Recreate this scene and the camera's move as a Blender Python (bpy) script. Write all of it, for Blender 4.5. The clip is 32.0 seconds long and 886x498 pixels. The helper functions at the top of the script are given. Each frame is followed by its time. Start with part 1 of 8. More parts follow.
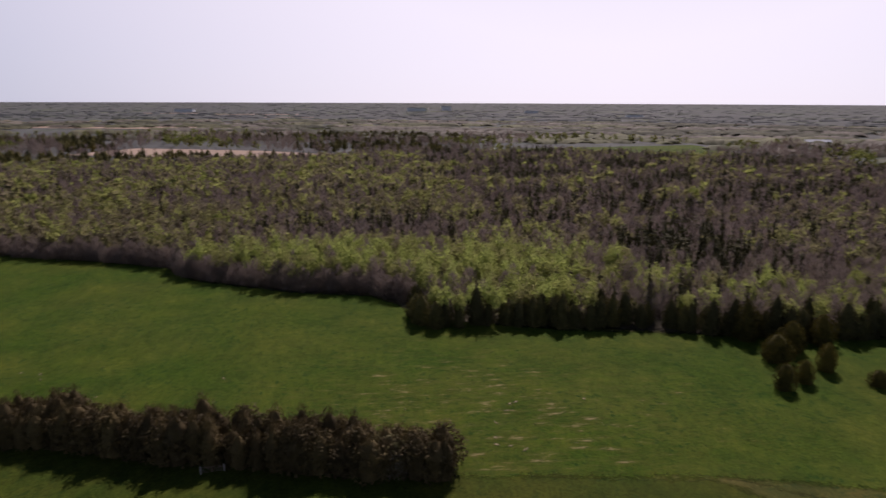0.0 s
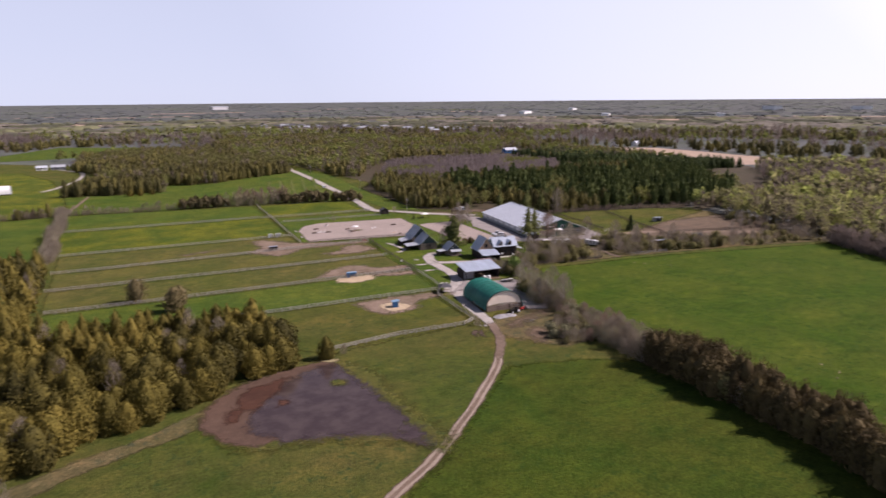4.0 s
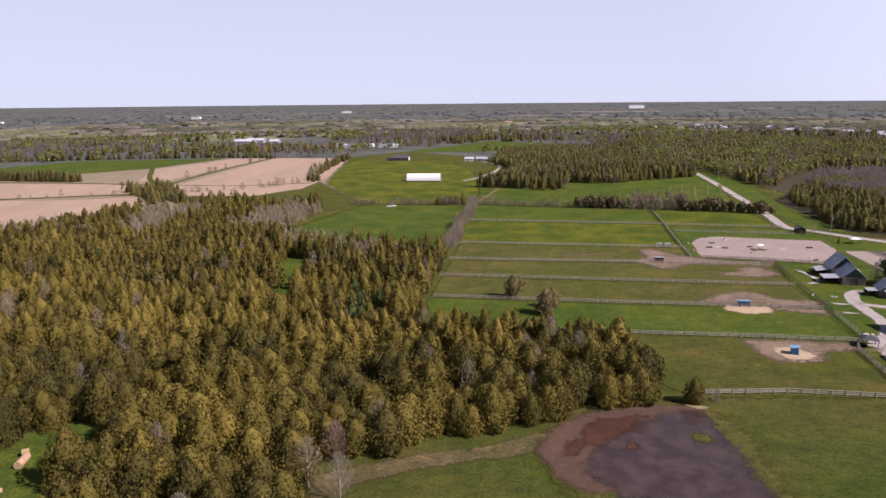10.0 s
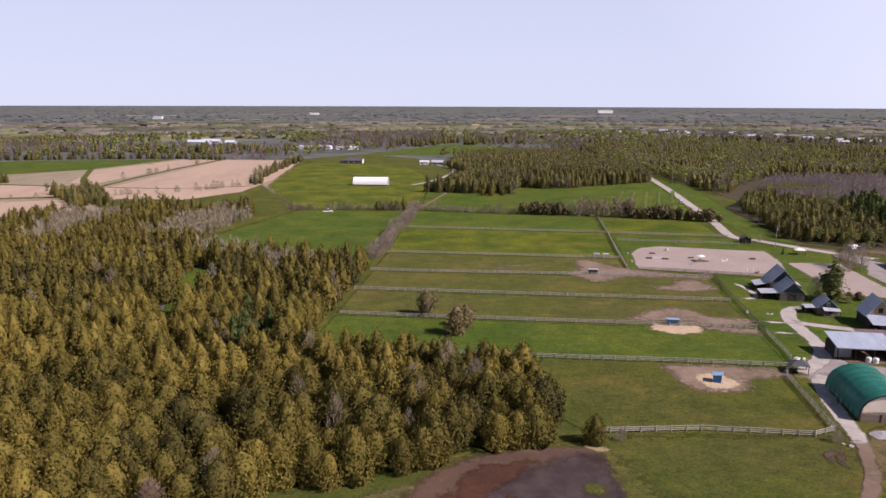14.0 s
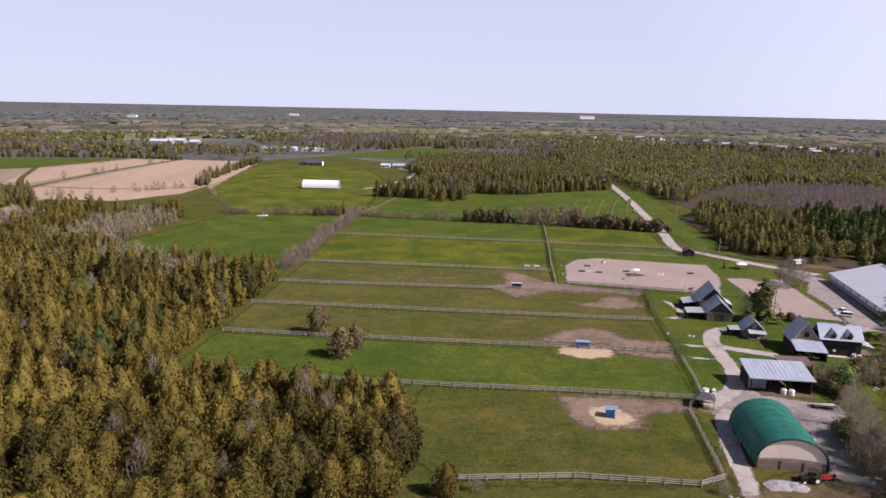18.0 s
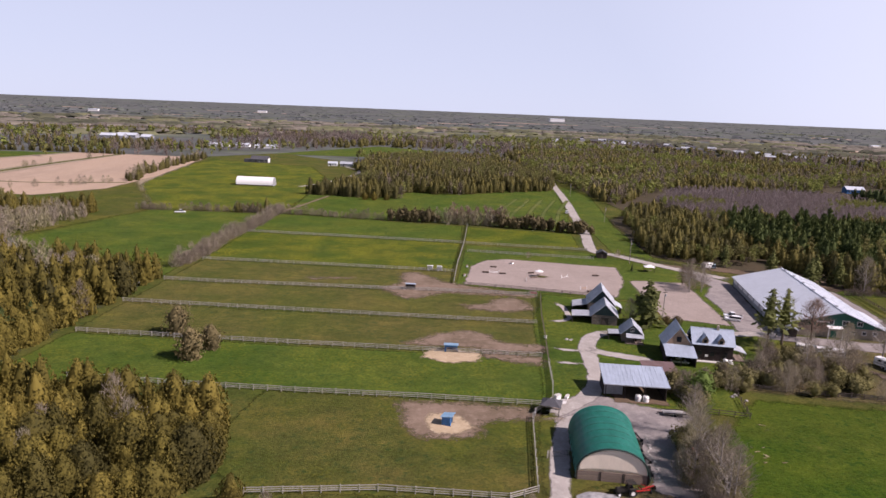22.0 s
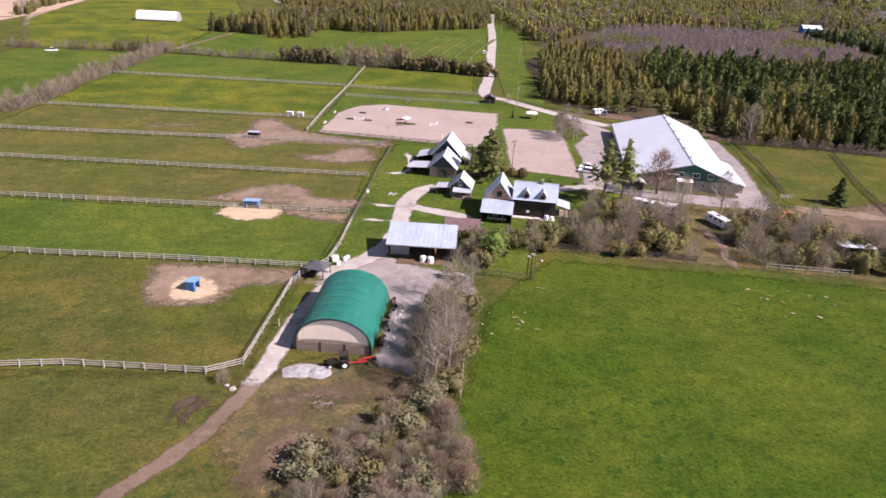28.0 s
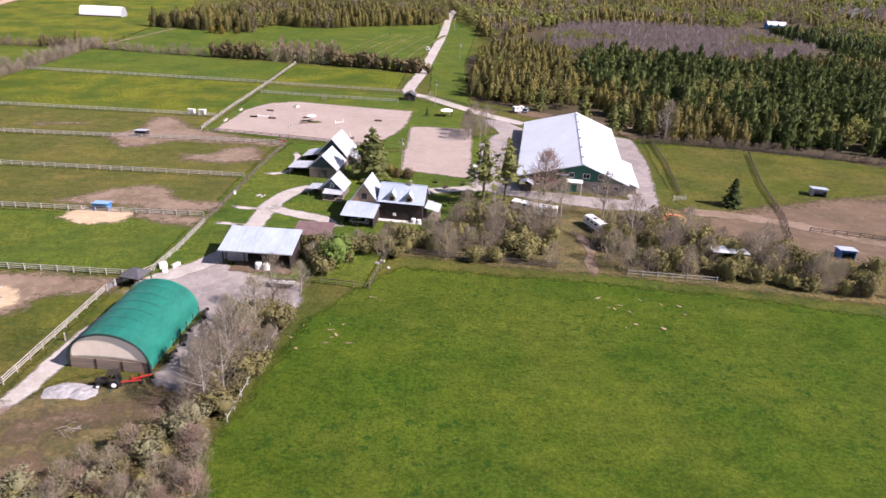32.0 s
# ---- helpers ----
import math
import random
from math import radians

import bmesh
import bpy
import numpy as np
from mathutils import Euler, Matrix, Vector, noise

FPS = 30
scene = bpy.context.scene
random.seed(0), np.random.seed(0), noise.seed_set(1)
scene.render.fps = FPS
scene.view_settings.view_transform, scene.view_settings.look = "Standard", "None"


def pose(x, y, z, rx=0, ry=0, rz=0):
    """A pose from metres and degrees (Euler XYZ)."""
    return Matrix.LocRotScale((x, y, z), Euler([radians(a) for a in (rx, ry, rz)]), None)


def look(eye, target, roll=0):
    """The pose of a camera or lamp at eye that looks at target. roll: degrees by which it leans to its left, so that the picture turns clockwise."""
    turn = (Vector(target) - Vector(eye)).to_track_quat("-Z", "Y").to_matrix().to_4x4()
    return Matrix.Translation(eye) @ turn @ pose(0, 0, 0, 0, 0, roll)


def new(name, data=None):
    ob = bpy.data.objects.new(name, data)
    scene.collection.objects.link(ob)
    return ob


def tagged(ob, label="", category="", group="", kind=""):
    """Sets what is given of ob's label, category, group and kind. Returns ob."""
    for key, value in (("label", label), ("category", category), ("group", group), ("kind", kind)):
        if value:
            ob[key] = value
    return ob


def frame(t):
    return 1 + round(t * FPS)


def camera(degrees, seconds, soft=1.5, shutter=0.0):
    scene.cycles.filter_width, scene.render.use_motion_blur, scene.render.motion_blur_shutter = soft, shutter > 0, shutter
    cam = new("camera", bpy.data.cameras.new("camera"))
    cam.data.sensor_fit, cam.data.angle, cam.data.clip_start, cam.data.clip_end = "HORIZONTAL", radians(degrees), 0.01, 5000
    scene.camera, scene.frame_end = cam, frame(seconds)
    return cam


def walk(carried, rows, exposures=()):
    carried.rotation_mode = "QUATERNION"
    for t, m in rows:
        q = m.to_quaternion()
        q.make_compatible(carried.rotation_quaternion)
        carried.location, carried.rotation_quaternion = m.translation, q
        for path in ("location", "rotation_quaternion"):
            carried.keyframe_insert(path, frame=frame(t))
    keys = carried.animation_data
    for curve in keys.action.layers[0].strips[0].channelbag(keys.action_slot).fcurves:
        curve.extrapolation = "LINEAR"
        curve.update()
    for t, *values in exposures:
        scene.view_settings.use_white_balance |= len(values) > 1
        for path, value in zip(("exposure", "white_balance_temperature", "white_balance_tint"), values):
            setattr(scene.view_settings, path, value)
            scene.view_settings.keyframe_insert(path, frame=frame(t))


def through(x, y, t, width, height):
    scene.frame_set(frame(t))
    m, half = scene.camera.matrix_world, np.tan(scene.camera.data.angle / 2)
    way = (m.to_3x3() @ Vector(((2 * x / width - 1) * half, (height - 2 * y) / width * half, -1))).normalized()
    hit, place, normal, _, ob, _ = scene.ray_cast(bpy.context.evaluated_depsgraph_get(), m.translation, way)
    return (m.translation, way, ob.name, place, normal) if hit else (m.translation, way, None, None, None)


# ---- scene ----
cam = camera(66.0, 32.0, shutter=0.35)
PATH = [
    (0, (-6.57, 2.20, 65.05), (90.33, -10.40, 43.65), 0.20),
    (0.5, (-5.49, 1.43, 64.84), (92.16, 3.23, 43.24), 0.20),
    (1, (-4.69, 0.61, 64.64), (91.66, 16.36, 42.94), 0.10),
    (1.5, (-4.02, -0.01, 64.40), (88.93, 29.74, 42.65), 0.00),
    (2, (-2.92, -0.77, 64.14), (84.63, 42.38, 42.44), -0.20),
    (2.5, (-1.66, -1.10, 63.79), (78.64, 54.40, 42.04), -0.30),
    (3, (-0.30, -1.12, 63.45), (71.40, 65.13, 41.80), -0.50),
    (3.5, (0.98, -0.88, 63.42), (62.83, 74.62, 41.87), -0.50),
    (4, (2.07, -0.69, 63.37), (53.02, 82.61, 41.82), -0.50),
    (4.5, (3.15, -0.54, 63.23), (42.10, 89.06, 41.88), -0.80),
    (6.5, (6.75, 1.04, 62.82), (7.55, 98.74, 41.57), -0.60),
    (7, (7.50, 2.02, 62.88), (5.55, 99.72, 41.68), -0.60),
    (7.5, (8.16, 3.55, 63.30), (4.66, 101.25, 42.10), -0.60),
    (8, (8.73, 5.27, 63.55), (5.23, 102.97, 42.35), -0.60),
    (8.5, (9.25, 7.33, 63.59), (5.70, 104.98, 42.39), -0.60),
    (9, (9.85, 9.78, 63.50), (6.25, 107.43, 42.30), -0.70),
    (9.5, (10.85, 12.44, 63.53), (7.20, 110.09, 42.23), -0.60),
    (10, (12.28, 14.99, 63.54), (9.03, 112.64, 42.29), -0.50),
    (10.5, (13.93, 17.43, 63.57), (11.28, 115.08, 42.32), -0.40),
    (11, (15.83, 19.70, 63.47), (13.78, 117.40, 42.32), -0.30),
    (11.5, (18.04, 22.04, 63.22), (16.54, 119.79, 42.12), -0.10),
    (12, (20.51, 24.46, 62.86), (19.51, 122.21, 41.81), -0.10),
    (12.5, (23.19, 26.99, 62.58), (22.59, 124.74, 41.63), 0.00),
    (13, (26.04, 29.47, 62.33), (25.84, 127.27, 41.53), 0.10),
    (13.5, (28.78, 32.04, 62.28), (29.03, 129.84, 41.43), 0.20),
    (14, (31.66, 34.63, 62.27), (32.31, 132.43, 41.42), 0.20),
    (14.5, (34.72, 37.17, 62.24), (35.62, 134.97, 41.44), 0.30),
    (16.5, (46.97, 46.45, 61.86), (48.87, 144.30, 41.26), 0.60),
    (17, (50.16, 48.57, 61.80), (52.26, 146.42, 41.25), 0.80),
    (17.5, (53.40, 50.40, 61.64), (55.80, 148.25, 41.19), 1.00),
    (18, (56.84, 51.83, 61.55), (59.64, 149.73, 41.20), 1.20),
    (18.5, (60.42, 53.09, 61.47), (63.72, 150.94, 41.12), 1.30),
    (19, (64.01, 54.17, 61.35), (67.81, 152.02, 41.10), 1.40),
    (19.5, (67.37, 55.09, 61.22), (71.72, 152.94, 41.02), 1.60),
    (20, (70.87, 55.75, 61.10), (75.77, 153.60, 40.90), 1.80),
    (20.5, (74.41, 56.24, 60.86), (79.71, 154.04, 40.76), 1.90),
    (21, (78.06, 56.55, 60.67), (83.76, 154.35, 40.57), 2.10),
    (21.5, (81.73, 56.89, 60.57), (87.78, 154.64, 40.52), 2.20),
    (22, (85.35, 57.37, 60.56), (91.75, 155.12, 40.41), 2.30),
    (22.5, (88.93, 57.89, 60.52), (95.63, 155.64, 40.37), 2.30),
    (23, (92.50, 58.53, 60.50), (99.45, 156.23, 40.35), 2.30),
    (23.5, (95.81, 59.28, 60.35), (103.06, 156.93, 40.25), 2.40),
    (24, (99.29, 60.39, 60.36), (106.79, 158.04, 40.16), 2.40),
    (24.5, (102.92, 61.60, 60.41), (110.67, 159.25, 40.16), 2.30),
    (26.5, (118.55, 65.68, 60.11), (127.00, 160.28, 28.71), 2.50),
    (27, (122.16, 66.92, 60.15), (130.86, 157.82, 19.45), 2.80),
    (27.5, (125.79, 67.87, 60.15), (134.74, 158.42, 18.65), 2.80),
    (28, (129.45, 68.64, 60.09), (138.55, 159.14, 18.54), 2.90),
    (28.5, (133.20, 69.48, 59.98), (142.40, 159.98, 18.38), 2.90),
    (29, (136.88, 70.19, 59.88), (146.18, 160.64, 18.23), 3.00),
    (29.5, (140.76, 70.88, 59.80), (150.06, 161.33, 18.15), 3.00),
    (30, (144.68, 71.43, 59.76), (153.98, 161.83, 18.11), 3.00),
    (30.5, (148.68, 72.12, 59.69), (158.03, 162.52, 17.99), 3.00),
    (31, (152.62, 72.72, 59.69), (162.02, 163.12, 17.94), 3.00),
    (31.5, (156.53, 73.33, 59.66), (165.98, 163.68, 17.86), 3.00),
    (32, (160.49, 74.09, 59.68), (170.09, 164.39, 17.83), 3.00),
]
walk(cam, [(t, look(eye, target, roll)) for t, eye, target, roll in PATH],
     [(0, -0.33, 6500, 32), (1, -0.16, 6500, 32), (2, 0.1, 6500, 32), (3, 0.3, 6500, 32), (4.5, 0.44, 6500, 32), (24.5, 0.42, 6480, 32), (26.6, 0.78, 6550, 36), (27.2, 0.9, 6550, 36), (28.5, 1.04, 6420, 31), (32, 1.1, 6380, 30)])

# ---------------- sky, sun ----------------
SUN_ELEV, SUN_FROM = radians(41), Vector((0.927, -0.375, 0)).normalized()
world = bpy.data.worlds.new("world")
scene.world = world
world.use_nodes = True
wn = world.node_tree
sky = wn.nodes.new("ShaderNodeTexSky")
sky.sky_type, sky.sun_disc = "NISHITA", False
sky.sun_elevation, sky.sun_rotation = SUN_ELEV, math.atan2(SUN_FROM.x, SUN_FROM.y)
sky.altitude, sky.air_density, sky.dust_density, sky.ozone_density = 200, 0.7, 0.3, 3.0
# a pale haze that thickens towards the horizon
tc = wn.nodes.new("ShaderNodeTexCoord")
sx = wn.nodes.new("ShaderNodeSeparateXYZ")
wn.links.new(tc.outputs["Generated"], sx.inputs[0])
hz = wn.nodes.new("ShaderNodeValToRGB")
hz.color_ramp.elements.new(0.17)
hz.color_ramp.elements.new(0.4)
for e, q, c in zip(hz.color_ramp.elements, (0.0, 0.17, 0.4, 1.0), (0.88, 0.8, 0.12, 0.0)):
    e.position, e.color = q, (c, c, c, 1)
wn.links.new(sx.outputs["Z"], hz.inputs[0])
veil = wn.nodes.new("ShaderNodeMix")
veil.data_type = "RGBA"
# the haze is brighter on the sun's side
dt = wn.nodes.new("ShaderNodeVectorMath")
dt.operation, dt.inputs[1].default_value = "DOT_PRODUCT", SUN_FROM * math.cos(SUN_ELEV) + Vector((0, 0, math.sin(SUN_ELEV)))
wn.links.new(tc.outputs["Generated"], dt.inputs[0])
glow = wn.nodes.new("ShaderNodeValToRGB")
glow.color_ramp.elements.new(0.55)
for e, q, c in zip(glow.color_ramp.elements, (0.0, 0.52, 0.8), ((0.375, 0.447, 0.515), (0.53, 0.6, 0.66), (0.92, 0.95, 0.97))):
    e.position, e.color = q, (*c, 1)
wn.links.new(dt.outputs["Value"], glow.inputs[0])
gain = wn.nodes.new("ShaderNodeVectorMath")
gain.operation, gain.inputs[3].default_value = "SCALE", 27.0
wn.links.new(glow.outputs[0], gain.inputs[0])
wn.links.new(gain.outputs[0], veil.inputs["B"])
wn.links.new(hz.outputs[0], veil.inputs["Factor"])
wn.links.new(sky.outputs[0], veil.inputs["A"])
wn.links.new(veil.outputs["Result"], wn.nodes["Background"].inputs[0])
wn.nodes["Background"].inputs[1].default_value = 0.05
sun = new("sun", bpy.data.lights.new("sun", "SUN"))
sun.data.energy, sun.data.angle, sun.data.color = 5.0, radians(0.55), (1.0, 0.95, 0.86)
sd = SUN_FROM * math.cos(SUN_ELEV) + Vector((0, 0, math.sin(SUN_ELEV)))
sun.matrix_world = look(sd * 300, (0, 0, 0))

# ---------------- materials ----------------
def _nodes(name):
    m = bpy.data.materials.new(name)
    m.use_nodes = True
    nt = m.node_tree
    return m, nt, nt.nodes["Principled BSDF"]


def _noise(nt, scale, detail=4, rough=0.6, vec=None, stretch=None):
    n = nt.nodes.new("ShaderNodeTexNoise")
    n.inputs["Scale"].default_value, n.inputs["Detail"].default_value, n.inputs["Roughness"].default_value = scale, detail, rough
    if vec is None:
        vec = nt.nodes.new("ShaderNodeNewGeometry").outputs["Position"]
    if stretch:
        mp = nt.nodes.new("ShaderNodeMapping")
        mp.inputs["Scale"].default_value = stretch[:3]
        if len(stretch) > 3:
            mp.inputs["Rotation"].default_value = (0, 0, radians(stretch[3]))
        nt.links.new(vec, mp.inputs[0])
        vec = mp.outputs[0]
    nt.links.new(vec, n.inputs["Vector"])
    return n.outputs["Fac"]


def _ramp(nt, fac, stops):
    r = nt.nodes.new("ShaderNodeValToRGB")
    el = r.color_ramp.elements
    while len(el) < len(stops):
        el.new(0.5)
    for e, (p, c) in zip(el, stops):
        e.position, e.color = p, (*c, 1) if len(c) == 3 else c
    nt.links.new(fac, r.inputs[0])
    return r.outputs[0]


def _mix(nt, fac, a, b, blend="MIX"):
    m = nt.nodes.new("ShaderNodeMix")
    m.data_type, m.blend_type = "RGBA", blend
    for sock, val in ((m.inputs["Factor"], fac), (m.inputs["A"], a), (m.inputs["B"], b)):
        if hasattr(val, "links"):
            nt.links.new(val, sock)
        elif isinstance(val, (int, float)):
            sock.default_value = val
        else:
            sock.default_value = (*val, 1)
    return m.outputs["Result"]


def _bump(nt, bsdf, fac, strength, dist):
    b = nt.nodes.new("ShaderNodeBump")
    b.inputs["Strength"].default_value, b.inputs["Distance"].default_value = strength, dist
    nt.links.new(fac, b.inputs["Height"])
    nt.links.new(b.outputs[0], bsdf.inputs["Normal"])


def _soft_edge(nt, b):
    """Lets a patch of ground run out raggedly towards its border (attribute edge)."""
    at = nt.nodes.new("ShaderNodeAttribute")
    at.attribute_name = "edge"
    n = nt.nodes.new("ShaderNodeMath")
    n.operation, n.inputs[1].default_value = "MULTIPLY_ADD", 2.5
    nt.links.new(_noise(nt, 0.45, 8, 0.78), n.inputs[0])
    nt.links.new(at.outputs["Fac"], n.inputs[2])
    rng = nt.nodes.new("ShaderNodeMapRange")
    rng.inputs["From Min"].default_value, rng.inputs["From Max"].default_value = 1.4, 2.0
    nt.links.new(n.outputs[0], rng.inputs["Value"])
    tr = nt.nodes.new("ShaderNodeBsdfTransparent")
    mx = nt.nodes.new("ShaderNodeMixShader")
    nt.links.new(rng.outputs[0], mx.inputs[0])
    nt.links.new(tr.outputs[0], mx.inputs[1])
    nt.links.new(b.outputs[0], mx.inputs[2])
    nt.links.new(mx.outputs[0], nt.nodes["Material Output"].inputs["Surface"])


def grass_mat(name, lush, dry, bare, dry_at=0.5, bare_at=0.72, flowers=0.0, streak=None, rank=0.7, straw=None):
    """Meadow: lush and dry grass in patches some metres wide, bare soil in spots, dandelions."""
    m, nt, b = _nodes(name)
    lush, dry, bare = (tuple(0.85 * v for v in q) for q in (lush, dry, bare))
    big = _noise(nt, 0.03, 6, 0.7)
    mid = _noise(nt, 0.16, 6, 0.78, stretch=streak or (1, 1.7, 1, 8))
    fine = _noise(nt, 1.7, 5, 0.8)
    col = _mix(nt, _ramp(nt, big, [(dry_at - 0.13, (0, 0, 0)), (dry_at + 0.13, (1, 1, 1))]), lush, dry)
    col = _mix(nt, _ramp(nt, mid, [(bare_at - 0.04, (0, 0, 0)), (bare_at + 0.1, (1, 1, 1))]), col, bare)
    shade = _ramp(nt, mid, [(0.32, (0.74, 0.78, 0.76)), (0.5, (0.98, 0.98, 0.98)), (0.68, (1.22, 1.17, 1.1))])
    col = _mix(nt, 1.0, col, shade, "MULTIPLY")
    blot = _noise(nt, 0.42, 5, 0.75)
    col = _mix(nt, 1.0, col, _ramp(nt, blot, [(0.34, (0.76, 0.82, 0.76)), (0.5, (1.0, 1.0, 1.0)), (0.68, (1.2, 1.14, 1.08))]), "MULTIPLY")
    tuft = _ramp(nt, fine, [(0.34, (0.58, 0.6, 0.56)), (0.66, (1.36, 1.32, 1.24))])
    wide = _noise(nt, 0.07, 5, 0.7)
    col = _mix(nt, 1.0, col, _ramp(nt, wide, [(0.34, (0.78, 0.84, 0.8)), (0.5, (1.0, 1.0, 1.0)), (0.66, (1.3, 1.18, 1.12))]), "MULTIPLY")
    col = _mix(nt, 1.0, col, tuft, "MULTIPLY")
    # rank darker tufts in loose groups
    f = nt.nodes.new("ShaderNodeMath")
    f.operation = "MULTIPLY"
    nt.links.new(_ramp(nt, _noise(nt, 0.5, 6, 0.75), [(0.545, (0, 0, 0)), (0.6, (1, 1, 1))]), f.inputs[0])
    nt.links.new(_ramp(nt, _noise(nt, 0.045, 4, 0.65), [(0.4, (0, 0, 0)), (0.54, (rank,) * 3)]), f.inputs[1])
    col = _mix(nt, f.outputs[0], col, tuple(v * q for v, q in zip(lush, (0.45, 0.68, 1.0))))
    if straw:
        # pale dead streaks, thickest round one place
        at = nt.nodes.new("ShaderNodeVectorMath")
        at.operation, at.inputs[1].default_value = "DISTANCE", (straw[0], straw[1], 0)
        nt.links.new(nt.nodes.new("ShaderNodeNewGeometry").outputs["Position"], at.inputs[0])
        near = nt.nodes.new("ShaderNodeMapRange")
        near.inputs["From Min"].default_value, near.inputs["From Max"].default_value = straw[2], straw[2] * 0.25
        near.inputs["To Max"].default_value = 0.16
        nt.links.new(at.outputs["Value"], near.inputs["Value"])
        su = nt.nodes.new("ShaderNodeMath")
        su.operation = "ADD"
        nt.links.new(near.outputs[0], su.inputs[0])
        nt.links.new(_noise(nt, 0.32, 6, 0.72, stretch=(1.6, 0.42, 1, 6)), su.inputs[1])
        col = _mix(nt, _ramp(nt, su.outputs[0], [(0.735, (0, 0, 0)), (0.83, (0.85,) * 3)]), col, (0.34, 0.28, 0.15))
        col = _mix(nt, _ramp(nt, su.outputs[0], [(0.60, (0, 0, 0)), (0.8, (0.3,) * 3)]), col, (0.15, 0.115, 0.03))
    if flowers:
        spots = _noise(nt, 1.1, 3, 0.8)
        area = _noise(nt, 0.05, 3, 0.6)
        f = nt.nodes.new("ShaderNodeMath")
        f.operation = "MULTIPLY"
        nt.links.new(_ramp(nt, spots, [(0.46, (0, 0, 0)), (0.62, (1, 1, 1))]), f.inputs[0])
        nt.links.new(_ramp(nt, area, [(0.42, (0, 0, 0)), (0.6, (flowers,) * 3)]), f.inputs[1])
        col = _mix(nt, f.outputs[0], col, (0.42, 0.33, 0.02))
    nt.links.new(col, b.inputs["Base Color"])
    b.inputs["Roughness"].default_value, b.inputs["Specular IOR Level"].default_value = 0.95, 0.05
    _bump(nt, b, fine, 0.8, 0.3)
    _soft_edge(nt, b)
    return m


def soil_mat(name, a, c, d=None, scale=0.6, streak=None, bump=0.08):
    """Earth, sand, gravel: two tones in patches, a third in fine grain."""
    m, nt, b = _nodes(name)
    big = _noise(nt, scale * 0.18, 5, 0.65, stretch=streak)
    mid = _noise(nt, scale, 6, 0.72, stretch=streak)
    fine = _noise(nt, scale * 9, 4, 0.7)
    col = _mix(nt, _ramp(nt, big, [(0.38, (0, 0, 0)), (0.62, (1, 1, 1))]), a, c)
    col = _mix(nt, _ramp(nt, mid, [(0.48, (0, 0, 0)), (0.72, (0.85,) * 3)]), col, d or c)
    col = _mix(nt, 1.0, col, _ramp(nt, fine, [(0.3, (0.78,) * 3), (0.7, (1.16,) * 3)]), "MULTIPLY")
    nt.links.new(col, b.inputs["Base Color"])
    b.inputs["Roughness"].default_value, b.inputs["Specular IOR Level"].default_value = 0.92, 0.2
    _bump(nt, b, mid, 0.5, bump)
    _soft_edge(nt, b)
    return m


def paint_mat(name, col, rough=0.6, metal=0.0, dirt=0.25, scale=0.8, spec=0.4, stretch=None, rust=None):
    """Painted, coated or bare hard surface with weathering."""
    m, nt, b = _nodes(name)
    oc = nt.nodes.new("ShaderNodeTexCoord").outputs["Object"]
    n1 = _noise(nt, scale, 5, 0.65, oc, stretch)
    n2 = _noise(nt, scale * 8, 3, 0.6, oc, stretch)
    c = _mix(nt, 1.0, col, _ramp(nt, n1, [(0.3, (1 - dirt,) * 3), (0.7, (1 + dirt * 0.35,) * 3)]), "MULTIPLY")
    c = _mix(nt, 1.0, c, _ramp(nt, n2, [(0.3, (1 - dirt * 0.5,) * 3), (0.7, (1 + dirt * 0.2,) * 3)]), "MULTIPLY")
    if rust:
        c = _mix(nt, _ramp(nt, n1, [(0.58, (0, 0, 0)), (0.72, (0.8,) * 3)]), c, rust)
    nt.links.new(c, b.inputs["Base Color"])
    nt.links.new(_ramp(nt, n1, [(0.3, (rough + 0.12,) * 3), (0.7, (max(rough - 0.08, 0.05),) * 3)]), b.inputs["Roughness"])
    b.inputs["Metallic"].default_value, b.inputs["Specular IOR Level"].default_value = metal, spec
    _bump(nt, b, n2, 0.15, 0.02)
    return m


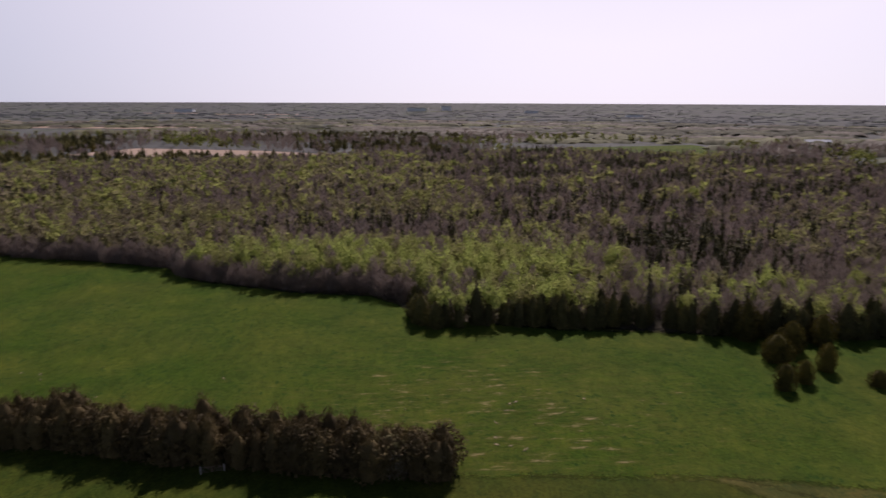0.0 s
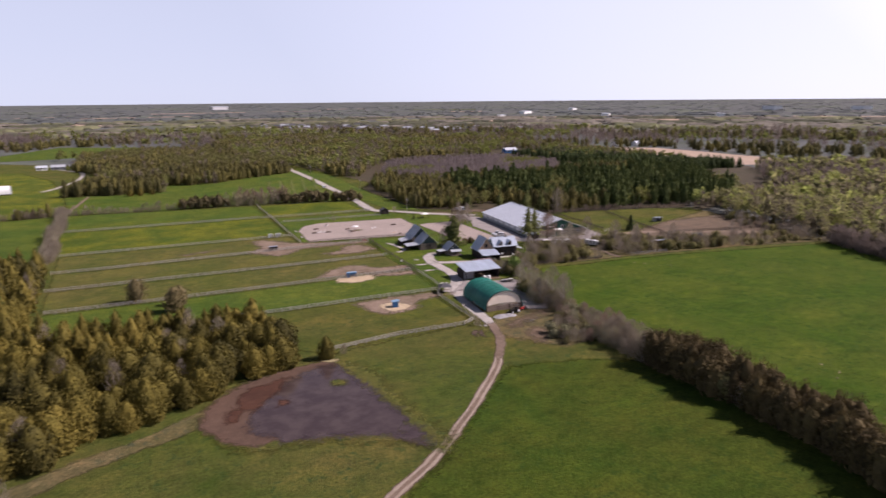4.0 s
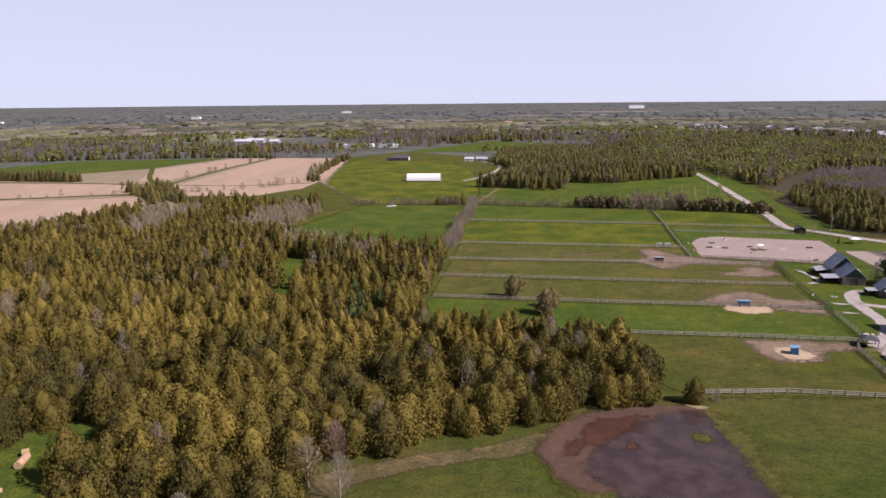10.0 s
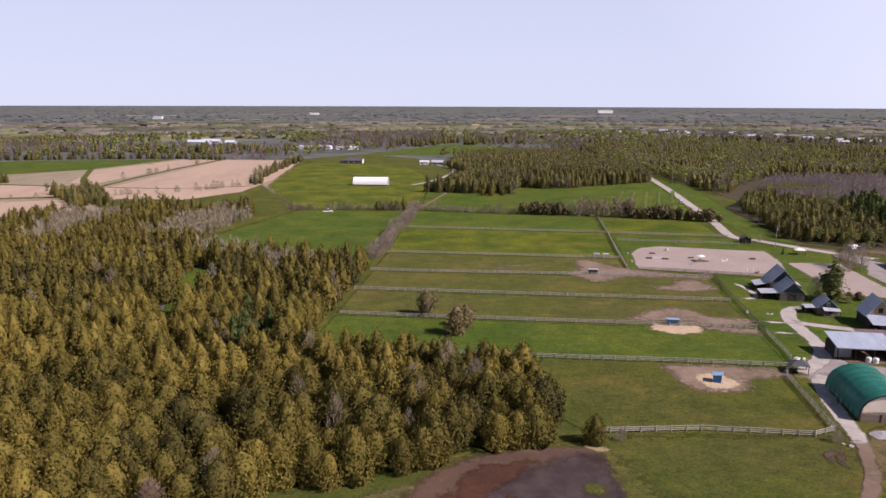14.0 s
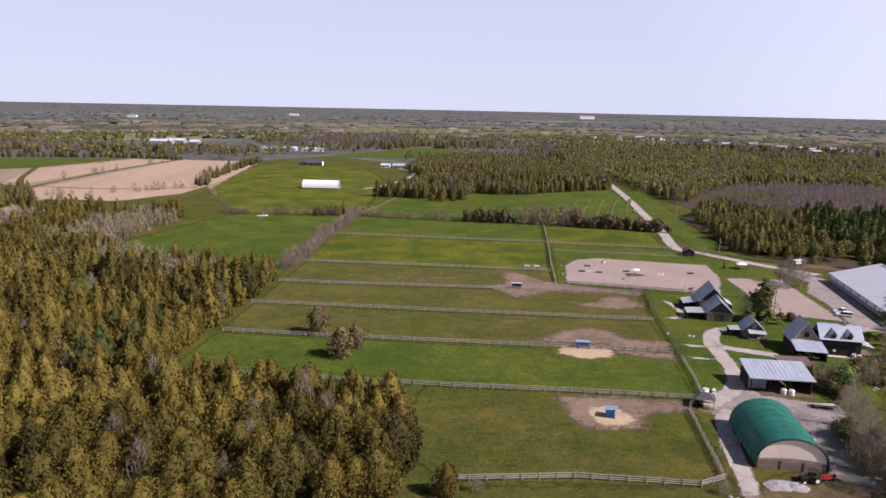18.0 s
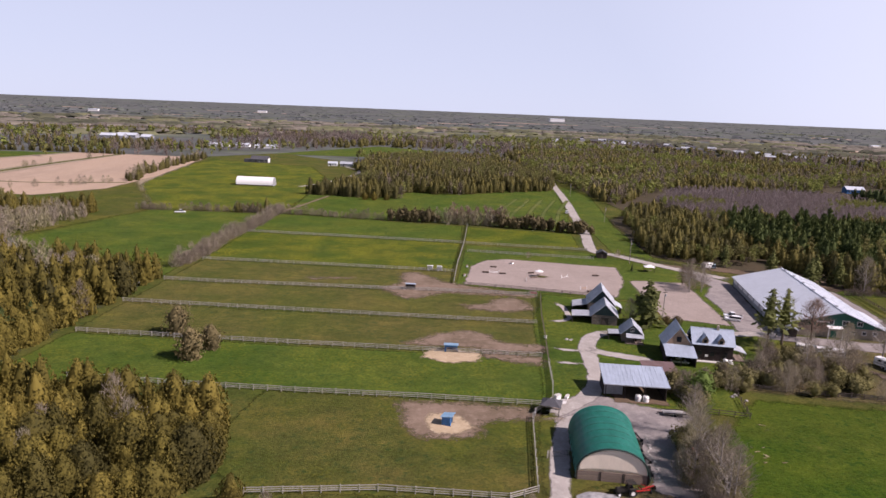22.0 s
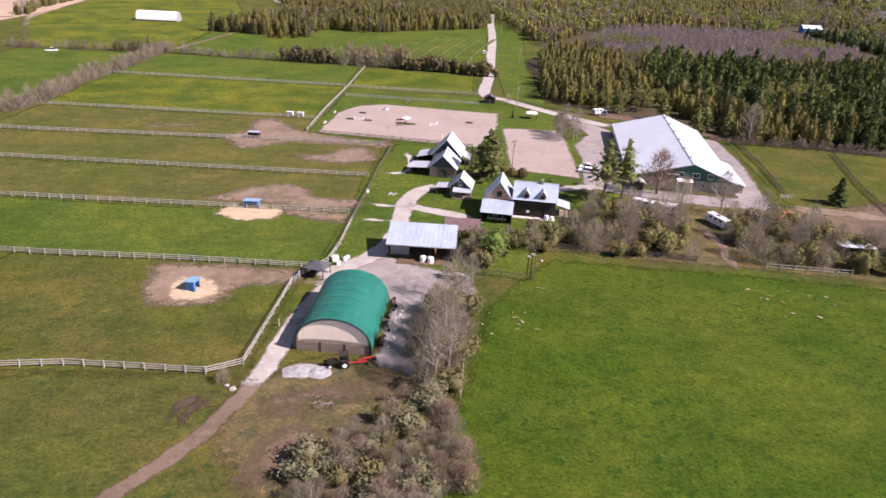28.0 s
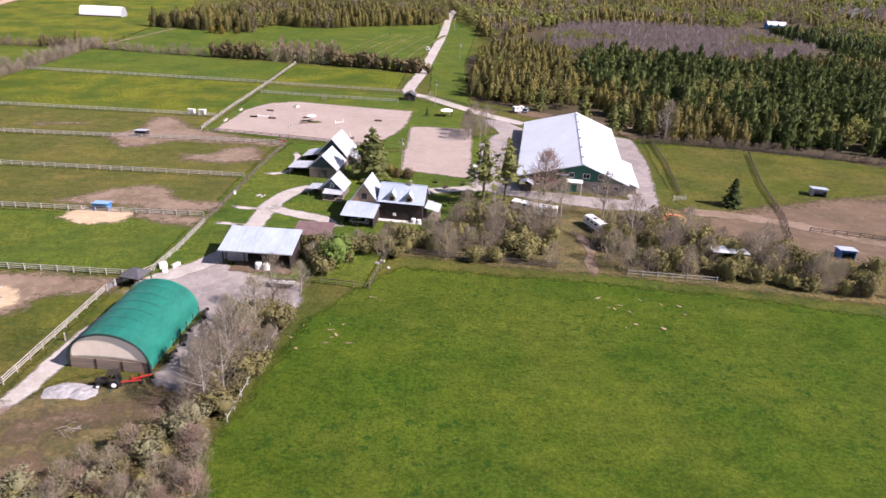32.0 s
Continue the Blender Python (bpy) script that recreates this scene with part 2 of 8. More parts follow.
def leaf_mat(name, tones, through=0.25, rough=0.85):
    """Foliage: the tone is chosen tree by tree (attribute tint) and varies within each crown."""
    m, nt, b = _nodes(name)
    at = nt.nodes.new("ShaderNodeAttribute")
    at.attribute_name = "tint"
    oi = nt.nodes.new("ShaderNodeObjectInfo")
    add = nt.nodes.new("ShaderNodeMath")
    add.operation = "ADD"
    nt.links.new(at.outputs["Fac"], add.inputs[0])
    n1 = _noise(nt, 0.55, 3, 0.6)
    sub = nt.nodes.new("ShaderNodeMath")
    sub.operation, sub.inputs[1].default_value, sub.inputs[2].default_value = "MULTIPLY_ADD", 0.9, -0.45
    nt.links.new(n1, sub.inputs[0])
    nt.links.new(sub.outputs[0], add.inputs[1])
    rnd = nt.nodes.new("ShaderNodeMath")
    rnd.operation, rnd.inputs[1].default_value, rnd.inputs[2].default_value = "MULTIPLY_ADD", 0.7, -0.35
    nt.links.new(oi.outputs["Random"], rnd.inputs[0])
    add2 = nt.nodes.new("ShaderNodeMath")
    add2.operation = "ADD"
    nt.links.new(add.outputs[0], add2.inputs[0])
    nt.links.new(rnd.outputs[0], add2.inputs[1])
    col = _ramp(nt, add2.outputs[0], [(i / (len(tones) - 1), t) for i, t in enumerate(tones)])
    isl = nt.nodes.new("ShaderNodeNewGeometry").outputs["Random Per Island"]
    col = _mix(nt, 1.0, col, _ramp(nt, isl, [(0, (0.76, 0.77, 0.75)), (1, (1.22, 1.2, 1.16))]), "MULTIPLY")
    nt.links.new(col, b.inputs["Base Color"])
    b.inputs["Roughness"].default_value, b.inputs["Specular IOR Level"].default_value = rough, 0.15
    tr = nt.nodes.new("ShaderNodeBsdfTranslucent")
    nt.links.new(col, tr.inputs["Color"])
    mx = nt.nodes.new("ShaderNodeMixShader")
    mx.inputs[0].default_value = through
    nt.links.new(b.outputs[0], mx.inputs[1])
    nt.links.new(tr.outputs[0], mx.inputs[2])
    nt.links.new(mx.outputs[0], nt.nodes["Material Output"].inputs["Surface"])
    return m


M = {}
M["grass"] = grass_mat("meadow grass", (0.064, 0.09, 0.018), (0.104, 0.1, 0.03), (0.155, 0.128, 0.06), 0.50, 0.68)
M["grass_lush"] = grass_mat("lush grass", (0.058, 0.106, 0.017), (0.084, 0.116, 0.022), (0.135, 0.13, 0.04), 0.50, 0.72, 0.15)
M["grass_east"] = grass_mat("hay field grass", (0.043, 0.087, 0.008), (0.071, 0.102, 0.014), (0.125, 0.118, 0.034), 0.5, 0.66, 0.05, rank=0.9, straw=(122, -22, 75))
M["grass_bright"] = grass_mat("bright meadow grass", (0.042, 0.076, 0.01), (0.068, 0.082, 0.013), (0.11, 0.1, 0.028), 0.5, 0.74, rank=0.5)
M["grass_olive"] = grass_mat("grazed grass", (0.066, 0.09, 0.017), (0.104, 0.1, 0.03), (0.15, 0.125, 0.055), 0.5, 0.68, 0.1)
M["grass_mown"] = grass_mat("pale mown grass", (0.1, 0.135, 0.035), (0.12, 0.14, 0.045), (0.15, 0.15, 0.06), 0.5, 0.7)
M["grass_brown"] = grass_mat("worn paddock grass", (0.088, 0.104, 0.024), (0.12, 0.112, 0.036), (0.165, 0.135, 0.06), 0.5, 0.66)
M["grass_yellow"] = grass_mat("dandelion meadow", (0.064, 0.104, 0.015), (0.094, 0.115, 0.019), (0.16, 0.145, 0.03), 0.5, 0.68, 0.4)
M["grass_dry"] = grass_mat("dry rough grass", (0.105, 0.10, 0.042), (0.145, 0.12, 0.062), (0.2, 0.16, 0.1), 0.42, 0.6)
M["sand"] = soil_mat("arena sand", (0.31, 0.257, 0.225), (0.268, 0.222, 0.193), (0.35, 0.292, 0.258), 0.35)
M["gravel"] = soil_mat("lane gravel", (0.37, 0.34, 0.31), (0.29, 0.265, 0.24), (0.44, 0.41, 0.38), 0.5)
M["gravel_grey"] = soil_mat("yard gravel", (0.27, 0.24, 0.225), (0.19, 0.17, 0.165), (0.33, 0.3, 0.285), 0.5)
M["dirt"] = soil_mat("trodden earth", (0.205, 0.15, 0.11), (0.135, 0.1, 0.066), (0.27, 0.205, 0.155), 0.5)
M["dirt_dark"] = soil_mat("muddy earth", (0.13, 0.09, 0.058), (0.09, 0.066, 0.042), (0.175, 0.125, 0.085), 0.35)
M["track"] = soil_mat("farm track earth", (0.29, 0.235, 0.185), (0.23, 0.18, 0.135), (0.35, 0.29, 0.235), 0.6)
M["stubble"] = soil_mat("stubble field", (0.385, 0.285, 0.205), (0.33, 0.245, 0.18), (0.43, 0.325, 0.24), 0.12, (1, 0.25, 1, 18))
M["stubble_dull"] = soil_mat("worn stubble and dry grass", (0.27, 0.215, 0.155), (0.2, 0.175, 0.1), (0.31, 0.25, 0.19), 0.1, (1, 0.3, 1, 18))
M["hay"] = soil_mat("scattered hay", (0.43, 0.335, 0.22), (0.35, 0.27, 0.17), (0.49, 0.395, 0.28), 0.9)
M["straw"] = soil_mat("dead pale grass", (0.27, 0.225, 0.12), (0.2, 0.17, 0.08), (0.33, 0.28, 0.17), 1.2)
M["pond_mud"] = soil_mat("wet mud", (0.095, 0.058, 0.04), (0.065, 0.04, 0.028), (0.125, 0.08, 0.056), 0.3)
M["forest_floor"] = soil_mat("leaf litter", (0.06, 0.045, 0.025), (0.045, 0.04, 0.02), (0.08, 0.06, 0.035), 0.3)


def water_mat():
    m, nt, b = _nodes("shallow water")
    n = _noise(nt, 0.25, 4, 0.6)
    nt.links.new(_ramp(nt, n, [(0.4, (0.045, 0.031, 0.03)), (0.62, (0.068, 0.05, 0.046))]), b.inputs["Base Color"])
    nt.links.new(_ramp(nt, n, [(0.35, (0.06,) * 3), (0.75, (0.16,) * 3)]), b.inputs["Roughness"])
    b.inputs["IOR"].default_value, b.inputs["Specular IOR Level"].default_value = 1.33, 0.4
    _bump(nt, b, _noise(nt, 2.5, 3, 0.5), 0.08, 0.02)
    _soft_edge(nt, b)
    return m


M["water"] = water_mat()
M["earth_brown"] = soil_mat("brown lane earth", (0.165, 0.118, 0.088), (0.12, 0.086, 0.06), (0.21, 0.155, 0.12), 0.5)
M["cedar"] = leaf_mat("cedar foliage", [(0.053, 0.048, 0.015), (0.097, 0.082, 0.019), (0.142, 0.116, 0.025), (0.178, 0.14, 0.031)], 0.2)
M["pine"] = leaf_mat("pine foliage", [(0.042, 0.06, 0.022), (0.066, 0.092, 0.031), (0.1, 0.125, 0.04)], 0.35)
M["spring"] = leaf_mat("young leaves", [(0.2, 0.175, 0.115), (0.26, 0.25, 0.11), (0.3, 0.33, 0.1), (0.34, 0.4, 0.115)], 0.55)
M["spring_dull"] = leaf_mat("muted young leaves", [(0.135, 0.12, 0.055), (0.17, 0.165, 0.06), (0.2, 0.23, 0.06)], 0.4)
M["rut_earth"] = soil_mat("damp rut earth", (0.075, 0.052, 0.036), (0.055, 0.038, 0.026), (0.1, 0.07, 0.05), 0.8)
# mud colour darkened to carry the reflection of the trees as well
M["red_mud_reflection"] = soil_mat("wet red-brown mud with tree reflection", (0.07, 0.03, 0.018), (0.05, 0.022, 0.014), (0.09, 0.045, 0.03), 0.5)
M["hedge"] = leaf_mat("dark brownish hedge foliage", [(0.06, 0.046, 0.022), (0.095, 0.072, 0.033), (0.14, 0.108, 0.045)], 0.2)
M["pine_light"] = leaf_mat("pale pine foliage", [(0.10, 0.115, 0.04), (0.15, 0.165, 0.055), (0.19, 0.2, 0.065)], 0.35)
M["far_cedar"] = leaf_mat("brown-green cedar woods", [(0.07, 0.066, 0.028), (0.11, 0.1, 0.034), (0.148, 0.13, 0.038)], 0.2)
M["purple_twig"] = leaf_mat("purple-grey sapling twigs", [(0.2, 0.165, 0.16), (0.25, 0.208, 0.205), (0.28, 0.24, 0.225)], 0.35)
M["brown_twig"] = leaf_mat("brown-grey bare twigs", [(0.17, 0.135, 0.125), (0.21, 0.17, 0.152), (0.25, 0.205, 0.172)], 0.4)
M["brown_leaf"] = leaf_mat("brownish larch foliage", [(0.09, 0.074, 0.04), (0.135, 0.11, 0.054), (0.18, 0.145, 0.07)], 0.2)
M["twig"] = leaf_mat("bare twigs", [(0.175, 0.142, 0.115), (0.225, 0.188, 0.148), (0.28, 0.24, 0.185), (0.285, 0.26, 0.16)], 0.3)
M["red_twig"] = leaf_mat("budding red twigs", [(0.23, 0.155, 0.125), (0.27, 0.195, 0.155), (0.26, 0.21, 0.165)], 0.25)
M["bark"] = paint_mat("bark", (0.13, 0.10, 0.08), 0.9, 0, 0.5, 1.5, 0.1)
M["bark_pale"] = paint_mat("pale bark", (0.30, 0.27, 0.24), 0.9, 0, 0.4, 1.5, 0.1)
M["steel"] = paint_mat("blue-grey steel roofing", (0.36, 0.42, 0.5), 0.42, 0.0, 0.2, 0.25, 0.5, (1, 0.2, 1))
M["steel_blue"] = paint_mat("dull blue-grey steel roofing", (0.36, 0.42, 0.5), 0.4, 0.0, 0.2, 0.25, 0.5, (1, 0.2, 1))
M["steel_old"] = paint_mat("weathered steel roofing", (0.42, 0.45, 0.49), 0.5, 0.0, 0.3, 0.5, 0.5, (1, 0.25, 1), (0.34, 0.27, 0.23))
M["steel_white"] = paint_mat("white steel roofing", (0.5, 0.54, 0.59), 0.45, 0.0, 0.08, 0.1, 0.5)
M["green_cover"] = paint_mat("green tarpaulin", (0.02, 0.29, 0.22), 0.42, 0, 0.25, 0.35, 0.45, (1, 0.3, 1))
M["beige_cover"] = paint_mat("beige tarpaulin", (0.82, 0.71, 0.58), 0.6, 0, 0.08, 0.5, 0.3, (1, 1, 0.3))
M["dark_trim"] = paint_mat("dark green trim", (0.012, 0.03, 0.025), 0.5, 0, 0.3)
M["kickboard"] = paint_mat("weathered grey-brown boards", (0.27, 0.21, 0.17), 0.85, 0, 0.4, 0.8, 0.1, (0.2, 1, 3))
M["dark_wood"] = paint_mat("dark stained boards", (0.045, 0.033, 0.03), 0.8, 0, 0.45, 0.9, 0.2, (1, 1, 4))
M["barn_wood"] = paint_mat("weathered dark barn boards", (0.105, 0.085, 0.075), 0.9, 0, 0.5, 0.9, 0.1, (4, 4, 0.4))
M["log"] = paint_mat("grey weathered logs", (0.20, 0.165, 0.14), 0.9, 0, 0.5, 0.9, 0.1, (0.3, 0.3, 4))
M["gable_green"] = paint_mat("dark green boarding", (0.015, 0.10, 0.07), 0.6, 0, 0.2, 0.6)
M["gable_blue"] = paint_mat("dark blue-green boarding", (0.03, 0.055, 0.06), 0.7, 0, 0.3, 0.6)
M["gable_tan"] = paint_mat("tan shingles", (0.36, 0.25, 0.17), 0.85, 0, 0.35, 1.2, 0.1)
M["stone"] = paint_mat("grey-brown stone blocks", (0.36, 0.31, 0.25), 0.9, 0, 0.35, 0.9, 0.2)
M["siding_grey"] = paint_mat("grey wall sheeting", (0.3, 0.31, 0.33), 0.6, 0.1, 0.2, 0.6)
M["brown_roof"] = paint_mat("brown-purple steel roofing", (0.17, 0.11, 0.105), 0.6, 0.1, 0.25, 0.6)
M["white"] = paint_mat("white paint", (0.78, 0.78, 0.77), 0.5, 0, 0.12, 1.0)
M["fence_wood"] = paint_mat("silvery weathered fence boards", (0.42, 0.40, 0.36), 0.9, 0, 0.4, 1.5, 0.1)
M["fence_dark"] = paint_mat("dark weathered fence boards", (0.16, 0.13, 0.11), 0.9, 0, 0.4, 1.5, 0.1)
M["blue_paint"] = paint_mat("bright blue paint", (0.035, 0.17, 0.42), 0.5, 0, 0.25, 1.0)
M["blue_roof"] = paint_mat("pale blue sheet roofing", (0.2, 0.36, 0.5), 0.45, 0, 0.25, 1.0)
M["red_paint"] = paint_mat("red machine paint", (0.42, 0.03, 0.025), 0.4, 0, 0.3, 1.5)
M["orange_tarp"] = paint_mat("orange tarpaulin", (0.5, 0.17, 0.09), 0.7, 0, 0.25, 1.0)
M["car_white"] = paint_mat("white car paint", (0.78, 0.79, 0.8), 0.2, 0, 0.05, 1.0, 0.6)
M["car_silver"] = paint_mat("silver car paint", (0.5, 0.53, 0.56), 0.25, 0.5, 0.05, 1.0, 0.6)
M["car_blue"] = paint_mat("pale blue car paint", (0.33, 0.45, 0.5), 0.25, 0.3, 0.05, 1.0, 0.6)
M["rubber"] = paint_mat("black rubber", (0.02, 0.02, 0.02), 0.8, 0, 0.3, 2.0, 0.2)
M["dark_glass"] = paint_mat("dark window glass", (0.02, 0.024, 0.03), 0.08, 0, 0.05, 1.0, 0.6)
M["iron"] = paint_mat("dark iron", (0.06, 0.055, 0.05), 0.6, 0.6, 0.4, 1.5, 0.4, None, (0.16, 0.07, 0.04))
M["timber"] = paint_mat("peeled timber", (0.52, 0.34, 0.22), 0.8, 0, 0.3, 1.0, 0.2)
M["rock"] = paint_mat("grey field stone", (0.38, 0.36, 0.34), 0.9, 0, 0.35, 1.0, 0.2)
M["gable_roof_dark"] = paint_mat("charcoal shingles", (0.09, 0.09, 0.1), 0.8, 0, 0.3, 0.6, 0.2)
M["brick_far"] = paint_mat("pale house siding", (0.5, 0.47, 0.44), 0.8, 0, 0.2, 0.5, 0.2)
M["gravel_heap"] = paint_mat("pale gravel heap", (0.33, 0.325, 0.33), 0.95, 0, 0.4, 1.5, 0.1)
M["hay_solid"] = paint_mat("pressed hay", (0.4, 0.3, 0.15), 0.95, 0, 0.3, 1.2, 0.1)
M["gravel_slab"] = paint_mat("pale paving", (0.5, 0.48, 0.45), 0.9, 0, 0.2, 1.0)
M["mortar"] = paint_mat("pale mortar", (0.42, 0.38, 0.33), 0.95, 0, 0.2, 1.0)
M["leaf_green"] = leaf_mat("fresh green leaves", [(0.09, 0.14, 0.035), (0.13, 0.19, 0.045), (0.17, 0.23, 0.055)], 0.35)
M["olive_leaf"] = leaf_mat("grey-green buds", [(0.16, 0.155, 0.09), (0.2, 0.195, 0.115), (0.24, 0.235, 0.14)], 0.35)
M["scrub_leaf"] = leaf_mat("muted young scrub leaves", [(0.14, 0.125, 0.062), (0.18, 0.165, 0.07), (0.215, 0.2, 0.078)], 0.35)
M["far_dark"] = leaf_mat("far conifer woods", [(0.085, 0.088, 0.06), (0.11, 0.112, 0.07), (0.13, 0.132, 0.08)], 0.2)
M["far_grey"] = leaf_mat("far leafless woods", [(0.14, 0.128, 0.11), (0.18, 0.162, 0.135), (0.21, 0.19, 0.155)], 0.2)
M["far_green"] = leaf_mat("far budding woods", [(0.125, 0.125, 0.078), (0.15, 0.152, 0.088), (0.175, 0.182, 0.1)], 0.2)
# distance haze is mixed into the next three base colours as a blue-grey tint
M["hazed_dark"] = leaf_mat("haze-tinted conifer woods", [(0.085, 0.1, 0.108), (0.1, 0.114, 0.118), (0.112, 0.125, 0.126)], 0.3)
M["hazed_grey"] = leaf_mat("haze-tinted leafless woods", [(0.112, 0.122, 0.128), (0.125, 0.133, 0.136), (0.138, 0.144, 0.144)], 0.3)
M["hazed_green"] = leaf_mat("haze-tinted green far woods", [(0.108, 0.125, 0.112), (0.12, 0.138, 0.12), (0.132, 0.15, 0.128)], 0.3)

# ---------------- building tools ----------------
def part(name, bm, material, parent=None, label=""):
    """Link a bmesh as one mesh object, under a thing or a part."""
    me = bpy.data.meshes.new(name)
    bm.to_mesh(me)
    bm.free()
    if material is not None:
        me.materials.append(material)
    ob = new(name, me)
    ob.parent = parent
    if label:
        ob["label"] = label
    return ob


def thing(name, m, label, category, group="", kind=""):
    ob = new(name)
    ob.empty_display_size = 0.3
    ob.matrix_world = m
    return tagged(ob, label, category, group, kind)


def box(x0, x1, y0, y1, z0, z1, bm=None, bev=0.0):
    bm = bm or bmesh.new()
    vs = [bm.verts.new((x, y, z)) for z in (z0, z1) for x, y in ((x0, y0), (x1, y0), (x1, y1), (x0, y1))]
    fs = [bm.faces.new([vs[i] for i in q]) for q in ((3, 2, 1, 0), (4, 5, 6, 7), (0, 1, 5, 4), (1, 2, 6, 5), (2, 3, 7, 6), (3, 0, 4, 7))]
    if bev:
        es = {e for f in fs for e in f.edges}
        bmesh.ops.bevel(bm, geom=list(es), offset=bev, segments=2, affect="EDGES")
    return bm


def prism(profile, y0, y1, bm=None):
    """A profile in x and z, drawn out along y."""
    bm = bm or bmesh.new()
    a = [bm.verts.new((x, y0, z)) for x, z in profile]
    b = [bm.verts.new((x, y1, z)) for x, z in profile]
    n = len(profile)
    bm.faces.new(a)
    bm.faces.new(b[::-1])
    for i in range(n):
        bm.faces.new((a[i], b[i], b[(i + 1) % n], a[(i + 1) % n]))
    bmesh.ops.recalc_face_normals(bm, faces=bm.faces)
    return bm


def slab(p0, p1, p2, p3, th, bm=None):
    """A board with the upper corners given; thickness downwards along its normal."""
    bm = bm or bmesh.new()
    p = [Vector(q) for q in (p0, p1, p2, p3)]
    nrm = (p[1] - p[0]).cross(p[3] - p[0]).normalized()
    if nrm.z < 0:
        nrm = -nrm
    a = [bm.verts.new(q) for q in p]
    b = [bm.verts.new(q - nrm * th) for q in p]
    bm.faces.new(a)
    bm.faces.new(b[::-1])
    for i in range(4):
        bm.faces.new((a[i], b[i], b[(i + 1) % 4], a[(i + 1) % 4]))
    bmesh.ops.recalc_face_normals(bm, faces=bm.faces)
    return bm


def rod(p0, p1, r0, r1=None, seg=6, bm=None):
    bm = bm or bmesh.new()
    p0, p1 = Vector(p0), Vector(p1)
    r1 = r0 if r1 is None else r1
    q = (p1 - p0).to_track_quat("Z", "Y")
    ring = []
    for p, r in ((p0, r0), (p1, r1)):
        ring.append([bm.verts.new(p + q @ Vector((r * math.cos(a), r * math.sin(a), 0))) for a in (2 * math.pi * i / seg for i in range(seg))])
    for i in range(seg):
        bm.faces.new((ring[0][i], ring[0][(i + 1) % seg], ring[1][(i + 1) % seg], ring[1][i]))
    bm.faces.new(ring[0][::-1])
    bm.faces.new(ring[1])
    return bm


def lathe(profile, seg=12, bm=None, at=(0, 0, 0)):
    """Turned shape: radius and height pairs from the bottom up."""
    bm = bm or bmesh.new()
    rings = [[bm.verts.new((at[0] + r * math.cos(2 * math.pi * i / seg), at[1] + r * math.sin(2 * math.pi * i / seg), at[2] + z)) for i in range(seg)] for r, z in profile]
    for a, b in zip(rings, rings[1:]):
        for i in range(seg):
            bm.faces.new((a[i], a[(i + 1) % seg], b[(i + 1) % seg], b[i]))
    bm.faces.new(rings[0][::-1])
    bm.faces.new(rings[-1])
    return bm


def mesh_arrays(name, verts, tris, mat, tint=None):
    """One mesh from numpy arrays, triangles only."""
    me = bpy.data.meshes.new(name)
    n, f = len(verts), len(tris)
    me.vertices.add(n)
    me.vertices.foreach_set("co", np.ascontiguousarray(verts, dtype=np.float32).ravel())
    me.loops.add(3 * f)
    me.loops.foreach_set("vertex_index", np.ascontiguousarray(tris, dtype=np.int32).ravel())
    me.polygons.add(f)
    me.polygons.foreach_set("loop_start", np.arange(0, 3 * f, 3, dtype=np.int32))
    if tint is not None:
        a = me.attributes.new("tint", "FLOAT", "POINT")
        a.data.foreach_set("value", np.ascontiguousarray(tint, dtype=np.float32))
    me.update(calc_edges=True)
    me.materials.append(mat)
    return me


def inside(poly, x, y):
    poly = np.asarray(poly, float)
    r = np.zeros(np.shape(x), bool)
    j = len(poly) - 1
    for i in range(len(poly)):
        xi, yi, xj, yj = *poly[i], *poly[j]
        c = ((yi > y) != (yj > y)) & (x < (xj - xi) * (y - yi) / (yj - yi + 1e-12) + xi)
        r ^= c
        j = i
    return r

# ---------------- ground ----------------
def ground_z(x, y):
    """Flat round the farm, rising gently towards the horizon."""
    r = np.hypot(np.asarray(x, float) - 100, np.asarray(y, float) - 250)
    return 42 * np.clip((r - 1100) / 3600, 0, 1.05) ** 1.25


def make_ground():
    radii = [0] + [40 * 1.14 ** i for i in range(36)]
    radii = [r for r in radii if r < 4500] + [4690]
    seg = 96
    v, f = [(100, 250, 0)], []
    for r in radii[1:]:
        for i in range(seg):
            a = 2 * math.pi * i / seg
            x, y = 100 + r * math.cos(a), 250 + r * math.sin(a)
            v.append((x, y, float(ground_z(x, y))))
    for i in range(seg):
        f.append((0, 1 + i, 1 + (i + 1) % seg))
    for k in range(len(radii) - 2):
        o, p = 1 + k * seg, 1 + (k + 1) * seg
        for i in range(seg):
            j = (i + 1) % seg
            f += [(o + i, p + i, p + j), (o + i, p + j, o + j)]
    ob = new("ground", mesh_arrays("ground", np.array(v), np.array(f), M["ground"]))
    return tagged(ob, "rolling green and wooded farmland reaching the horizon", "ground", kind="structure")


def rough_edge(pts, step, amp, seed):
    """Closed outline with points every few metres and a wandering edge."""
    out = []
    n = len(pts)
    for i in range(n):
        a, b = Vector((*pts[i], 0)), Vector((*pts[(i + 1) % n], 0))
        k = max(1, int((b - a).length / step))
        side = Vector((-(b - a).y, (b - a).x, 0)).normalized()
        for j in range(k):
            p = a.lerp(b, j / k)
            w = noise.noise(Vector((p.x * 0.11, p.y * 0.11, seed))) + 0.6 * noise.noise(Vector((p.x * 0.4, p.y * 0.4, seed + 7)))
            out.append(p + side * (w * amp))
    return out


LAYER = [0.03]


def edge_attr(ob, vals):
    a = ob.data.attributes.new("edge", "FLOAT", "POINT")
    a.data.foreach_set("value", vals)


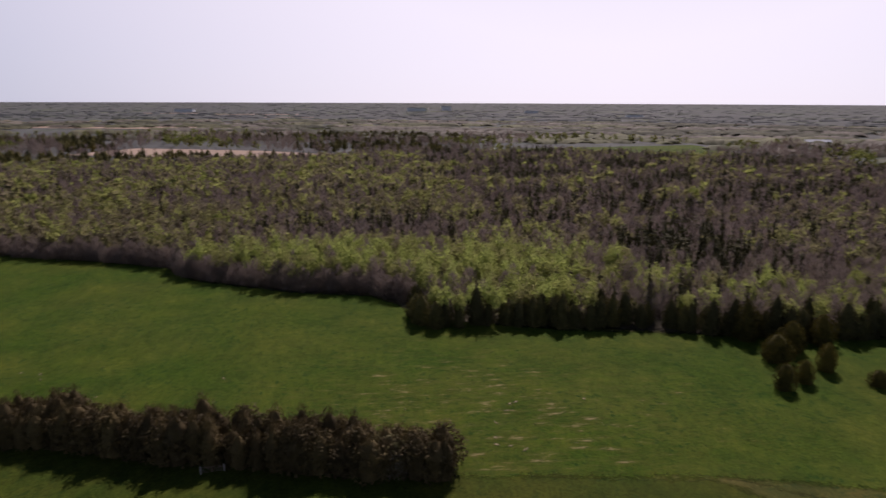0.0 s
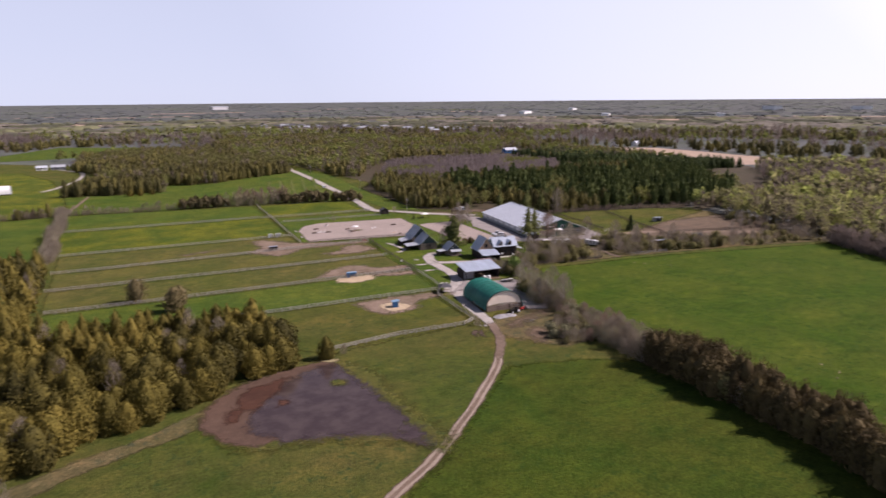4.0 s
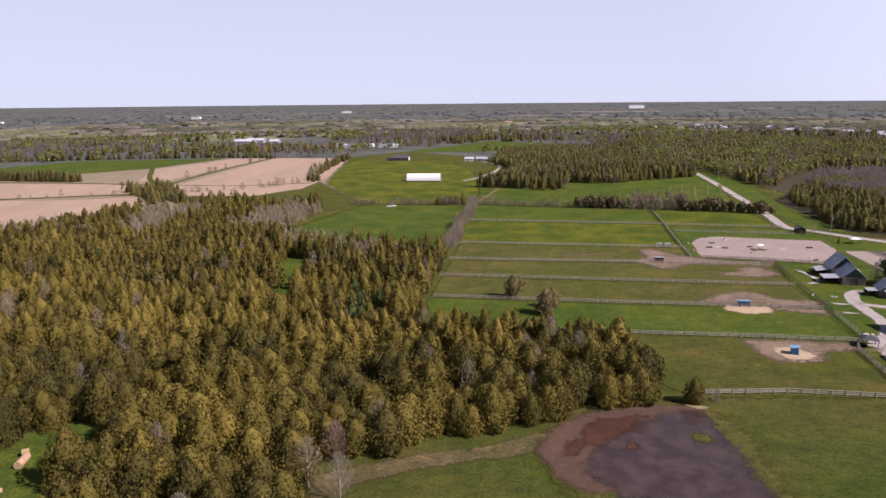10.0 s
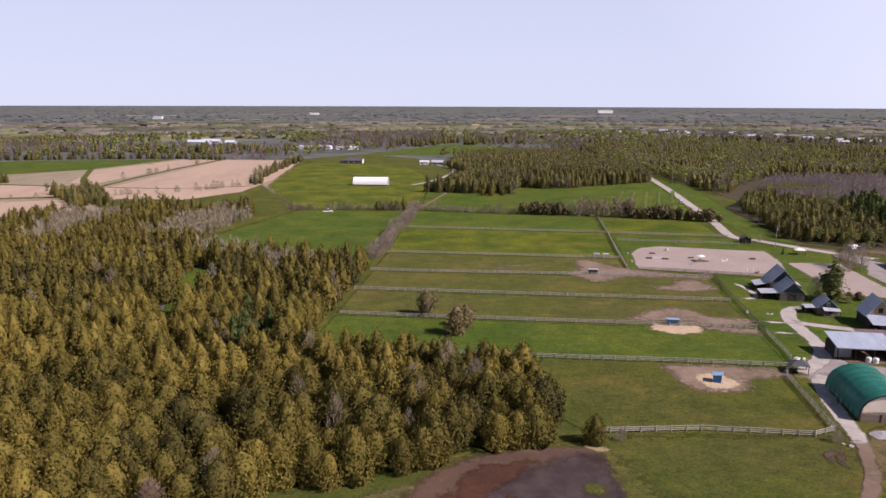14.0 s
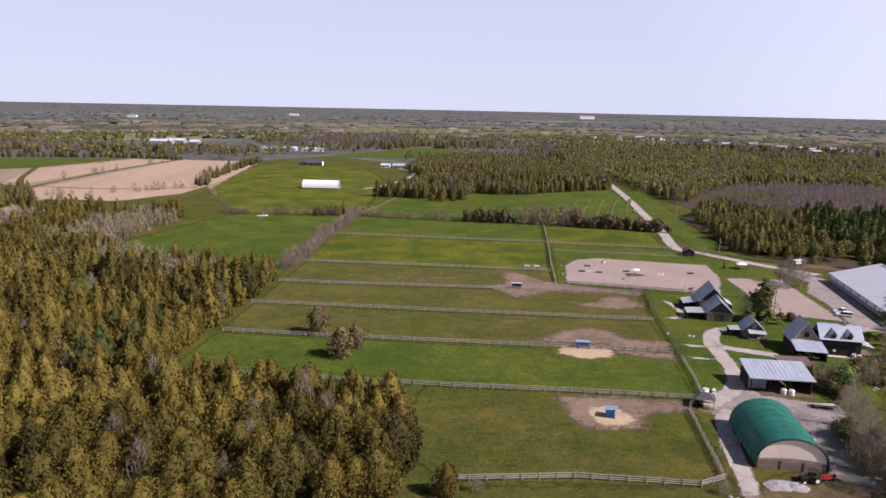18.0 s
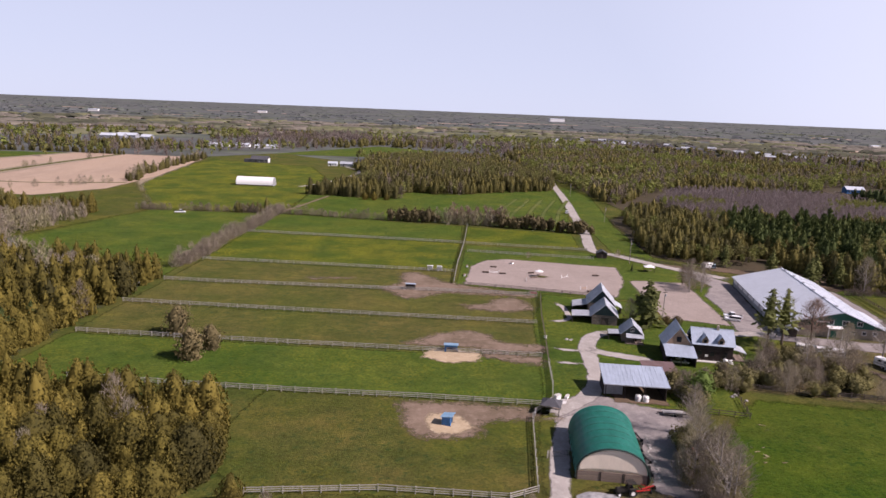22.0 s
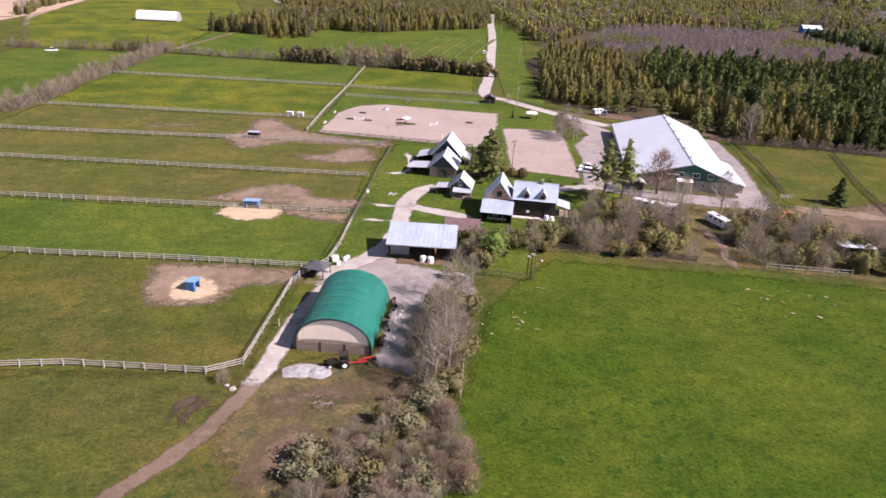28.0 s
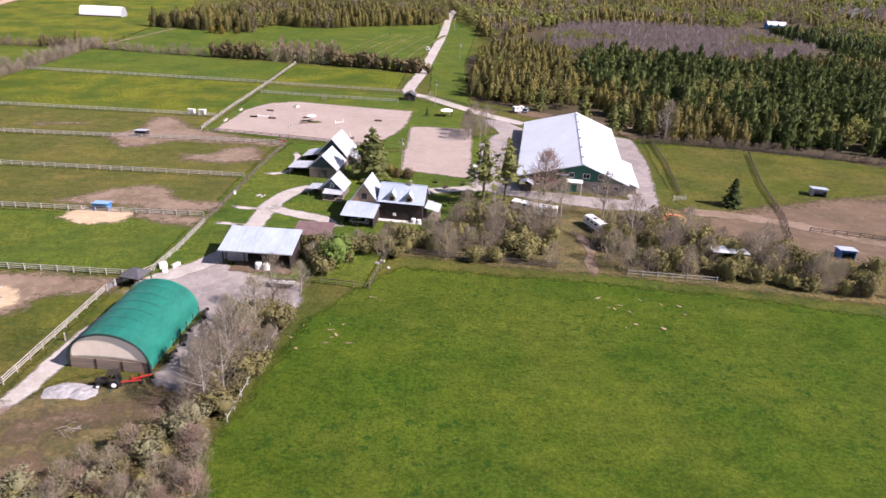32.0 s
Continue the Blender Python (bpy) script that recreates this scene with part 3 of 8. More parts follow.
def patch(name, pts, mat, label, step=4.0, amp=0.8, z=None, category="ground", soft=1.6):
    """A stretch of other ground, laid just over the sheet, with a border that runs out raggedly."""
    LAYER[0] += 0.0012
    h = LAYER[0] if z is None else z
    far = max(math.hypot(x - 100, y - 250) for x, y in pts) > 1050
    ring = np.array([(q.x, q.y) for q in rough_edge(pts, step, amp, len(pts) * 1.7 + pts[0][0])])
    nxt = np.roll(ring, -1, axis=0)
    size = math.sqrt(abs(0.5 * np.sum(ring[:, 0] * nxt[:, 1] - nxt[:, 0] * ring[:, 1])))
    sw = min(max(soft, size / 70), size / 2.5)
    st = max(sw * 0.6, size / (24 if far else 80))
    lo, hi = ring.min(0) - st, ring.max(0) + st
    gx, gy = np.meshgrid(np.arange(lo[0], hi[0] + st, st), np.arange(lo[1], hi[1] + st, st))
    ny, nx = gx.shape
    x, y = gx.ravel(), gy.ravel()
    d = np.full(len(x), 1e9)
    for (ax, ay), (bx, by) in zip(ring, nxt):
        ux, uy = bx - ax, by - ay
        k = np.clip(((x - ax) * ux + (y - ay) * uy) / (ux * ux + uy * uy + 1e-9), 0, 1)
        d = np.minimum(d, np.hypot(x - ax - k * ux, y - ay - k * uy))
    d = np.where(inside(ring, x, y), d, -d)
    i = (np.arange(ny - 1)[:, None] * nx + np.arange(nx - 1)[None, :]).ravel()
    quad = np.stack([i, i + 1, i + nx + 1, i + nx], 1)
    quad = quad[d[quad].max(1) > 0]
    used, inv = np.unique(quad, return_inverse=True)
    quad = inv.reshape(-1, 4)
    zz = h + (ground_z(x[used], y[used]) + 0.6 if far else np.zeros(len(used)))
    tris = np.concatenate([quad[:, [0, 1, 2]], quad[:, [0, 2, 3]]])
    ob = new(name, mesh_arrays(name, np.stack([x[used], y[used], zz], 1), tris, M[mat] if isinstance(mat, str) else mat))
    edge_attr(ob, np.clip(d[used] / sw, -1.5, 1.4))
    return tagged(ob, label, category, kind="structure")


def smooth_line(pts, step=2.0):
    """Catmull-Rom through the points, at even steps."""
    P = [Vector((*p[:2], 0)) for p in pts]
    P = [P[0] * 2 - P[1]] + P + [P[-1] * 2 - P[-2]]
    out = []
    for i in range(1, len(P) - 2):
        a, b, c, d = P[i - 1:i + 3]
        k = max(1, int((c - b).length / step))
        for j in range(k):
            t = j / k
            out.append(0.5 * ((2 * b) + (c - a) * t + (2 * a - 5 * b + 4 * c - d) * t * t + (3 * b - a - 3 * c + d) * t ** 3))
    return out + [P[-2]]


def ribbon(name, pts, width, mat, label, amp=0.25, offset=0.0, category="road", thick=0.0):
    line = smooth_line(pts)
    bm = bmesh.new()
    LAYER[0] += 0.0012
    rows, vals = [], []
    for i, p in enumerate(line):
        d = (line[min(i + 1, len(line) - 1)] - line[max(i - 1, 0)]).normalized()
        s = Vector((-d.y, d.x, 0))
        w = width * 0.5
        l = amp * noise.noise(Vector((p.x * 0.3, p.y * 0.3, 3.1))) * 1.6
        r = amp * noise.noise(Vector((p.x * 0.3, p.y * 0.3, 9.4))) * 1.6
        h = Vector((0, 0, LAYER[0]))
        sw = min(1.1, width * 0.4)
        rows.append([bm.verts.new(p + s * (offset + q) + h) for q in (w + l + sw * 0.5, w + l - sw * 0.5, -w + r + sw * 0.5, -w + r - sw * 0.5)])
        e = -0.2 + 1.3 * min(1.0, min(i, len(line) - 1 - i) / 2.5)
        vals += [-0.2, e, e, -0.2]
    for a, b in zip(rows, rows[1:]):
        for k in range(3):
            bm.faces.new((a[k], a[k + 1], b[k + 1], b[k]))
    bm.verts.index_update()
    ob = part(name, bm, M[mat])
    edge_attr(ob, vals)
    return tagged(ob, label, category, kind="structure")


def country_mat():
    """Far country: woods grey-brown and olive, pale fields between, seen from the air."""
    m, nt, b = _nodes("open country")
    n1 = _noise(nt, 0.0035, 4, 0.6, stretch=(1, 2.2, 1, 20))
    n2 = _noise(nt, 0.014, 6, 0.75, stretch=(1, 1.8, 1, 20))
    n3 = _noise(nt, 0.15, 4, 0.7)
    # tones cooled towards grey: some distance haze is painted in, matching the horizon woods
    col = _ramp(nt, n1, [(0.30, (0.085, 0.093, 0.088)), (0.44, (0.105, 0.108, 0.104)), (0.56, (0.095, 0.106, 0.094)), (0.66, (0.11, 0.126, 0.085)), (0.76, (0.2, 0.178, 0.152))])
    col = _mix(nt, 1.0, col, _ramp(nt, n2, [(0.3, (0.65,) * 3), (0.7, (1.3,) * 3)]), "MULTIPLY")
    col = _mix(nt, 1.0, col, _ramp(nt, n3, [(0.3, (0.8,) * 3), (0.7, (1.15,) * 3)]), "MULTIPLY")
    nt.links.new(col, b.inputs["Base Color"])
    b.inputs["Roughness"].default_value, b.inputs["Specular IOR Level"].default_value = 0.95, 0.1
    return m


M["ground"] = country_mat()
M["far_meadow"] = M["grass_yellow"]
make_ground()
# fields, near to far
patch("farm_grass", [(-60, 60), (-60, -200), (160, -200), (187, -20), (252, 60), (306, 160), (336, 262), (252, 302), (200, 352), (208, 400), (240, 480), (80, 522), (-70, 440), (0, 320), (-10, 200), (-20, 128)], "grass", "rough green grass under hedges and fences", amp=1.0, z=0.006)
patch("wood_floor", [(194, 346), (250, 296), (330, 258), (480, 380), (600, 690), (400, 1100), (222, 990), (216, 560)], "forest_floor", "leaf litter under the northern woods", amp=2, step=15, z=0.008, soft=4)
patch("wood_floor", [(300, 168), (264, 84), (242, 66), (224, 32), (212, 4), (178, -14), (176, -54), (160, -106), (150, -200), (300, -380), (600, -450), (700, 0), (560, 370), (400, 262)], "forest_floor", "leaf litter under the eastern wood", amp=2, step=15, z=0.008, soft=4)
patch("wood_floor", [(320, 250), (400, 255), (570, 365), (600, 690), (470, 640), (470, 380)], "forest_floor", "leaf litter under the pines", amp=2, step=15, z=0.009, soft=4)
patch("meadow_south", [(-60, 20), (-20, 100), (-16, 128), (40, 150), (66, 156), (109, 156), (118, 132), (131, 124), (127, 75), (112, 18), (104, -12), (98, -60), (60, -120), (-60, -60)], "grass", "mown green pasture with dry patches", amp=0.6, z=0.01)
patch("meadow_east", [(95, 124), (68, 102), (46, 87), (10, 61), (-20, 30), (40, -110), (96, -60), (104, -12), (112, 18), (126, 75), (129, 108), (116, 118), (104, 122)], "grass_bright", "bright green meadow between lane and hedgerow", amp=0.8, soft=3)
patch("hay_field", [(148, 176), (164, 196), (203, 189), (227, 184), (303, 160), (268, 76), (246, 61), (226, 25), (218, -4), (190, -22), (176, -60), (166, -105), (150, -190), (60, -190), (94, -60), (100, -14), (116, 40), (126, 90), (130, 125), (140, 148)], "grass_east", "bright green hay field with pale bare spots", amp=0.8)
patch("paddock_one", [(60, 156), (104, 154), (109, 157), (114, 184), (118, 190), (57, 197), (50, 170)], "grass_olive", "grazed olive-green paddock", amp=0.2)
patch("paddock_two", [(-4, 200), (57, 197), (118, 190), (122, 218), (49, 226), (0, 232)], "grass_lush", "lush bright green paddock", amp=0.2)
patch("paddock_three", [(0, 232), (49, 226), (122, 218), (126, 246), (35, 256), (3, 260)], "grass_brown", "worn brownish paddock", amp=0.2)
patch("paddock_four", [(3, 260), (35, 256), (126, 246), (131, 277), (21, 285), (6, 288)], "grass_brown", "worn brownish paddock", amp=0.2)
patch("paddock_five", [(6, 288), (21, 285), (131, 277), (128, 285), (105, 291), (106, 308), (13, 319), (9, 318)], "grass_brown", "worn brownish paddock", amp=0.2)
patch("paddock_six", [(9, 318), (13, 319), (106, 308), (114, 365), (28, 377), (13, 380)], "grass_yellow", "green paddock full of dandelions", amp=0.2)
patch("paddock_seven", [(13, 380), (28, 377), (114, 365), (119, 412), (81, 420), (18, 436)], "grass_lush", "lush green paddock", amp=0.2)
patch("paddock_eight", [(115, 364), (168, 355), (174, 398), (120, 411)], "grass_yellow", "green paddock full of dandelions", amp=0.2)
patch("ring_margin", [(105, 289), (160, 274), (182, 276), (200, 318), (168, 352), (115, 362)], "grass_lush", "green verge round the sand ring", amp=0.4)
patch("yard_green", [(112, 160), (125, 250), (134, 280), (165, 272), (205, 300), (200, 240), (175, 215), (150, 196), (140, 178), (126, 160)], "grass_lush", "mown lawn between the farm buildings", amp=0.5)
patch("left_field", [(-80, 374), (-76, 345), (-44, 303), (4, 286), (10, 360), (17, 434), (-52, 437)], "grass_lush", "bright green field behind the cedar wood", amp=1.0)
patch("north_grass", [(-118, 560), (20, 436), (180, 400), (232, 480), (232, 640), (218, 780), (40, 790), (-60, 900), (-124, 815)], "grass_olive", "rough grass between the northern woods", amp=2, step=10, soft=4)
patch("shed_field", [(-116, 560), (-60, 440), (18, 438), (24, 500), (22, 640), (0, 730), (-60, 760), (-110, 780)], "grass_yellow", "meadow yellow with dandelions", amp=1.0)
patch("back_field", [(20, 438), (81, 422), (174, 404), (190, 470), (211, 612), (143, 556), (72, 580), (60, 525), (22, 525)], "grass_lush", "green field along the road", amp=0.8)
patch("road_verge", [(180, 350), (196, 330), (204, 420), (228, 560), (222, 620), (205, 600), (190, 460)], "grass_lush", "grass verge along the road", amp=0.8)
patch("field_far_green", [(-72, 880), (49, 1114), (190, 1000), (176, 930), (20, 880)], "grass_lush", "far green field between woods", amp=3, step=20)
patch("field_base", [(-425, 330), (-215, 325), (-180, 398), (-112, 420), (-70, 440), (-58, 460), (-98, 560), (-118, 800), (-262, 815), (-300, 690), (-392, 596), (-425, 600)], "stubble_dull", "dull stubble and dry grass between the fields", amp=2, step=12)
patch("wood_margin", [(-150, 392), (-78, 340), (-48, 436), (-60, 470), (-104, 566), (-122, 566), (-190, 470)], "grass_olive", "rough grass along the wood", amp=2, step=8, soft=8)
patch("stubble_field", [(-120, 797), (-208, 803), (-218, 534), (-190, 484), (-135, 478), (-108, 520), (-104, 600)], "stubble", "tan stubble field", amp=1.5, step=10)
patch("stubble_field", [(-292, 676), (-249, 809), (-214, 800), (-228, 671), (-236, 560), (-262, 575)], "stubble", "tan stubble field", amp=1.5, step=10)
patch("stubble_field", [(-400, 562), (-273, 556), (-232, 535), (-222, 500), (-296, 470), (-400, 473)], "stubble", "tan stubble field", amp=1.5, step=10)
patch("stubble_field", [(-330, 460), (-250, 465), (-215, 480), (-175, 430), (-203, 360), (-227, 330), (-300, 330)], "stubble", "tan stubble field", amp=1.5, step=10)
patch("green_crop", [(-520, 600), (-392, 590), (-300, 680), (-262, 800), (-420, 780)], "grass_lush", "young green crop", amp=2, step=15)
patch("stubble_field", [(588, 692), (690, 602), (660, 352), (554, 414), (520, 560)], "stubble", "tan stubble field behind woods", amp=3, step=15)
patch("stubble_field", [(742, 18), (847, 341), (960, 290), (900, 120), (800, -20)], "stubble", "tan stubble field behind woods", amp=3, step=15)
patch("green_crop", [(799, -216), (900, -180), (960, -500), (778, -470), (720, -380)], "grass_lush", "green far field", amp=3, step=15)
patch("east_paddock", [(236, 232), (247, 288), (279, 280), (310, 272), (330, 250), (280, 200), (255, 196)], "grass_olive", "grazed paddock with bare tracks", amp=0.5)
patch("scrub_ground", [(146, 184), (164, 198), (203, 190), (255, 178), (303, 162), (330, 250), (275, 236), (240, 226), (222, 238), (200, 236), (186, 226), (170, 208), (150, 204)], "grass_dry", "rough dry grass under scrub", amp=0.8, soft=3)
patch("rough_ground", [(109, 156), (126, 160), (147, 184), (147, 170), (141, 148), (134, 126), (116, 124), (106, 140)], "grass_dry", "rough dry grass by the lane", amp=0.8, soft=4)
patch("lane_verge", [(109, 156), (113.5, 184), (119, 191), (128, 197), (130, 180), (127, 160), (117, 157), (112, 150)], "grass_olive", "short grass beside the lane", amp=0.5)
patch("house_lawn", [(146, 187), (159, 184), (164, 199), (158, 206), (150, 205), (145, 196)], "grass_lush", "mown lawn behind the shed", amp=0.5)
patch("far_field", [(905, 1350), (1030, 1555), (1160, 1500), (1086, 1037), (980, 1100)], "stubble", "pale far field", amp=6, step=40)
patch("far_field", [(1250, 1250), (1330, 1400), (1500, 1250), (1400, 1080)], "stubble", "pale far field", amp=6, step=40)
patch("far_field", [(-350, 1700), (-60, 1760), (-40, 1850), (-380, 1800)], "stubble", "pale far field", amp=6, step=40)
patch("far_field", [(120, 1900), (330, 1880), (340, 2020), (100, 2050)], "stubble", "pale far field", amp=6, step=40)
patch("far_field", [(1500, 300), (1560, 700), (1680, 660), (1640, 240)], "stubble", "pale far field", amp=6, step=40)
patch("far_field", [(1350, -350), (1400, 60), (1480, 20), (1460, -380)], "far_meadow", "pale far field", amp=6, step=40)
patch("far_field", [(1300, 850), (1420, 1000), (1560, 880), (1440, 740)], "far_meadow", "far green field", amp=6, step=40)
patch("far_field", [(-900, 1250), (-620, 1300), (-640, 1420), (-920, 1380)], "far_meadow", "far green field", amp=6, step=40)
strip = np.random.default_rng(23)
for _ in range(26):
    a, r = strip.uniform(-0.5, 2.5), strip.uniform(1250, 3000)
    x, y, w, q = 100 + r * math.cos(a), 250 + r * math.sin(a), strip.uniform(60, 200), strip.uniform(25, 60)
    c, k = math.cos(a + 1.57 + strip.uniform(-.2, .2)), math.sin(a + 1.57 + strip.uniform(-.2, .2))
    patch("far_field", [(x - w * c, y - w * k), (x + w * c, y + w * k), (x + w * c + q * math.cos(a), y + w * k + q * math.sin(a)), (x - w * c + q * math.cos(a), y - w * k + q * math.sin(a))], "stubble" if strip.uniform() < 0.6 else "far_meadow", "thin pale field between far woods", amp=4, step=40)
for line, w in (([(-211, 803), (-221, 670), (-223, 545), (-205, 495)], 4.5), ([(-218, 545), (-165, 540), (-108, 556)], 3.0), ([(-425, 568), (-330, 565), (-232, 546)], 4.5), ([(-425, 467), (-320, 466), (-215, 488), (-185, 440)], 6.0), ([(-300, 690), (-262, 600), (-236, 552)], 4.5)):
    ribbon("field_track", line, w, "grass_olive", "grassy strip between stubble fields", 0.6)
# bare ground
patch("sand_ring", [(108, 290), (113, 318), (120, 330), (130, 334), (174, 323), (170, 300), (160, 276), (140, 281)], "sand", "pinkish sand riding ring", amp=0.4, step=3)
patch("sand_ring", [(171, 302), (193, 300), (186, 247), (166, 254)], "sand", "pinkish sand riding ring", amp=0.4, step=3)
patch("bare_earth", [(87, 176), (85, 184), (84, 191), (76, 192.5), (97, 193), (116, 190), (116, 183), (104, 180), (103, 175), (95, 172.5)], "dirt", "trodden bare earth round a feeder", amp=1.5, step=2, soft=4.0)
patch("bare_earth", [(84, 227), (93, 235), (102, 241), (110, 240), (115, 231), (126, 228), (125, 220), (115, 220), (105, 222), (95, 223)], "dirt", "trodden bare earth", amp=1.6, step=2, soft=4.5)
patch("bare_earth", [(103, 224), (115, 222), (124, 221), (125, 209), (117, 212), (107, 216)], "dirt", "trodden bare earth", amp=1.6, step=2, soft=4.0)
patch("bare_earth", [(77, 283), (83, 290), (84, 306), (93, 309), (104, 294), (116, 287), (133, 278), (133, 272), (116, 275), (101, 276), (95, 269), (86, 268)], "dirt", "trodden bare earth", amp=1.8, step=2, soft=5.0)
patch("bare_earth", [(100, 266), (113, 267), (117, 274), (126, 277), (131, 258), (119, 256), (107, 258)], "dirt", "trodden bare earth", amp=1.6, step=2, soft=4.5)
patch("bare_earth", [(50, 296), (70, 298), (72, 293), (54, 290)], "dirt", "faint trodden earth", amp=1.4, step=2, soft=5.0)
patch("muddy_ground", [(232, 214), (240, 226), (262, 232), (285, 240), (330, 236), (330, 200), (290, 188), (262, 194), (246, 204)], "dirt_dark", "churned brown mud", amp=1.8, step=2, soft=6.0)
patch("arena_yard", [(180, 345), (200, 318), (207, 326), (214, 330), (236, 320), (262, 300), (246, 290), (235, 305)], "dirt_dark", "bare earth behind the riding hall", amp=1.2, step=2)
patch("gravel_yard", [(116, 182), (122, 194), (129, 200), (136, 192), (147, 188), (148, 180), (144, 166), (134, 152), (128, 157), (131, 176)], "gravel_grey", "grey gravel yard", amp=0.7, step=2)
patch("gravel_yard", [(196, 316), (207, 312), (211, 300), (198, 246), (200, 240), (224, 234), (231, 262), (238, 296), (246, 291), (241, 262), (234, 236), (230, 224), (214, 226), (190, 236), (184, 242), (190, 266), (192, 282), (200, 296)], "gravel_grey", "grey gravel yard round the riding hall", amp=0.6, step=2)
patch("shed_floor", [(132, 192), (144.5, 190), (145.5, 201), (133, 203)], "dirt_dark", "dark earth floor of the open shed", amp=0.4, step=2, soft=1.0)
patch("hay_patch", [(90.5, 181), (92, 186.5), (98, 186), (102, 180), (98, 176.5), (93, 176.5)], "hay", "scattered hay round a feeder", amp=1.1, step=1.5, soft=2.0)
patch("hay_patch", [(90, 217), (93, 223.5), (100, 224), (107, 222), (107, 215), (99, 212.5)], "hay", "scattered hay beside a shelter", amp=1.0, step=1.5, soft=2.2)
patch("worn_ground", [(112, 150), (118, 153), (126, 155), (134, 157), (137, 150), (128, 147), (118, 142), (112, 144)], "dirt_dark", "bare trodden ground before the shelter", amp=1.5, step=2, soft=6.5)
patch("worn_ground", [(111, 138), (118, 146), (124, 142), (120, 132), (112, 130)], "dirt_dark", "bare trodden ground by the lane", amp=1.5, step=2, soft=6.0)
# lanes and the road
ribbon("road", [(226, 700), (214, 624), (203, 540), (190, 457), (180, 395), (173, 357), (181, 346), (196, 325), (206, 314), (214, 306)], 5.2, "gravel", "pale gravel road", 0.3)
ribbon("lane", [(116, 184), (121, 189), (128, 196), (132.5, 206), (134.5, 220), (137, 231), (141, 237), (148, 240)], 4.2, "gravel", "pale gravel farm lane", 0.4)
ribbon("lane", [(124, 187), (119, 180), (115, 168), (112.5, 156), (109.5, 147), (104, 137), (93, 124), (79.5, 112), (66.5, 101.5), (57, 94.5), (47, 89), (30, 78), (10, 62)], 2.3, "earth_brown", "worn earth farm track", 0.3)
ribbon("lane", [(124, 187), (119, 180), (115, 168), (112.5, 156), (110.5, 150)], 3.3, "gravel", "pale gravel lane beside the shelter", 0.3)
ribbon("drive", [(134, 226), (140, 222), (148, 218), (153, 212)], 3.6, "gravel", "pale gravel drive", 0.3)
ribbon("drive", [(160, 237), (175, 238), (190, 241), (200, 238)], 4.0, "gravel", "pale gravel drive", 0.3)

ribbon("wheel_rut", [(99, 131), (93, 124), (79.5, 112), (66.5, 101.5), (57, 94.5), (47, 89), (30, 78), (10, 62)], 0.6, "track", "worn earth wheel rut", 0.15, offset=0.7)
ribbon("wheel_rut", [(99, 131), (93, 124), (79.5, 112), (66.5, 101.5), (57, 94.5), (47, 89), (30, 78), (10, 62)], 0.6, "track", "worn earth wheel rut", 0.15, offset=-0.7)
for w in ([(108.5, 150), (105, 149.6), (102.5, 147.6), (101.5, 144.3), (102.5, 141.5)], [(109, 148.6), (106, 148.4), (104, 146.4), (103.3, 143.5), (105.5, 140.2)], [(109, 147), (106.5, 146.6), (105, 144.5)], [(103.5, 148.6), (104.8, 146), (106.5, 143.6)], [(107, 149.8), (105.8, 147.6), (107.2, 145)]):
    ribbon("wheel_rut", w, 1.7, "rut_earth", "dark curved wheel rut in grass", 0.08)
ribbon("gate_path", [(114, 184), (117, 183.5), (121, 184)], 2.6, "track", "worn earth path to a gate", 0.3)
ribbon("gate_path", [(123, 216), (128, 215), (133, 214)], 1.6, "gravel", "worn path across the lawn", 0.2)
ribbon("gate_path", [(125, 226), (129, 224.5), (135, 224)], 1.6, "gravel", "worn path across the lawn", 0.2)
ribbon("gate_path", [(128.5, 250), (133, 249), (137, 252), (138, 262), (136, 270)], 1.8, "gravel", "worn path by the barns", 0.2)
ribbon("field_path", [(204, 214), (206, 204), (204, 196), (203.5, 189)], 2.0, "dirt", "worn earth track through the scrub", 0.7)
ribbon("field_path", [(234, 226), (246, 224), (262, 217), (280, 204), (300, 192)], 5.0, "dirt", "muddy track", 0.8)
for k in range(5):
    ribbon("mown_strip", [(134 + 9 * k, 424 - 2 * k), (147 + 9 * k, 470), (168 + 9 * k, 535)], 2.6, "grass_mown", "pale mown strip", 0.4)
ribbon("drive", [(10, 562), (24, 590), (40, 640), (46, 700), (30, 742)], 3.5, "gravel", "pale farm drive", 0.4)
ribbon("lane", [(18, 440), (26, 470), (38, 520)], 2.0, "dirt", "pale lane between hedges", 0.4)
patch("dry_margin", [(-30, 88), (-17, 100), (-14, 122), (-5, 126), (6, 131), (18, 134), (30, 140), (38, 147), (54, 148), (62, 149), (58, 143), (36, 138), (22, 128), (6, 124), (-6, 118), (-10, 104), (-20, 86)], "grass_dry", "strip of dry grass along the wood", amp=1.2, step=3)
patch("clearing", [(-130, 131), (-100, 131), (-77, 135), (-62, 148), (-49, 134), (-52, 120), (-43, 106), (-39, 76), (-130, 76)], "grass_lush", "green clearing with jumps", amp=1.0, step=3)
patch("clearing", [(-52, 205), (-40, 208), (-42, 232), (-46, 280), (-64, 294), (-62, 270), (-54, 240)], "grass_lush", "narrow green ride in the wood", amp=1.0, step=3)
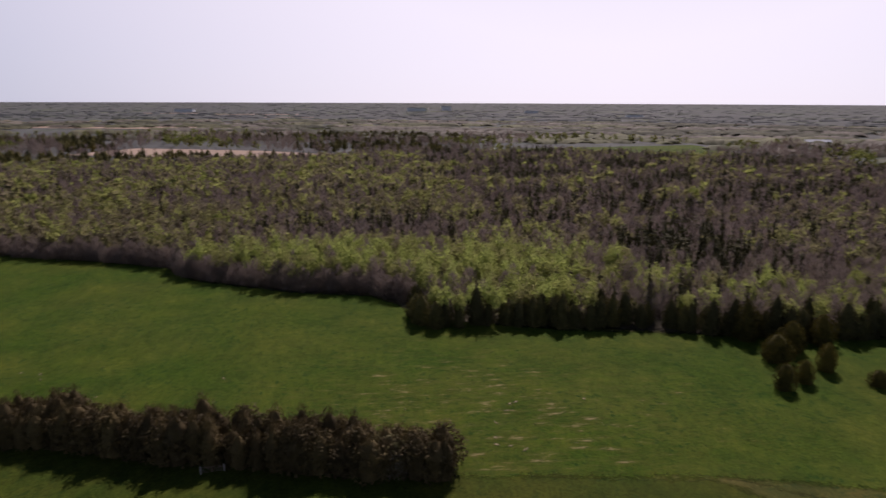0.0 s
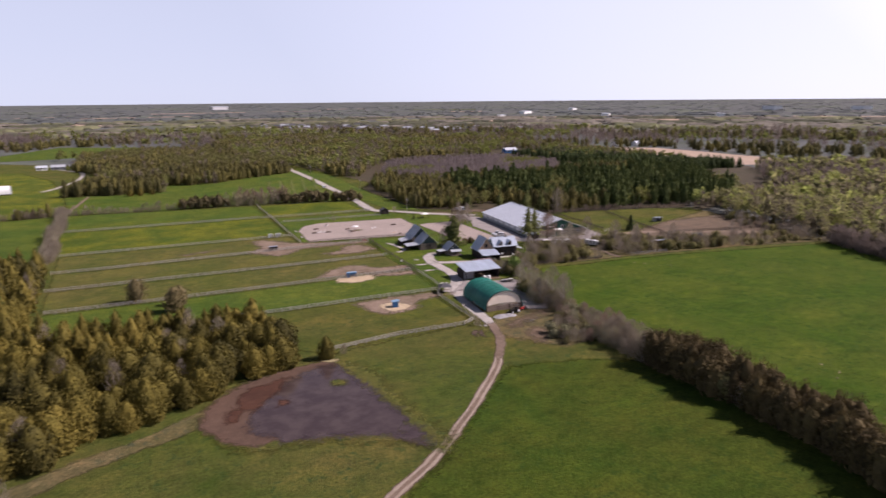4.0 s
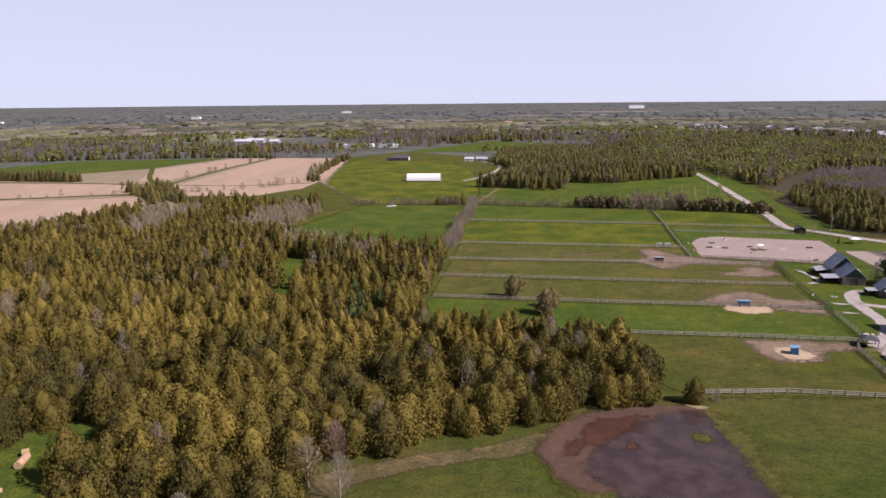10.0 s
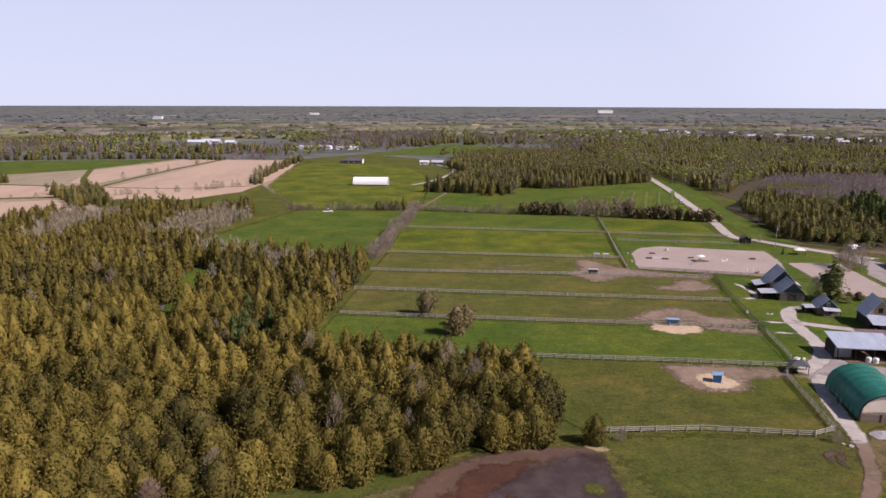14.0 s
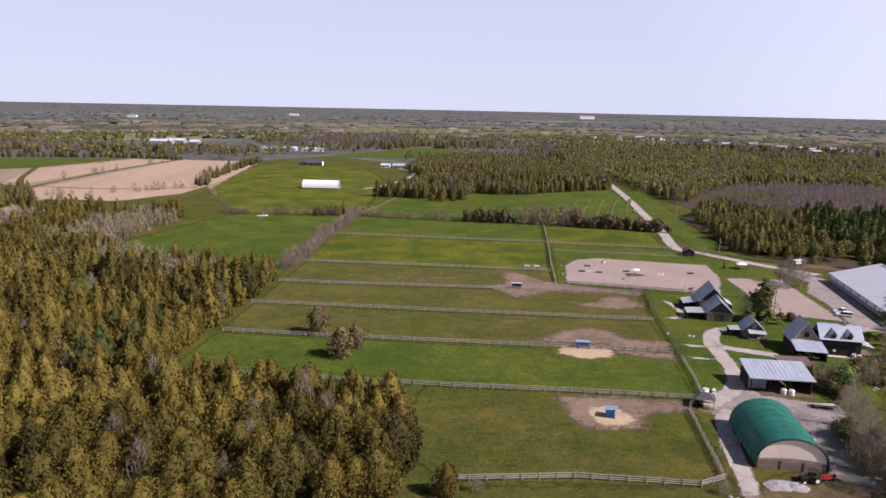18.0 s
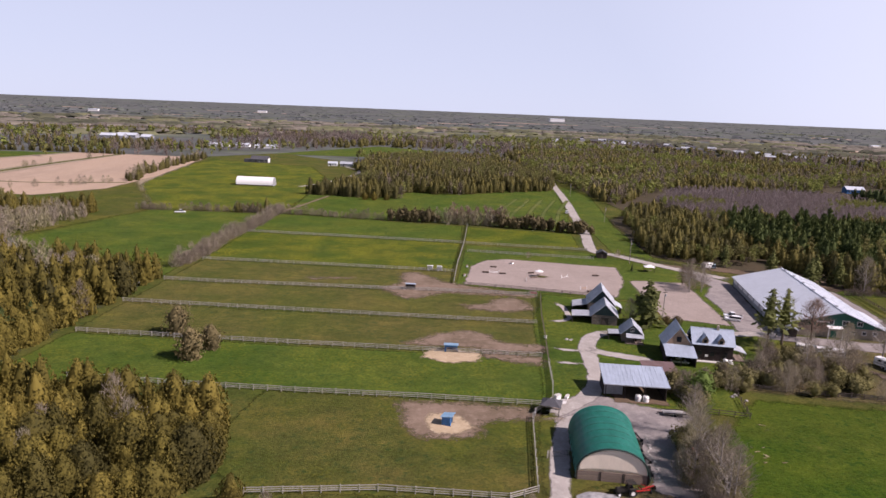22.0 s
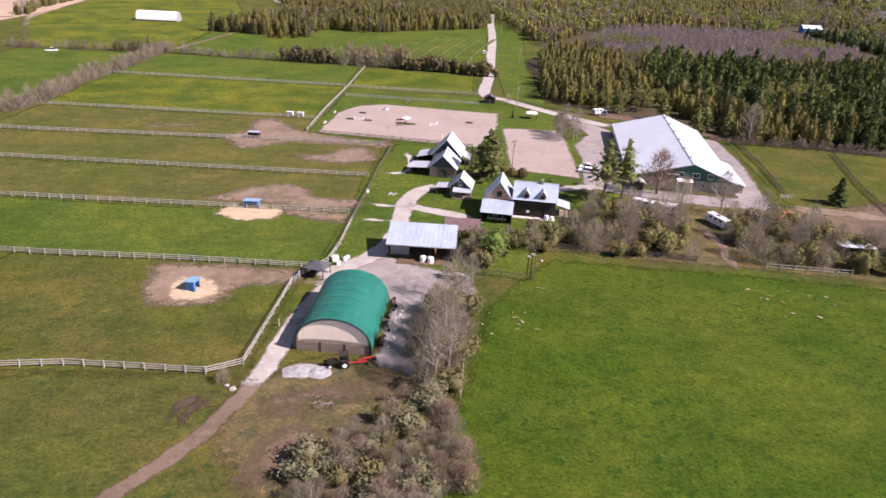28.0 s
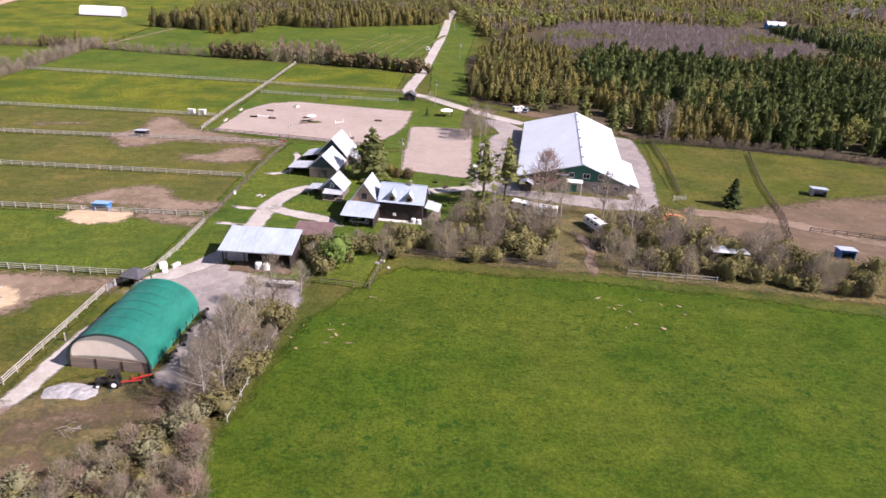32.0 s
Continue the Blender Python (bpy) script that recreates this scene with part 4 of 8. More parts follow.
# pond
patch("pond_margin", [(23, 132), (28, 142), (36, 149), (50, 152), (63, 152), (70, 140), (68, 120), (68, 100), (62, 92), (56, 102), (44, 110), (32, 112), (25, 120)], "grass_brown", "wet brownish grass round the pond", amp=1.4, step=2, soft=5.0)
patch("pond_mud", [(24.5, 130), (27, 138), (31, 143.5), (38, 148), (50, 151), (62, 151.5), (63, 146), (62, 130), (56, 116), (44, 114), (32, 116), (27, 121)], "pond_mud", "brown mud shore of a shallow pond", amp=1.0, step=2, soft=2.4)
patch("pond", [(32, 122), (33, 130), (38, 137), (44, 143.5), (52, 147.5), (61, 150), (63.5, 146), (63.5, 134), (64, 122), (64, 108), (62, 95), (58, 99), (54, 107), (46, 111), (37, 114)], "water", "shallow muddy pond reflecting the sky", amp=0.9, step=2, category="pond", soft=4.2)
# the wood's dark reflection, painted as patches over the muddy shallows
patch("mud_bank", [(33, 134), (34, 139), (39, 144), (47, 147), (52, 147.5), (49, 144), (45, 139), (41, 135), (37, 131)], "red_mud_reflection", "dark red-brown mud with painted tree reflections in shallow water", amp=1.2, step=1.5, soft=2.0)
patch("mud_bank", [(29, 128), (30, 135), (34, 138), (36, 133), (33, 127)], "red_mud_reflection", "dark red-brown mud with painted tree reflections in shallow water", amp=1.2, step=1.5, soft=2.4)
patch("mud_bank", [(40, 131), (43, 135), (46, 134), (44, 130)], "red_mud_reflection", "dark red-brown mud with painted tree reflections in shallow water", amp=0.9, step=1.5, soft=1.6)
patch("weed_island", [(55, 136), (57, 139), (60, 137), (59, 134), (56, 134)], "grass", "weeds in the shallow pond", amp=0.9, step=1.5, soft=2.6)
patch("sand_spit", [(57, 151.5), (61, 152.5), (64, 149), (61, 148)], "straw", "pale sand at the pond's corner", amp=0.5, step=1.5, soft=1.4)
# pale bare spots in the hay field
spot = np.random.default_rng(5)
for cx, cy, w, n in ((118, -14, 22, 16), (112, -36, 22, 14), (205, 179, 9, 16), (153, 168, 9, 12), (162, 184, 8, 12), (150, 70, 60, 12)):
    for _ in range(n):
        x, y = cx + spot.normal(0, w * 0.42), cy + spot.normal(0, w * 0.42)
        a, b, turn = spot.uniform(0.2, 0.45), spot.uniform(0.4, 1.3), spot.uniform(0, 2.2)
        if x < 107 or (y > 60 and x < 140) or (y > 183):
            continue
        pts = [(x + a * math.cos(q) * math.cos(turn) - b * math.sin(q) * math.sin(turn), y + a * math.cos(q) * math.sin(turn) + b * math.sin(q) * math.cos(turn)) for q in (0.3, 1.2, 2.2, 3.3, 4.2, 5.4)]
        patch("bare_spot", pts, "straw", "pale dead grass in the field", 0.7, 0.4, soft=1.0)

# ---------------- trees ----------------


def unit(v):
    return v / (np.linalg.norm(v, axis=1, keepdims=True) + 1e-9)


def cards(pos, nrm, w, h, rng):
    """A small leafy spray at each place: a bent quad that faces roughly along nrm."""
    n = len(pos)
    nrm = unit(nrm)
    t = rng.normal(size=(n, 3))
    t = unit(t - nrm * np.sum(t * nrm, axis=1, keepdims=True))
    s = np.cross(nrm, t)
    w, h = np.broadcast_to(w, n)[:, None], np.broadcast_to(h, n)[:, None]
    a, b = pos - t * h + s * w * 0.35, pos - s * w
    c, d = pos + t * h - s * w * 0.35, pos + s * w
    v = np.stack([a, b - nrm * w * 0.25, c, d - nrm * w * 0.25], axis=1).reshape(-1, 3)
    o = np.arange(n)[:, None] * 4
    f = np.concatenate([o + [0, 1, 2], o + [0, 2, 3]])
    return v, f


def sprays(pos, nrm, w, h, rng, lean=0.4):
    """Pointed sprays that stand up along the skin of a crown, one triangle each."""
    n = len(pos)
    nrm = unit(nrm)
    up = unit(np.array([0, 0, 1.0]) + nrm * lean + rng.normal(0, 0.28, (n, 3)))
    up = unit(up - 0.6 * nrm * np.sum(up * nrm, axis=1, keepdims=True))
    s = unit(np.cross(up, nrm + rng.normal(0, 0.3, (n, 3))))
    w, h = np.broadcast_to(w, n)[:, None], np.broadcast_to(h, n)[:, None]
    v = np.stack([pos - s * w - up * h * 0.45, pos + s * w - up * h * 0.45, pos + up * h], axis=1).reshape(-1, 3)
    return v, np.arange(3 * n).reshape(-1, 3)


def cone_core(profile, seg, rng, jitter=0.12):
    """Inner mass of the crown, so that no light shines straight through."""
    v, f = [], []
    for r, z in profile:
        for i in range(seg):
            a = 2 * np.pi * i / seg
            k = 1 + rng.uniform(-jitter, jitter)
            v.append((r * k * np.cos(a), r * k * np.sin(a), z))
    for k in range(len(profile) - 1):
        for i in range(seg):
            j = (i + 1) % seg
            o, p = k * seg, (k + 1) * seg
            f += [(o + i, o + j, p + j), (o + i, p + j, p + i)]
    return np.array(v), np.array(f)


def join(*parts):
    v, f, o = [], [], 0
    for a, b in parts:
        v.append(a)
        f.append(b + o)
        o += len(a)
    return np.concatenate(v), np.concatenate(f)


def t_cedar(rng, n, H=9.0, R=2.2, size=0.42, tip=1.5, seg=6):
    """Cedar leafy to the ground: widest low down, closing in a bulging cone to a pointed top."""
    def prof(u):
        v = np.clip((u - 0.24) / 0.76, 0, 1)
        return R * np.where(u < 0.24, 0.74 + 0.26 * u / 0.24, (1 - v ** tip) ** 0.92)
    core = cone_core([(float(prof(np.array(u))) * 0.7, H * u) for u in ((0.01, 0.3, 0.6, 0.84) if seg > 5 else (0.01, 0.35, 0.72))] + [(0.03, H * 0.98)], seg, rng)
    u = 1 - rng.uniform(0, 1, n) ** 0.62
    a = rng.uniform(0, 2 * np.pi, n)
    ph = rng.uniform(0, 6, 3)
    lob = 1 + 0.13 * np.sin(3 * a + 3 * u + ph[0]) + 0.10 * np.sin(5 * a - 13 * u + ph[1]) + 0.07 * np.sin(9 * a + 21 * u + ph[2])
    r = prof(u) * lob * rng.uniform(0.8, 1.12, n) + 0.05
    pos = np.stack([r * np.cos(a), r * np.sin(a), 0.1 + u * H + rng.normal(0, 0.12, n)], 1)
    nrm = np.stack([np.cos(a), np.sin(a), 0.75 + 0.6 * u], 1) + rng.normal(0, 0.3, (n, 3))
    s = size * rng.uniform(0.6, 1.35, n) * (1 - 0.35 * u)
    return join(core, sprays(pos, nrm, s * 0.62, s, rng, 0.75))


def t_spruce(rng, n, H=12.0, R=2.4, size=0.6, whorls=9, low=0.12):
    """Conifer with tiers of drooping boughs and gaps between them."""
    core = cone_core([(R * 0.25, H * low), (R * 0.3, H * 0.4), (0.05, H)], 5, rng)
    k = rng.integers(0, whorls, n)
    u = (k + 0.5 + rng.normal(0, 0.16, n)) / whorls
    z = H * (low + (1 - low) * u)
    a = rng.uniform(0, 2 * np.pi, n)
    reach = R * np.clip(1 - u, 0, 1) ** 0.8 * (0.75 + 0.35 * np.sin(a * 5 + k * 2.1)) + 0.15
    f = rng.uniform(0.15, 1.0, n) ** 0.6
    r = reach * f
    pos = np.stack([r * np.cos(a), r * np.sin(a), z - 0.25 * r], 1)
    nrm = np.stack([0.4 * np.cos(a), 0.4 * np.sin(a), np.ones(n)], 1) + rng.normal(0, 0.35, (n, 3))
    s = size * rng.uniform(0.6, 1.25, n) * (1.1 - 0.5 * u)
    return join(core, cards(pos, nrm, s * 0.8, s * 1.2, rng))


def t_pine(rng, n, H=12.0, R=3.2, size=0.6, low=0.1):
    """Plump pine: a rounded cone of bough ends that turn upwards, with dark hollows between them."""
    boughs = 34
    bu = np.sort(rng.uniform(low, 0.97, boughs))
    ba = rng.uniform(0, 2 * np.pi, boughs)
    br = R * (1 - np.clip((bu - 0.25) / 0.75, 0, 1) ** 1.6) * np.where(bu < 0.25, 0.8 + bu * 0.8, 1) * rng.uniform(0.75, 1.12, boughs) + 0.2
    k = rng.integers(0, boughs, n)
    f = rng.uniform(0.45, 1.0, n) ** 0.7
    a = ba[k] + rng.normal(0, 0.24, n)
    r = br[k] * f
    pos = np.stack([r * np.cos(a), r * np.sin(a), H * bu[k] + 0.35 * (f - 0.6) * br[k] + rng.normal(0, 0.22, n)], 1)
    nrm = np.stack([0.8 * np.cos(a), 0.8 * np.sin(a), np.full(n, 0.75)], 1) + rng.normal(0, 0.35, (n, 3))
    s = size * rng.uniform(0.6, 1.3, n) * (1.1 - 0.45 * bu[k])
    core = cone_core([(R * 0.5, H * low * 0.3), (R * 0.62, H * 0.32), (R * 0.4, H * 0.65), (0.05, H * 0.97)], 5, rng)
    return join(core, sprays(pos, nrm, s * 0.7, s, rng, 0.9))


def t_broad(rng, n, H=13.0, R=3.2, size=0.6, base=0.3, clumps=9, core=0.6):
    """Broad crown of separate leafy clumps on limbs."""
    c = rng.normal(0, 1, (clumps, 3))
    c /= np.linalg.norm(c, axis=1, keepdims=True)
    c *= rng.uniform(0.35, 0.85, (clumps, 1))
    mid, hz = H * (base + (1 - base) * 0.5), H * (1 - base) * 0.5
    cen = c * [R, R, hz] + [0, 0, mid]
    k = rng.integers(0, clumps, n)
    d = rng.normal(0, 1, (n, 3))
    d /= np.linalg.norm(d, axis=1, keepdims=True)
    rad = R * rng.uniform(0.32, 0.58, clumps)[k][:, None]
    pos = cen[k] + d * rad * rng.uniform(0.55, 1.05, (n, 1)) * [1, 1, 1.15]
    pos[:, 2] = np.maximum(pos[:, 2], H * base * 0.5)
    s = size * rng.uniform(0.55, 1.3, n)
    leaves = cards(pos, d + [0, 0, 0.35] + rng.normal(0, 0.5, (n, 3)), s * 0.8, s, rng)
    if not core:
        return leaves
    inner = cone_core([(R * 0.15, H * base), (R * core * 0.9, mid - hz * 0.35), (R * core, mid + hz * 0.2), (R * 0.15, H * 0.9)], 6, rng, 0.3)
    return join(inner, leaves)


def t_twigs(rng, n, H=6.0, R=2.2, size=0.9, thin=0.05, base=0.05, spread=0.75):
    """Leafless crown: thin upward twigs, seen as a haze of lines."""
    u = rng.uniform(base, 1, n)
    a = rng.uniform(0, 2 * np.pi, n)
    prof = R * np.sin(np.pi * np.clip(0.12 + 0.86 * u, 0, 1)) ** 0.7
    r = prof * np.sqrt(rng.uniform(0, 1, n))
    p = np.stack([r * np.cos(a), r * np.sin(a), u * H], 1)
    d = np.stack([np.cos(a) * spread * r / R, np.sin(a) * spread * r / R, np.ones(n)], 1) + rng.normal(0, 0.35, (n, 3))
    d /= np.linalg.norm(d, axis=1, keepdims=True)
    L = size * rng.uniform(0.5, 1.4, n)[:, None]
    s = np.cross(d, rng.normal(0, 1, (n, 3)))
    s /= np.linalg.norm(s, axis=1, keepdims=True)
    v = np.stack([p - d * L - s * thin, p - d * L + s * thin, p + d * L], 1).reshape(-1, 3)
    return v, np.arange(3 * n).reshape(-1, 3)


def t_limbs(rng, H, r0=0.16, limbs=7, reach=0.3, start=0.25):
    """Tapered trunk and limbs as triangles."""
    vs, fs, o = [], [], 0

    def stick(p, q, a, b, seg=5):
        nonlocal o
        p, q = np.array(p, float), np.array(q, float)
        d = (q - p) / np.linalg.norm(q - p)
        s = np.cross(d, [0.3, 0.9, 0.2])
        s /= np.linalg.norm(s)
        t = np.cross(d, s)
        for c, r in ((p, a), (q, b)):
            for i in range(seg):
                w = 2 * np.pi * i / seg
                vs.append(c + r * (np.cos(w) * s + np.sin(w) * t))
        for i in range(seg):
            j = (i + 1) % seg
            fs.extend([(o + i, o + j, o + seg + j), (o + i, o + seg + j, o + seg + i)])
        o += 2 * seg
    top = np.array([rng.normal(0, 0.03 * H), rng.normal(0, 0.03 * H), H])
    stick((0, 0, -0.2), top * 0.5, r0, r0 * 0.65)
    stick(top * 0.5, top * 0.97, r0 * 0.65, r0 * 0.12)
    for i in range(limbs):
        u = start + (0.85 - start) * (i + rng.uniform(0, 0.8)) / limbs
        p = top * u
        a = rng.uniform(0, 2 * np.pi)
        L = H * reach * (1.15 - u)
        q = p + np.array([np.cos(a) * L, np.sin(a) * L, L * rng.uniform(0.5, 1.1)])
        stick(p, q, r0 * 0.45 * (1.1 - u), r0 * 0.08, 4)
        for _ in range(2):
            m = p + (q - p) * rng.uniform(0.4, 0.8)
            b = a + rng.uniform(-1.1, 1.1)
            stick(m, m + np.array([np.cos(b), np.sin(b), 0.9]) * L * 0.45, r0 * 0.18 * (1.1 - u), r0 * 0.04, 3)
    return np.array(vs), np.array(fs)


def forest(name, spots, templates, mat, label, scale=(0.75, 1.2), tint=(0.2, 0.8), category="woods", seed=1, tones=None):
    """Many trees as one mesh of kind stuff: spots are x, y (and height factor)."""
    rng = np.random.default_rng(seed)
    spots = np.asarray(spots, float)
    n = len(spots)
    if n == 0:
        return None
    pick = rng.integers(0, len(templates), n)
    V, F, T, o = [], [], [], 0
    ang = rng.uniform(0, 2 * np.pi, n)
    sc = rng.uniform(*scale, n) * (spots[:, 2] if spots.shape[1] > 2 else 1)
    wd = sc * rng.uniform(0.88, 1.15, n)
    tn = rng.uniform(*tint, n) if tones is None else np.asarray(tones)
    zz = ground_z(spots[:, 0], spots[:, 1])
    for k, (tv, tf) in enumerate(templates):
        idx = np.where(pick == k)[0]
        if len(idx) == 0:
            continue
        c, s = np.cos(ang[idx])[:, None], np.sin(ang[idx])[:, None]
        w = wd[idx][:, None]
        x = (tv[:, 0] * c - tv[:, 1] * s) * w + spots[idx, 0][:, None]
        y = (tv[:, 0] * s + tv[:, 1] * c) * w + spots[idx, 1][:, None]
        z = tv[:, 2][None, :] * sc[idx][:, None] + zz[idx][:, None]
        V.append(np.stack([x, y, z], 2).reshape(-1, 3))
        F.append((tf[None] + (np.arange(len(idx)) * len(tv))[:, None, None]).reshape(-1, 3) + o)
        T.append(np.repeat(tn[idx], len(tv)))
        o += len(idx) * len(tv)
    me = mesh_arrays(name, np.concatenate(V), np.concatenate(F), mat, np.concatenate(T))
    return tagged(new(name, me), label, category, kind="stuff")


def scatter(poly, step, seed, holes=(), jitter=0.42, keep=1.0):
    rng = np.random.default_rng(seed)
    p = np.asarray(poly, float)
    gx, gy = np.meshgrid(np.arange(p[:, 0].min(), p[:, 0].max(), step), np.arange(p[:, 1].min(), p[:, 1].max(), step * 0.87))
    gx = gx + (np.arange(gy.shape[0]) % 2)[:, None] * step * 0.5
    x = (gx + rng.uniform(-jitter, jitter, gx.shape) * step).ravel()
    y = (gy + rng.uniform(-jitter, jitter, gx.shape) * step).ravel()
    ok = inside(poly, x, y) & (rng.uniform(0, 1, x.shape) < keep)
    for h in holes:
        ok &= ~inside(h, x, y)
    return np.stack([x[ok], y[ok]], 1)


def along(pts, step, width, seed, keep=1.0):
    rng = np.random.default_rng(seed)
    out = []
    for p in smooth_line(pts, step):
        for w in np.arange(-width / 2 + step * 0.3, width / 2 + 0.01, step):
            if rng.uniform() < keep:
                out.append((p.x + rng.uniform(-.4, .4) * step + w * 0.9, p.y + rng.uniform(-.5, .5) * step))
    return np.array(out)


def value(xy, scale, seed):
    return np.array([noise.noise(Vector((x * scale, y * scale, seed))) for x, y in xy])


def t_copse(rng):
    """A far stand of trees: a long low mass with a jagged top."""
    nx = 10
    rows = []
    for y, k in ((-16, 0.0), (-8, 0.8), (5, 1.0), (16, 0.0)):
        rows.append([(-26 + 52 * i / (nx - 1) + rng.uniform(-2, 2), y + rng.uniform(-2, 2), k * rng.uniform(5.6, 8.2) * (0.6 if i in (0, nx - 1) else 1)) for i in range(nx)])
    v = np.array([p for r in rows for p in r], float)
    f = []
    for j in range(3):
        for i in range(nx - 1):
            o = j * nx + i
            f += [(o, o + 1, o + nx + 1), (o, o + nx + 1, o + nx)]
    return v, np.array(f)


g = np.random.default_rng(11)
CEDAR = [t_cedar(g, 1900, H=h, R=r, size=0.37, tip=q) for h, r, q in ((9.2, 3.0, 2.6), (8.2, 3.3, 3.4), (10.0, 2.8, 2.2), (7.6, 3.2, 3.0), (8.6, 3.6, 3.6))]
CEDAR_MID = [t_cedar(g, 700, H=h, R=r, size=0.42, tip=q) for h, r, q in ((9.4, 2.7, 2.2), (8.4, 2.9, 2.6), (10.2, 2.5, 1.9), (8.0, 2.8, 2.4))]
CEDAR_FAR = [t_cedar(g, 230, H=h, R=r, size=0.68, tip=2.0, seg=5) for h, r in ((9.8, 2.4), (8.8, 2.6), (10.6, 2.2))]
CEDAR_VFAR = [t_cedar(g, 60, H=h, R=r, size=1.15, tip=2.2, seg=4) for h, r in ((9.5, 2.8), (8.6, 3.0), (10.2, 2.6))]
PINE = [t_pine(g, 360, H=h, R=r, size=0.75) for h, r in ((11, 3.4), (12.5, 3.2), (10, 3.6), (13, 3.0))]
BROAD = [join(t_broad(g, 360, H=h, R=r, size=0.36, base=0.24, clumps=17, core=0), t_twigs(g, 60, H=h * 0.98, R=r * 0.8, size=1.1, thin=0.06, base=0.2)) for h, r in ((13, 3.1), (14.5, 2.8), (11, 3.0))]
BROAD_FAR = [t_broad(g, 110, H=h, R=r * 0.92, size=0.64, clumps=14, base=0.2, core=0) for h, r in ((13, 3.2), (14, 3.0), (11.5, 3.4))]
BROAD_VFAR = [t_broad(g, 34, H=h, R=r * 0.92, size=1.25, clumps=11, base=0.15, core=0) for h, r in ((13, 3.4), (14, 3.2), (11.5, 3.6))]
TWIGS = [t_twigs(g, 210, H=h, R=r, size=0.8, thin=0.055) for h, r in ((5.0, 2.2), (6.0, 2.3), (4.0, 2.2))]
FINE_TWIGS = [join(t_twigs(g, 620, H=h, R=r, size=0.5, thin=0.022), t_twigs(g, 90, H=h, R=r * 0.8, size=0.9, thin=0.035)) for h, r in ((5.0, 2.2), (6.0, 2.3), (4.0, 2.2))]
TWIG_TREE = [join(t_twigs(g, 260, H=12, R=2.9, size=1.0, thin=0.075, base=0.12), t_limbs(g, 11.5, 0.09, 5)) for _ in range(3)]
TWIG_FAR = [t_twigs(g, 60, H=h, R=3.2, size=1.7, thin=0.24, base=0.1) for h in (11, 12.5, 10)]
SPRUCE_FAR = [t_spruce(g, 30, H=h, R=1.9, size=1.1, whorls=8, low=0.02) for h in (12, 14, 10)]
SHRUB = [t_broad(g, 420, H=h, R=r, size=0.2, base=0.02, clumps=14) for h, r in ((3.4, 2.0), (2.6, 1.8), (4.2, 2.2))]
HEDGE_FAR = [join(t_broad(g, 110, H=h, R=r, size=0.7, base=0.03, clumps=12), t_twigs(g, 60, H=h * 1.05, R=r, size=0.9, thin=0.09, base=0.3)) for h, r in ((8, 3.0), (7, 3.2), (8.8, 2.8))]
COPSE = [t_copse(g) for _ in range(8)]

# cedar wood west of the paddocks
WOOD_W = [(-16, 100), (-16, 126), (-5, 129), (6, 134), (17, 137), (30, 144), (38, 150), (53, 151), (57, 160), (57, 180), (40, 186), (8, 190), (-4, 204), (-1, 242), (3, 277), (4, 288), (-8, 294), (-40, 306), (-68, 326), (-78, 352), (-72, 405), (-76, 430), (-110, 420), (-176, 404), (-205, 345), (-262, 330), (-262, 96)]
CLEAR1 = [(-100, 126), (-77, 129), (-63, 142), (-55, 131), (-58, 121), (-49, 107), (-46, 84), (-120, 84)]
CLEAR2 = [(-51, 206), (-41, 210), (-43, 232), (-47, 280), (-63, 293), (-61, 270), (-53, 240)]
w_all = scatter(WOOD_W, 4.3, 3, (CLEAR1, CLEAR2), keep=0.93)
wx, wy = w_all[:, 0], w_all[:, 1]
deep = wx < -8 - 0.69 * wy
grey_band = ~deep & ((wy > 322) | ((wy > 281) & (wx > -40)) | ((wy > 300) & (wx > -75)))
edge_w = ~inside([(-20, 80), (-20, 131), (-8, 134), (4, 139), (15, 142), (28, 149), (36, 155), (52, 156), (53, 165), (-30, 175), (-300, 175), (-300, 80)], wx, wy) & (wx > -19) & (wy < 172)
inner = ~edge_w & ~grey_band & ~deep
gap = g.uniform(0, 1, len(w_all))
tone_w = np.clip(0.5 + 0.75 * value(w_all, 0.035, 12.0) + 0.3 * value(w_all, 0.12, 3.0) + g.normal(0, 0.17, len(w_all)), 0, 1)
pines_w = inner & (wy > 160) & (value(w_all, 0.028, 21.0) > 0.36) & (gap > 0.6)
for band, kinds, sd in ((wy < 172, CEDAR, 5), ((wy >= 172) & (wy < 235), CEDAR_MID, 9), (wy >= 235, CEDAR_FAR, 6)):
    pick_w = inner & band & (gap > 0.022) & ~pines_w
    forest("cedar_wood", w_all[pick_w], kinds, M["cedar"], "dense olive-green cedar wood", seed=sd, scale=(0.6, 1.22), tones=tone_w[pick_w])
forest("cedar_wood", w_all[deep], CEDAR_VFAR, M["cedar"], "dense olive-green cedar wood", seed=10, scale=(0.6, 1.2), tones=tone_w[deep])
forest("pine_clump", w_all[pines_w], PINE, M["pine"], "blue-green pines among cedars", seed=11, scale=(0.6, 0.95))
forest("bare_trees", w_all[inner & (gap <= 0.022)], TWIG_TREE, M["twig"], "pale leafless trees among cedars", seed=5, scale=(0.6, 0.95))
gb = w_all[grey_band]
gk = value(gb, 0.03, 8.0) + 0.1 * (gb[:, 1] < 330)
forest("cedar_wood", gb[gk < 0.06], CEDAR_FAR, M["cedar"], "olive-green cedars at the wood's far edge", seed=7, scale=(0.6, 1.1))
forest("bare_wood", gb[gk >= 0.06], TWIG_FAR, M["twig"], "grey leafless trees at the wood's far edge", seed=8, scale=(0.5, 0.8))
EDGE_SPOTS = w_all[edge_w & ~grey_band & ~deep]
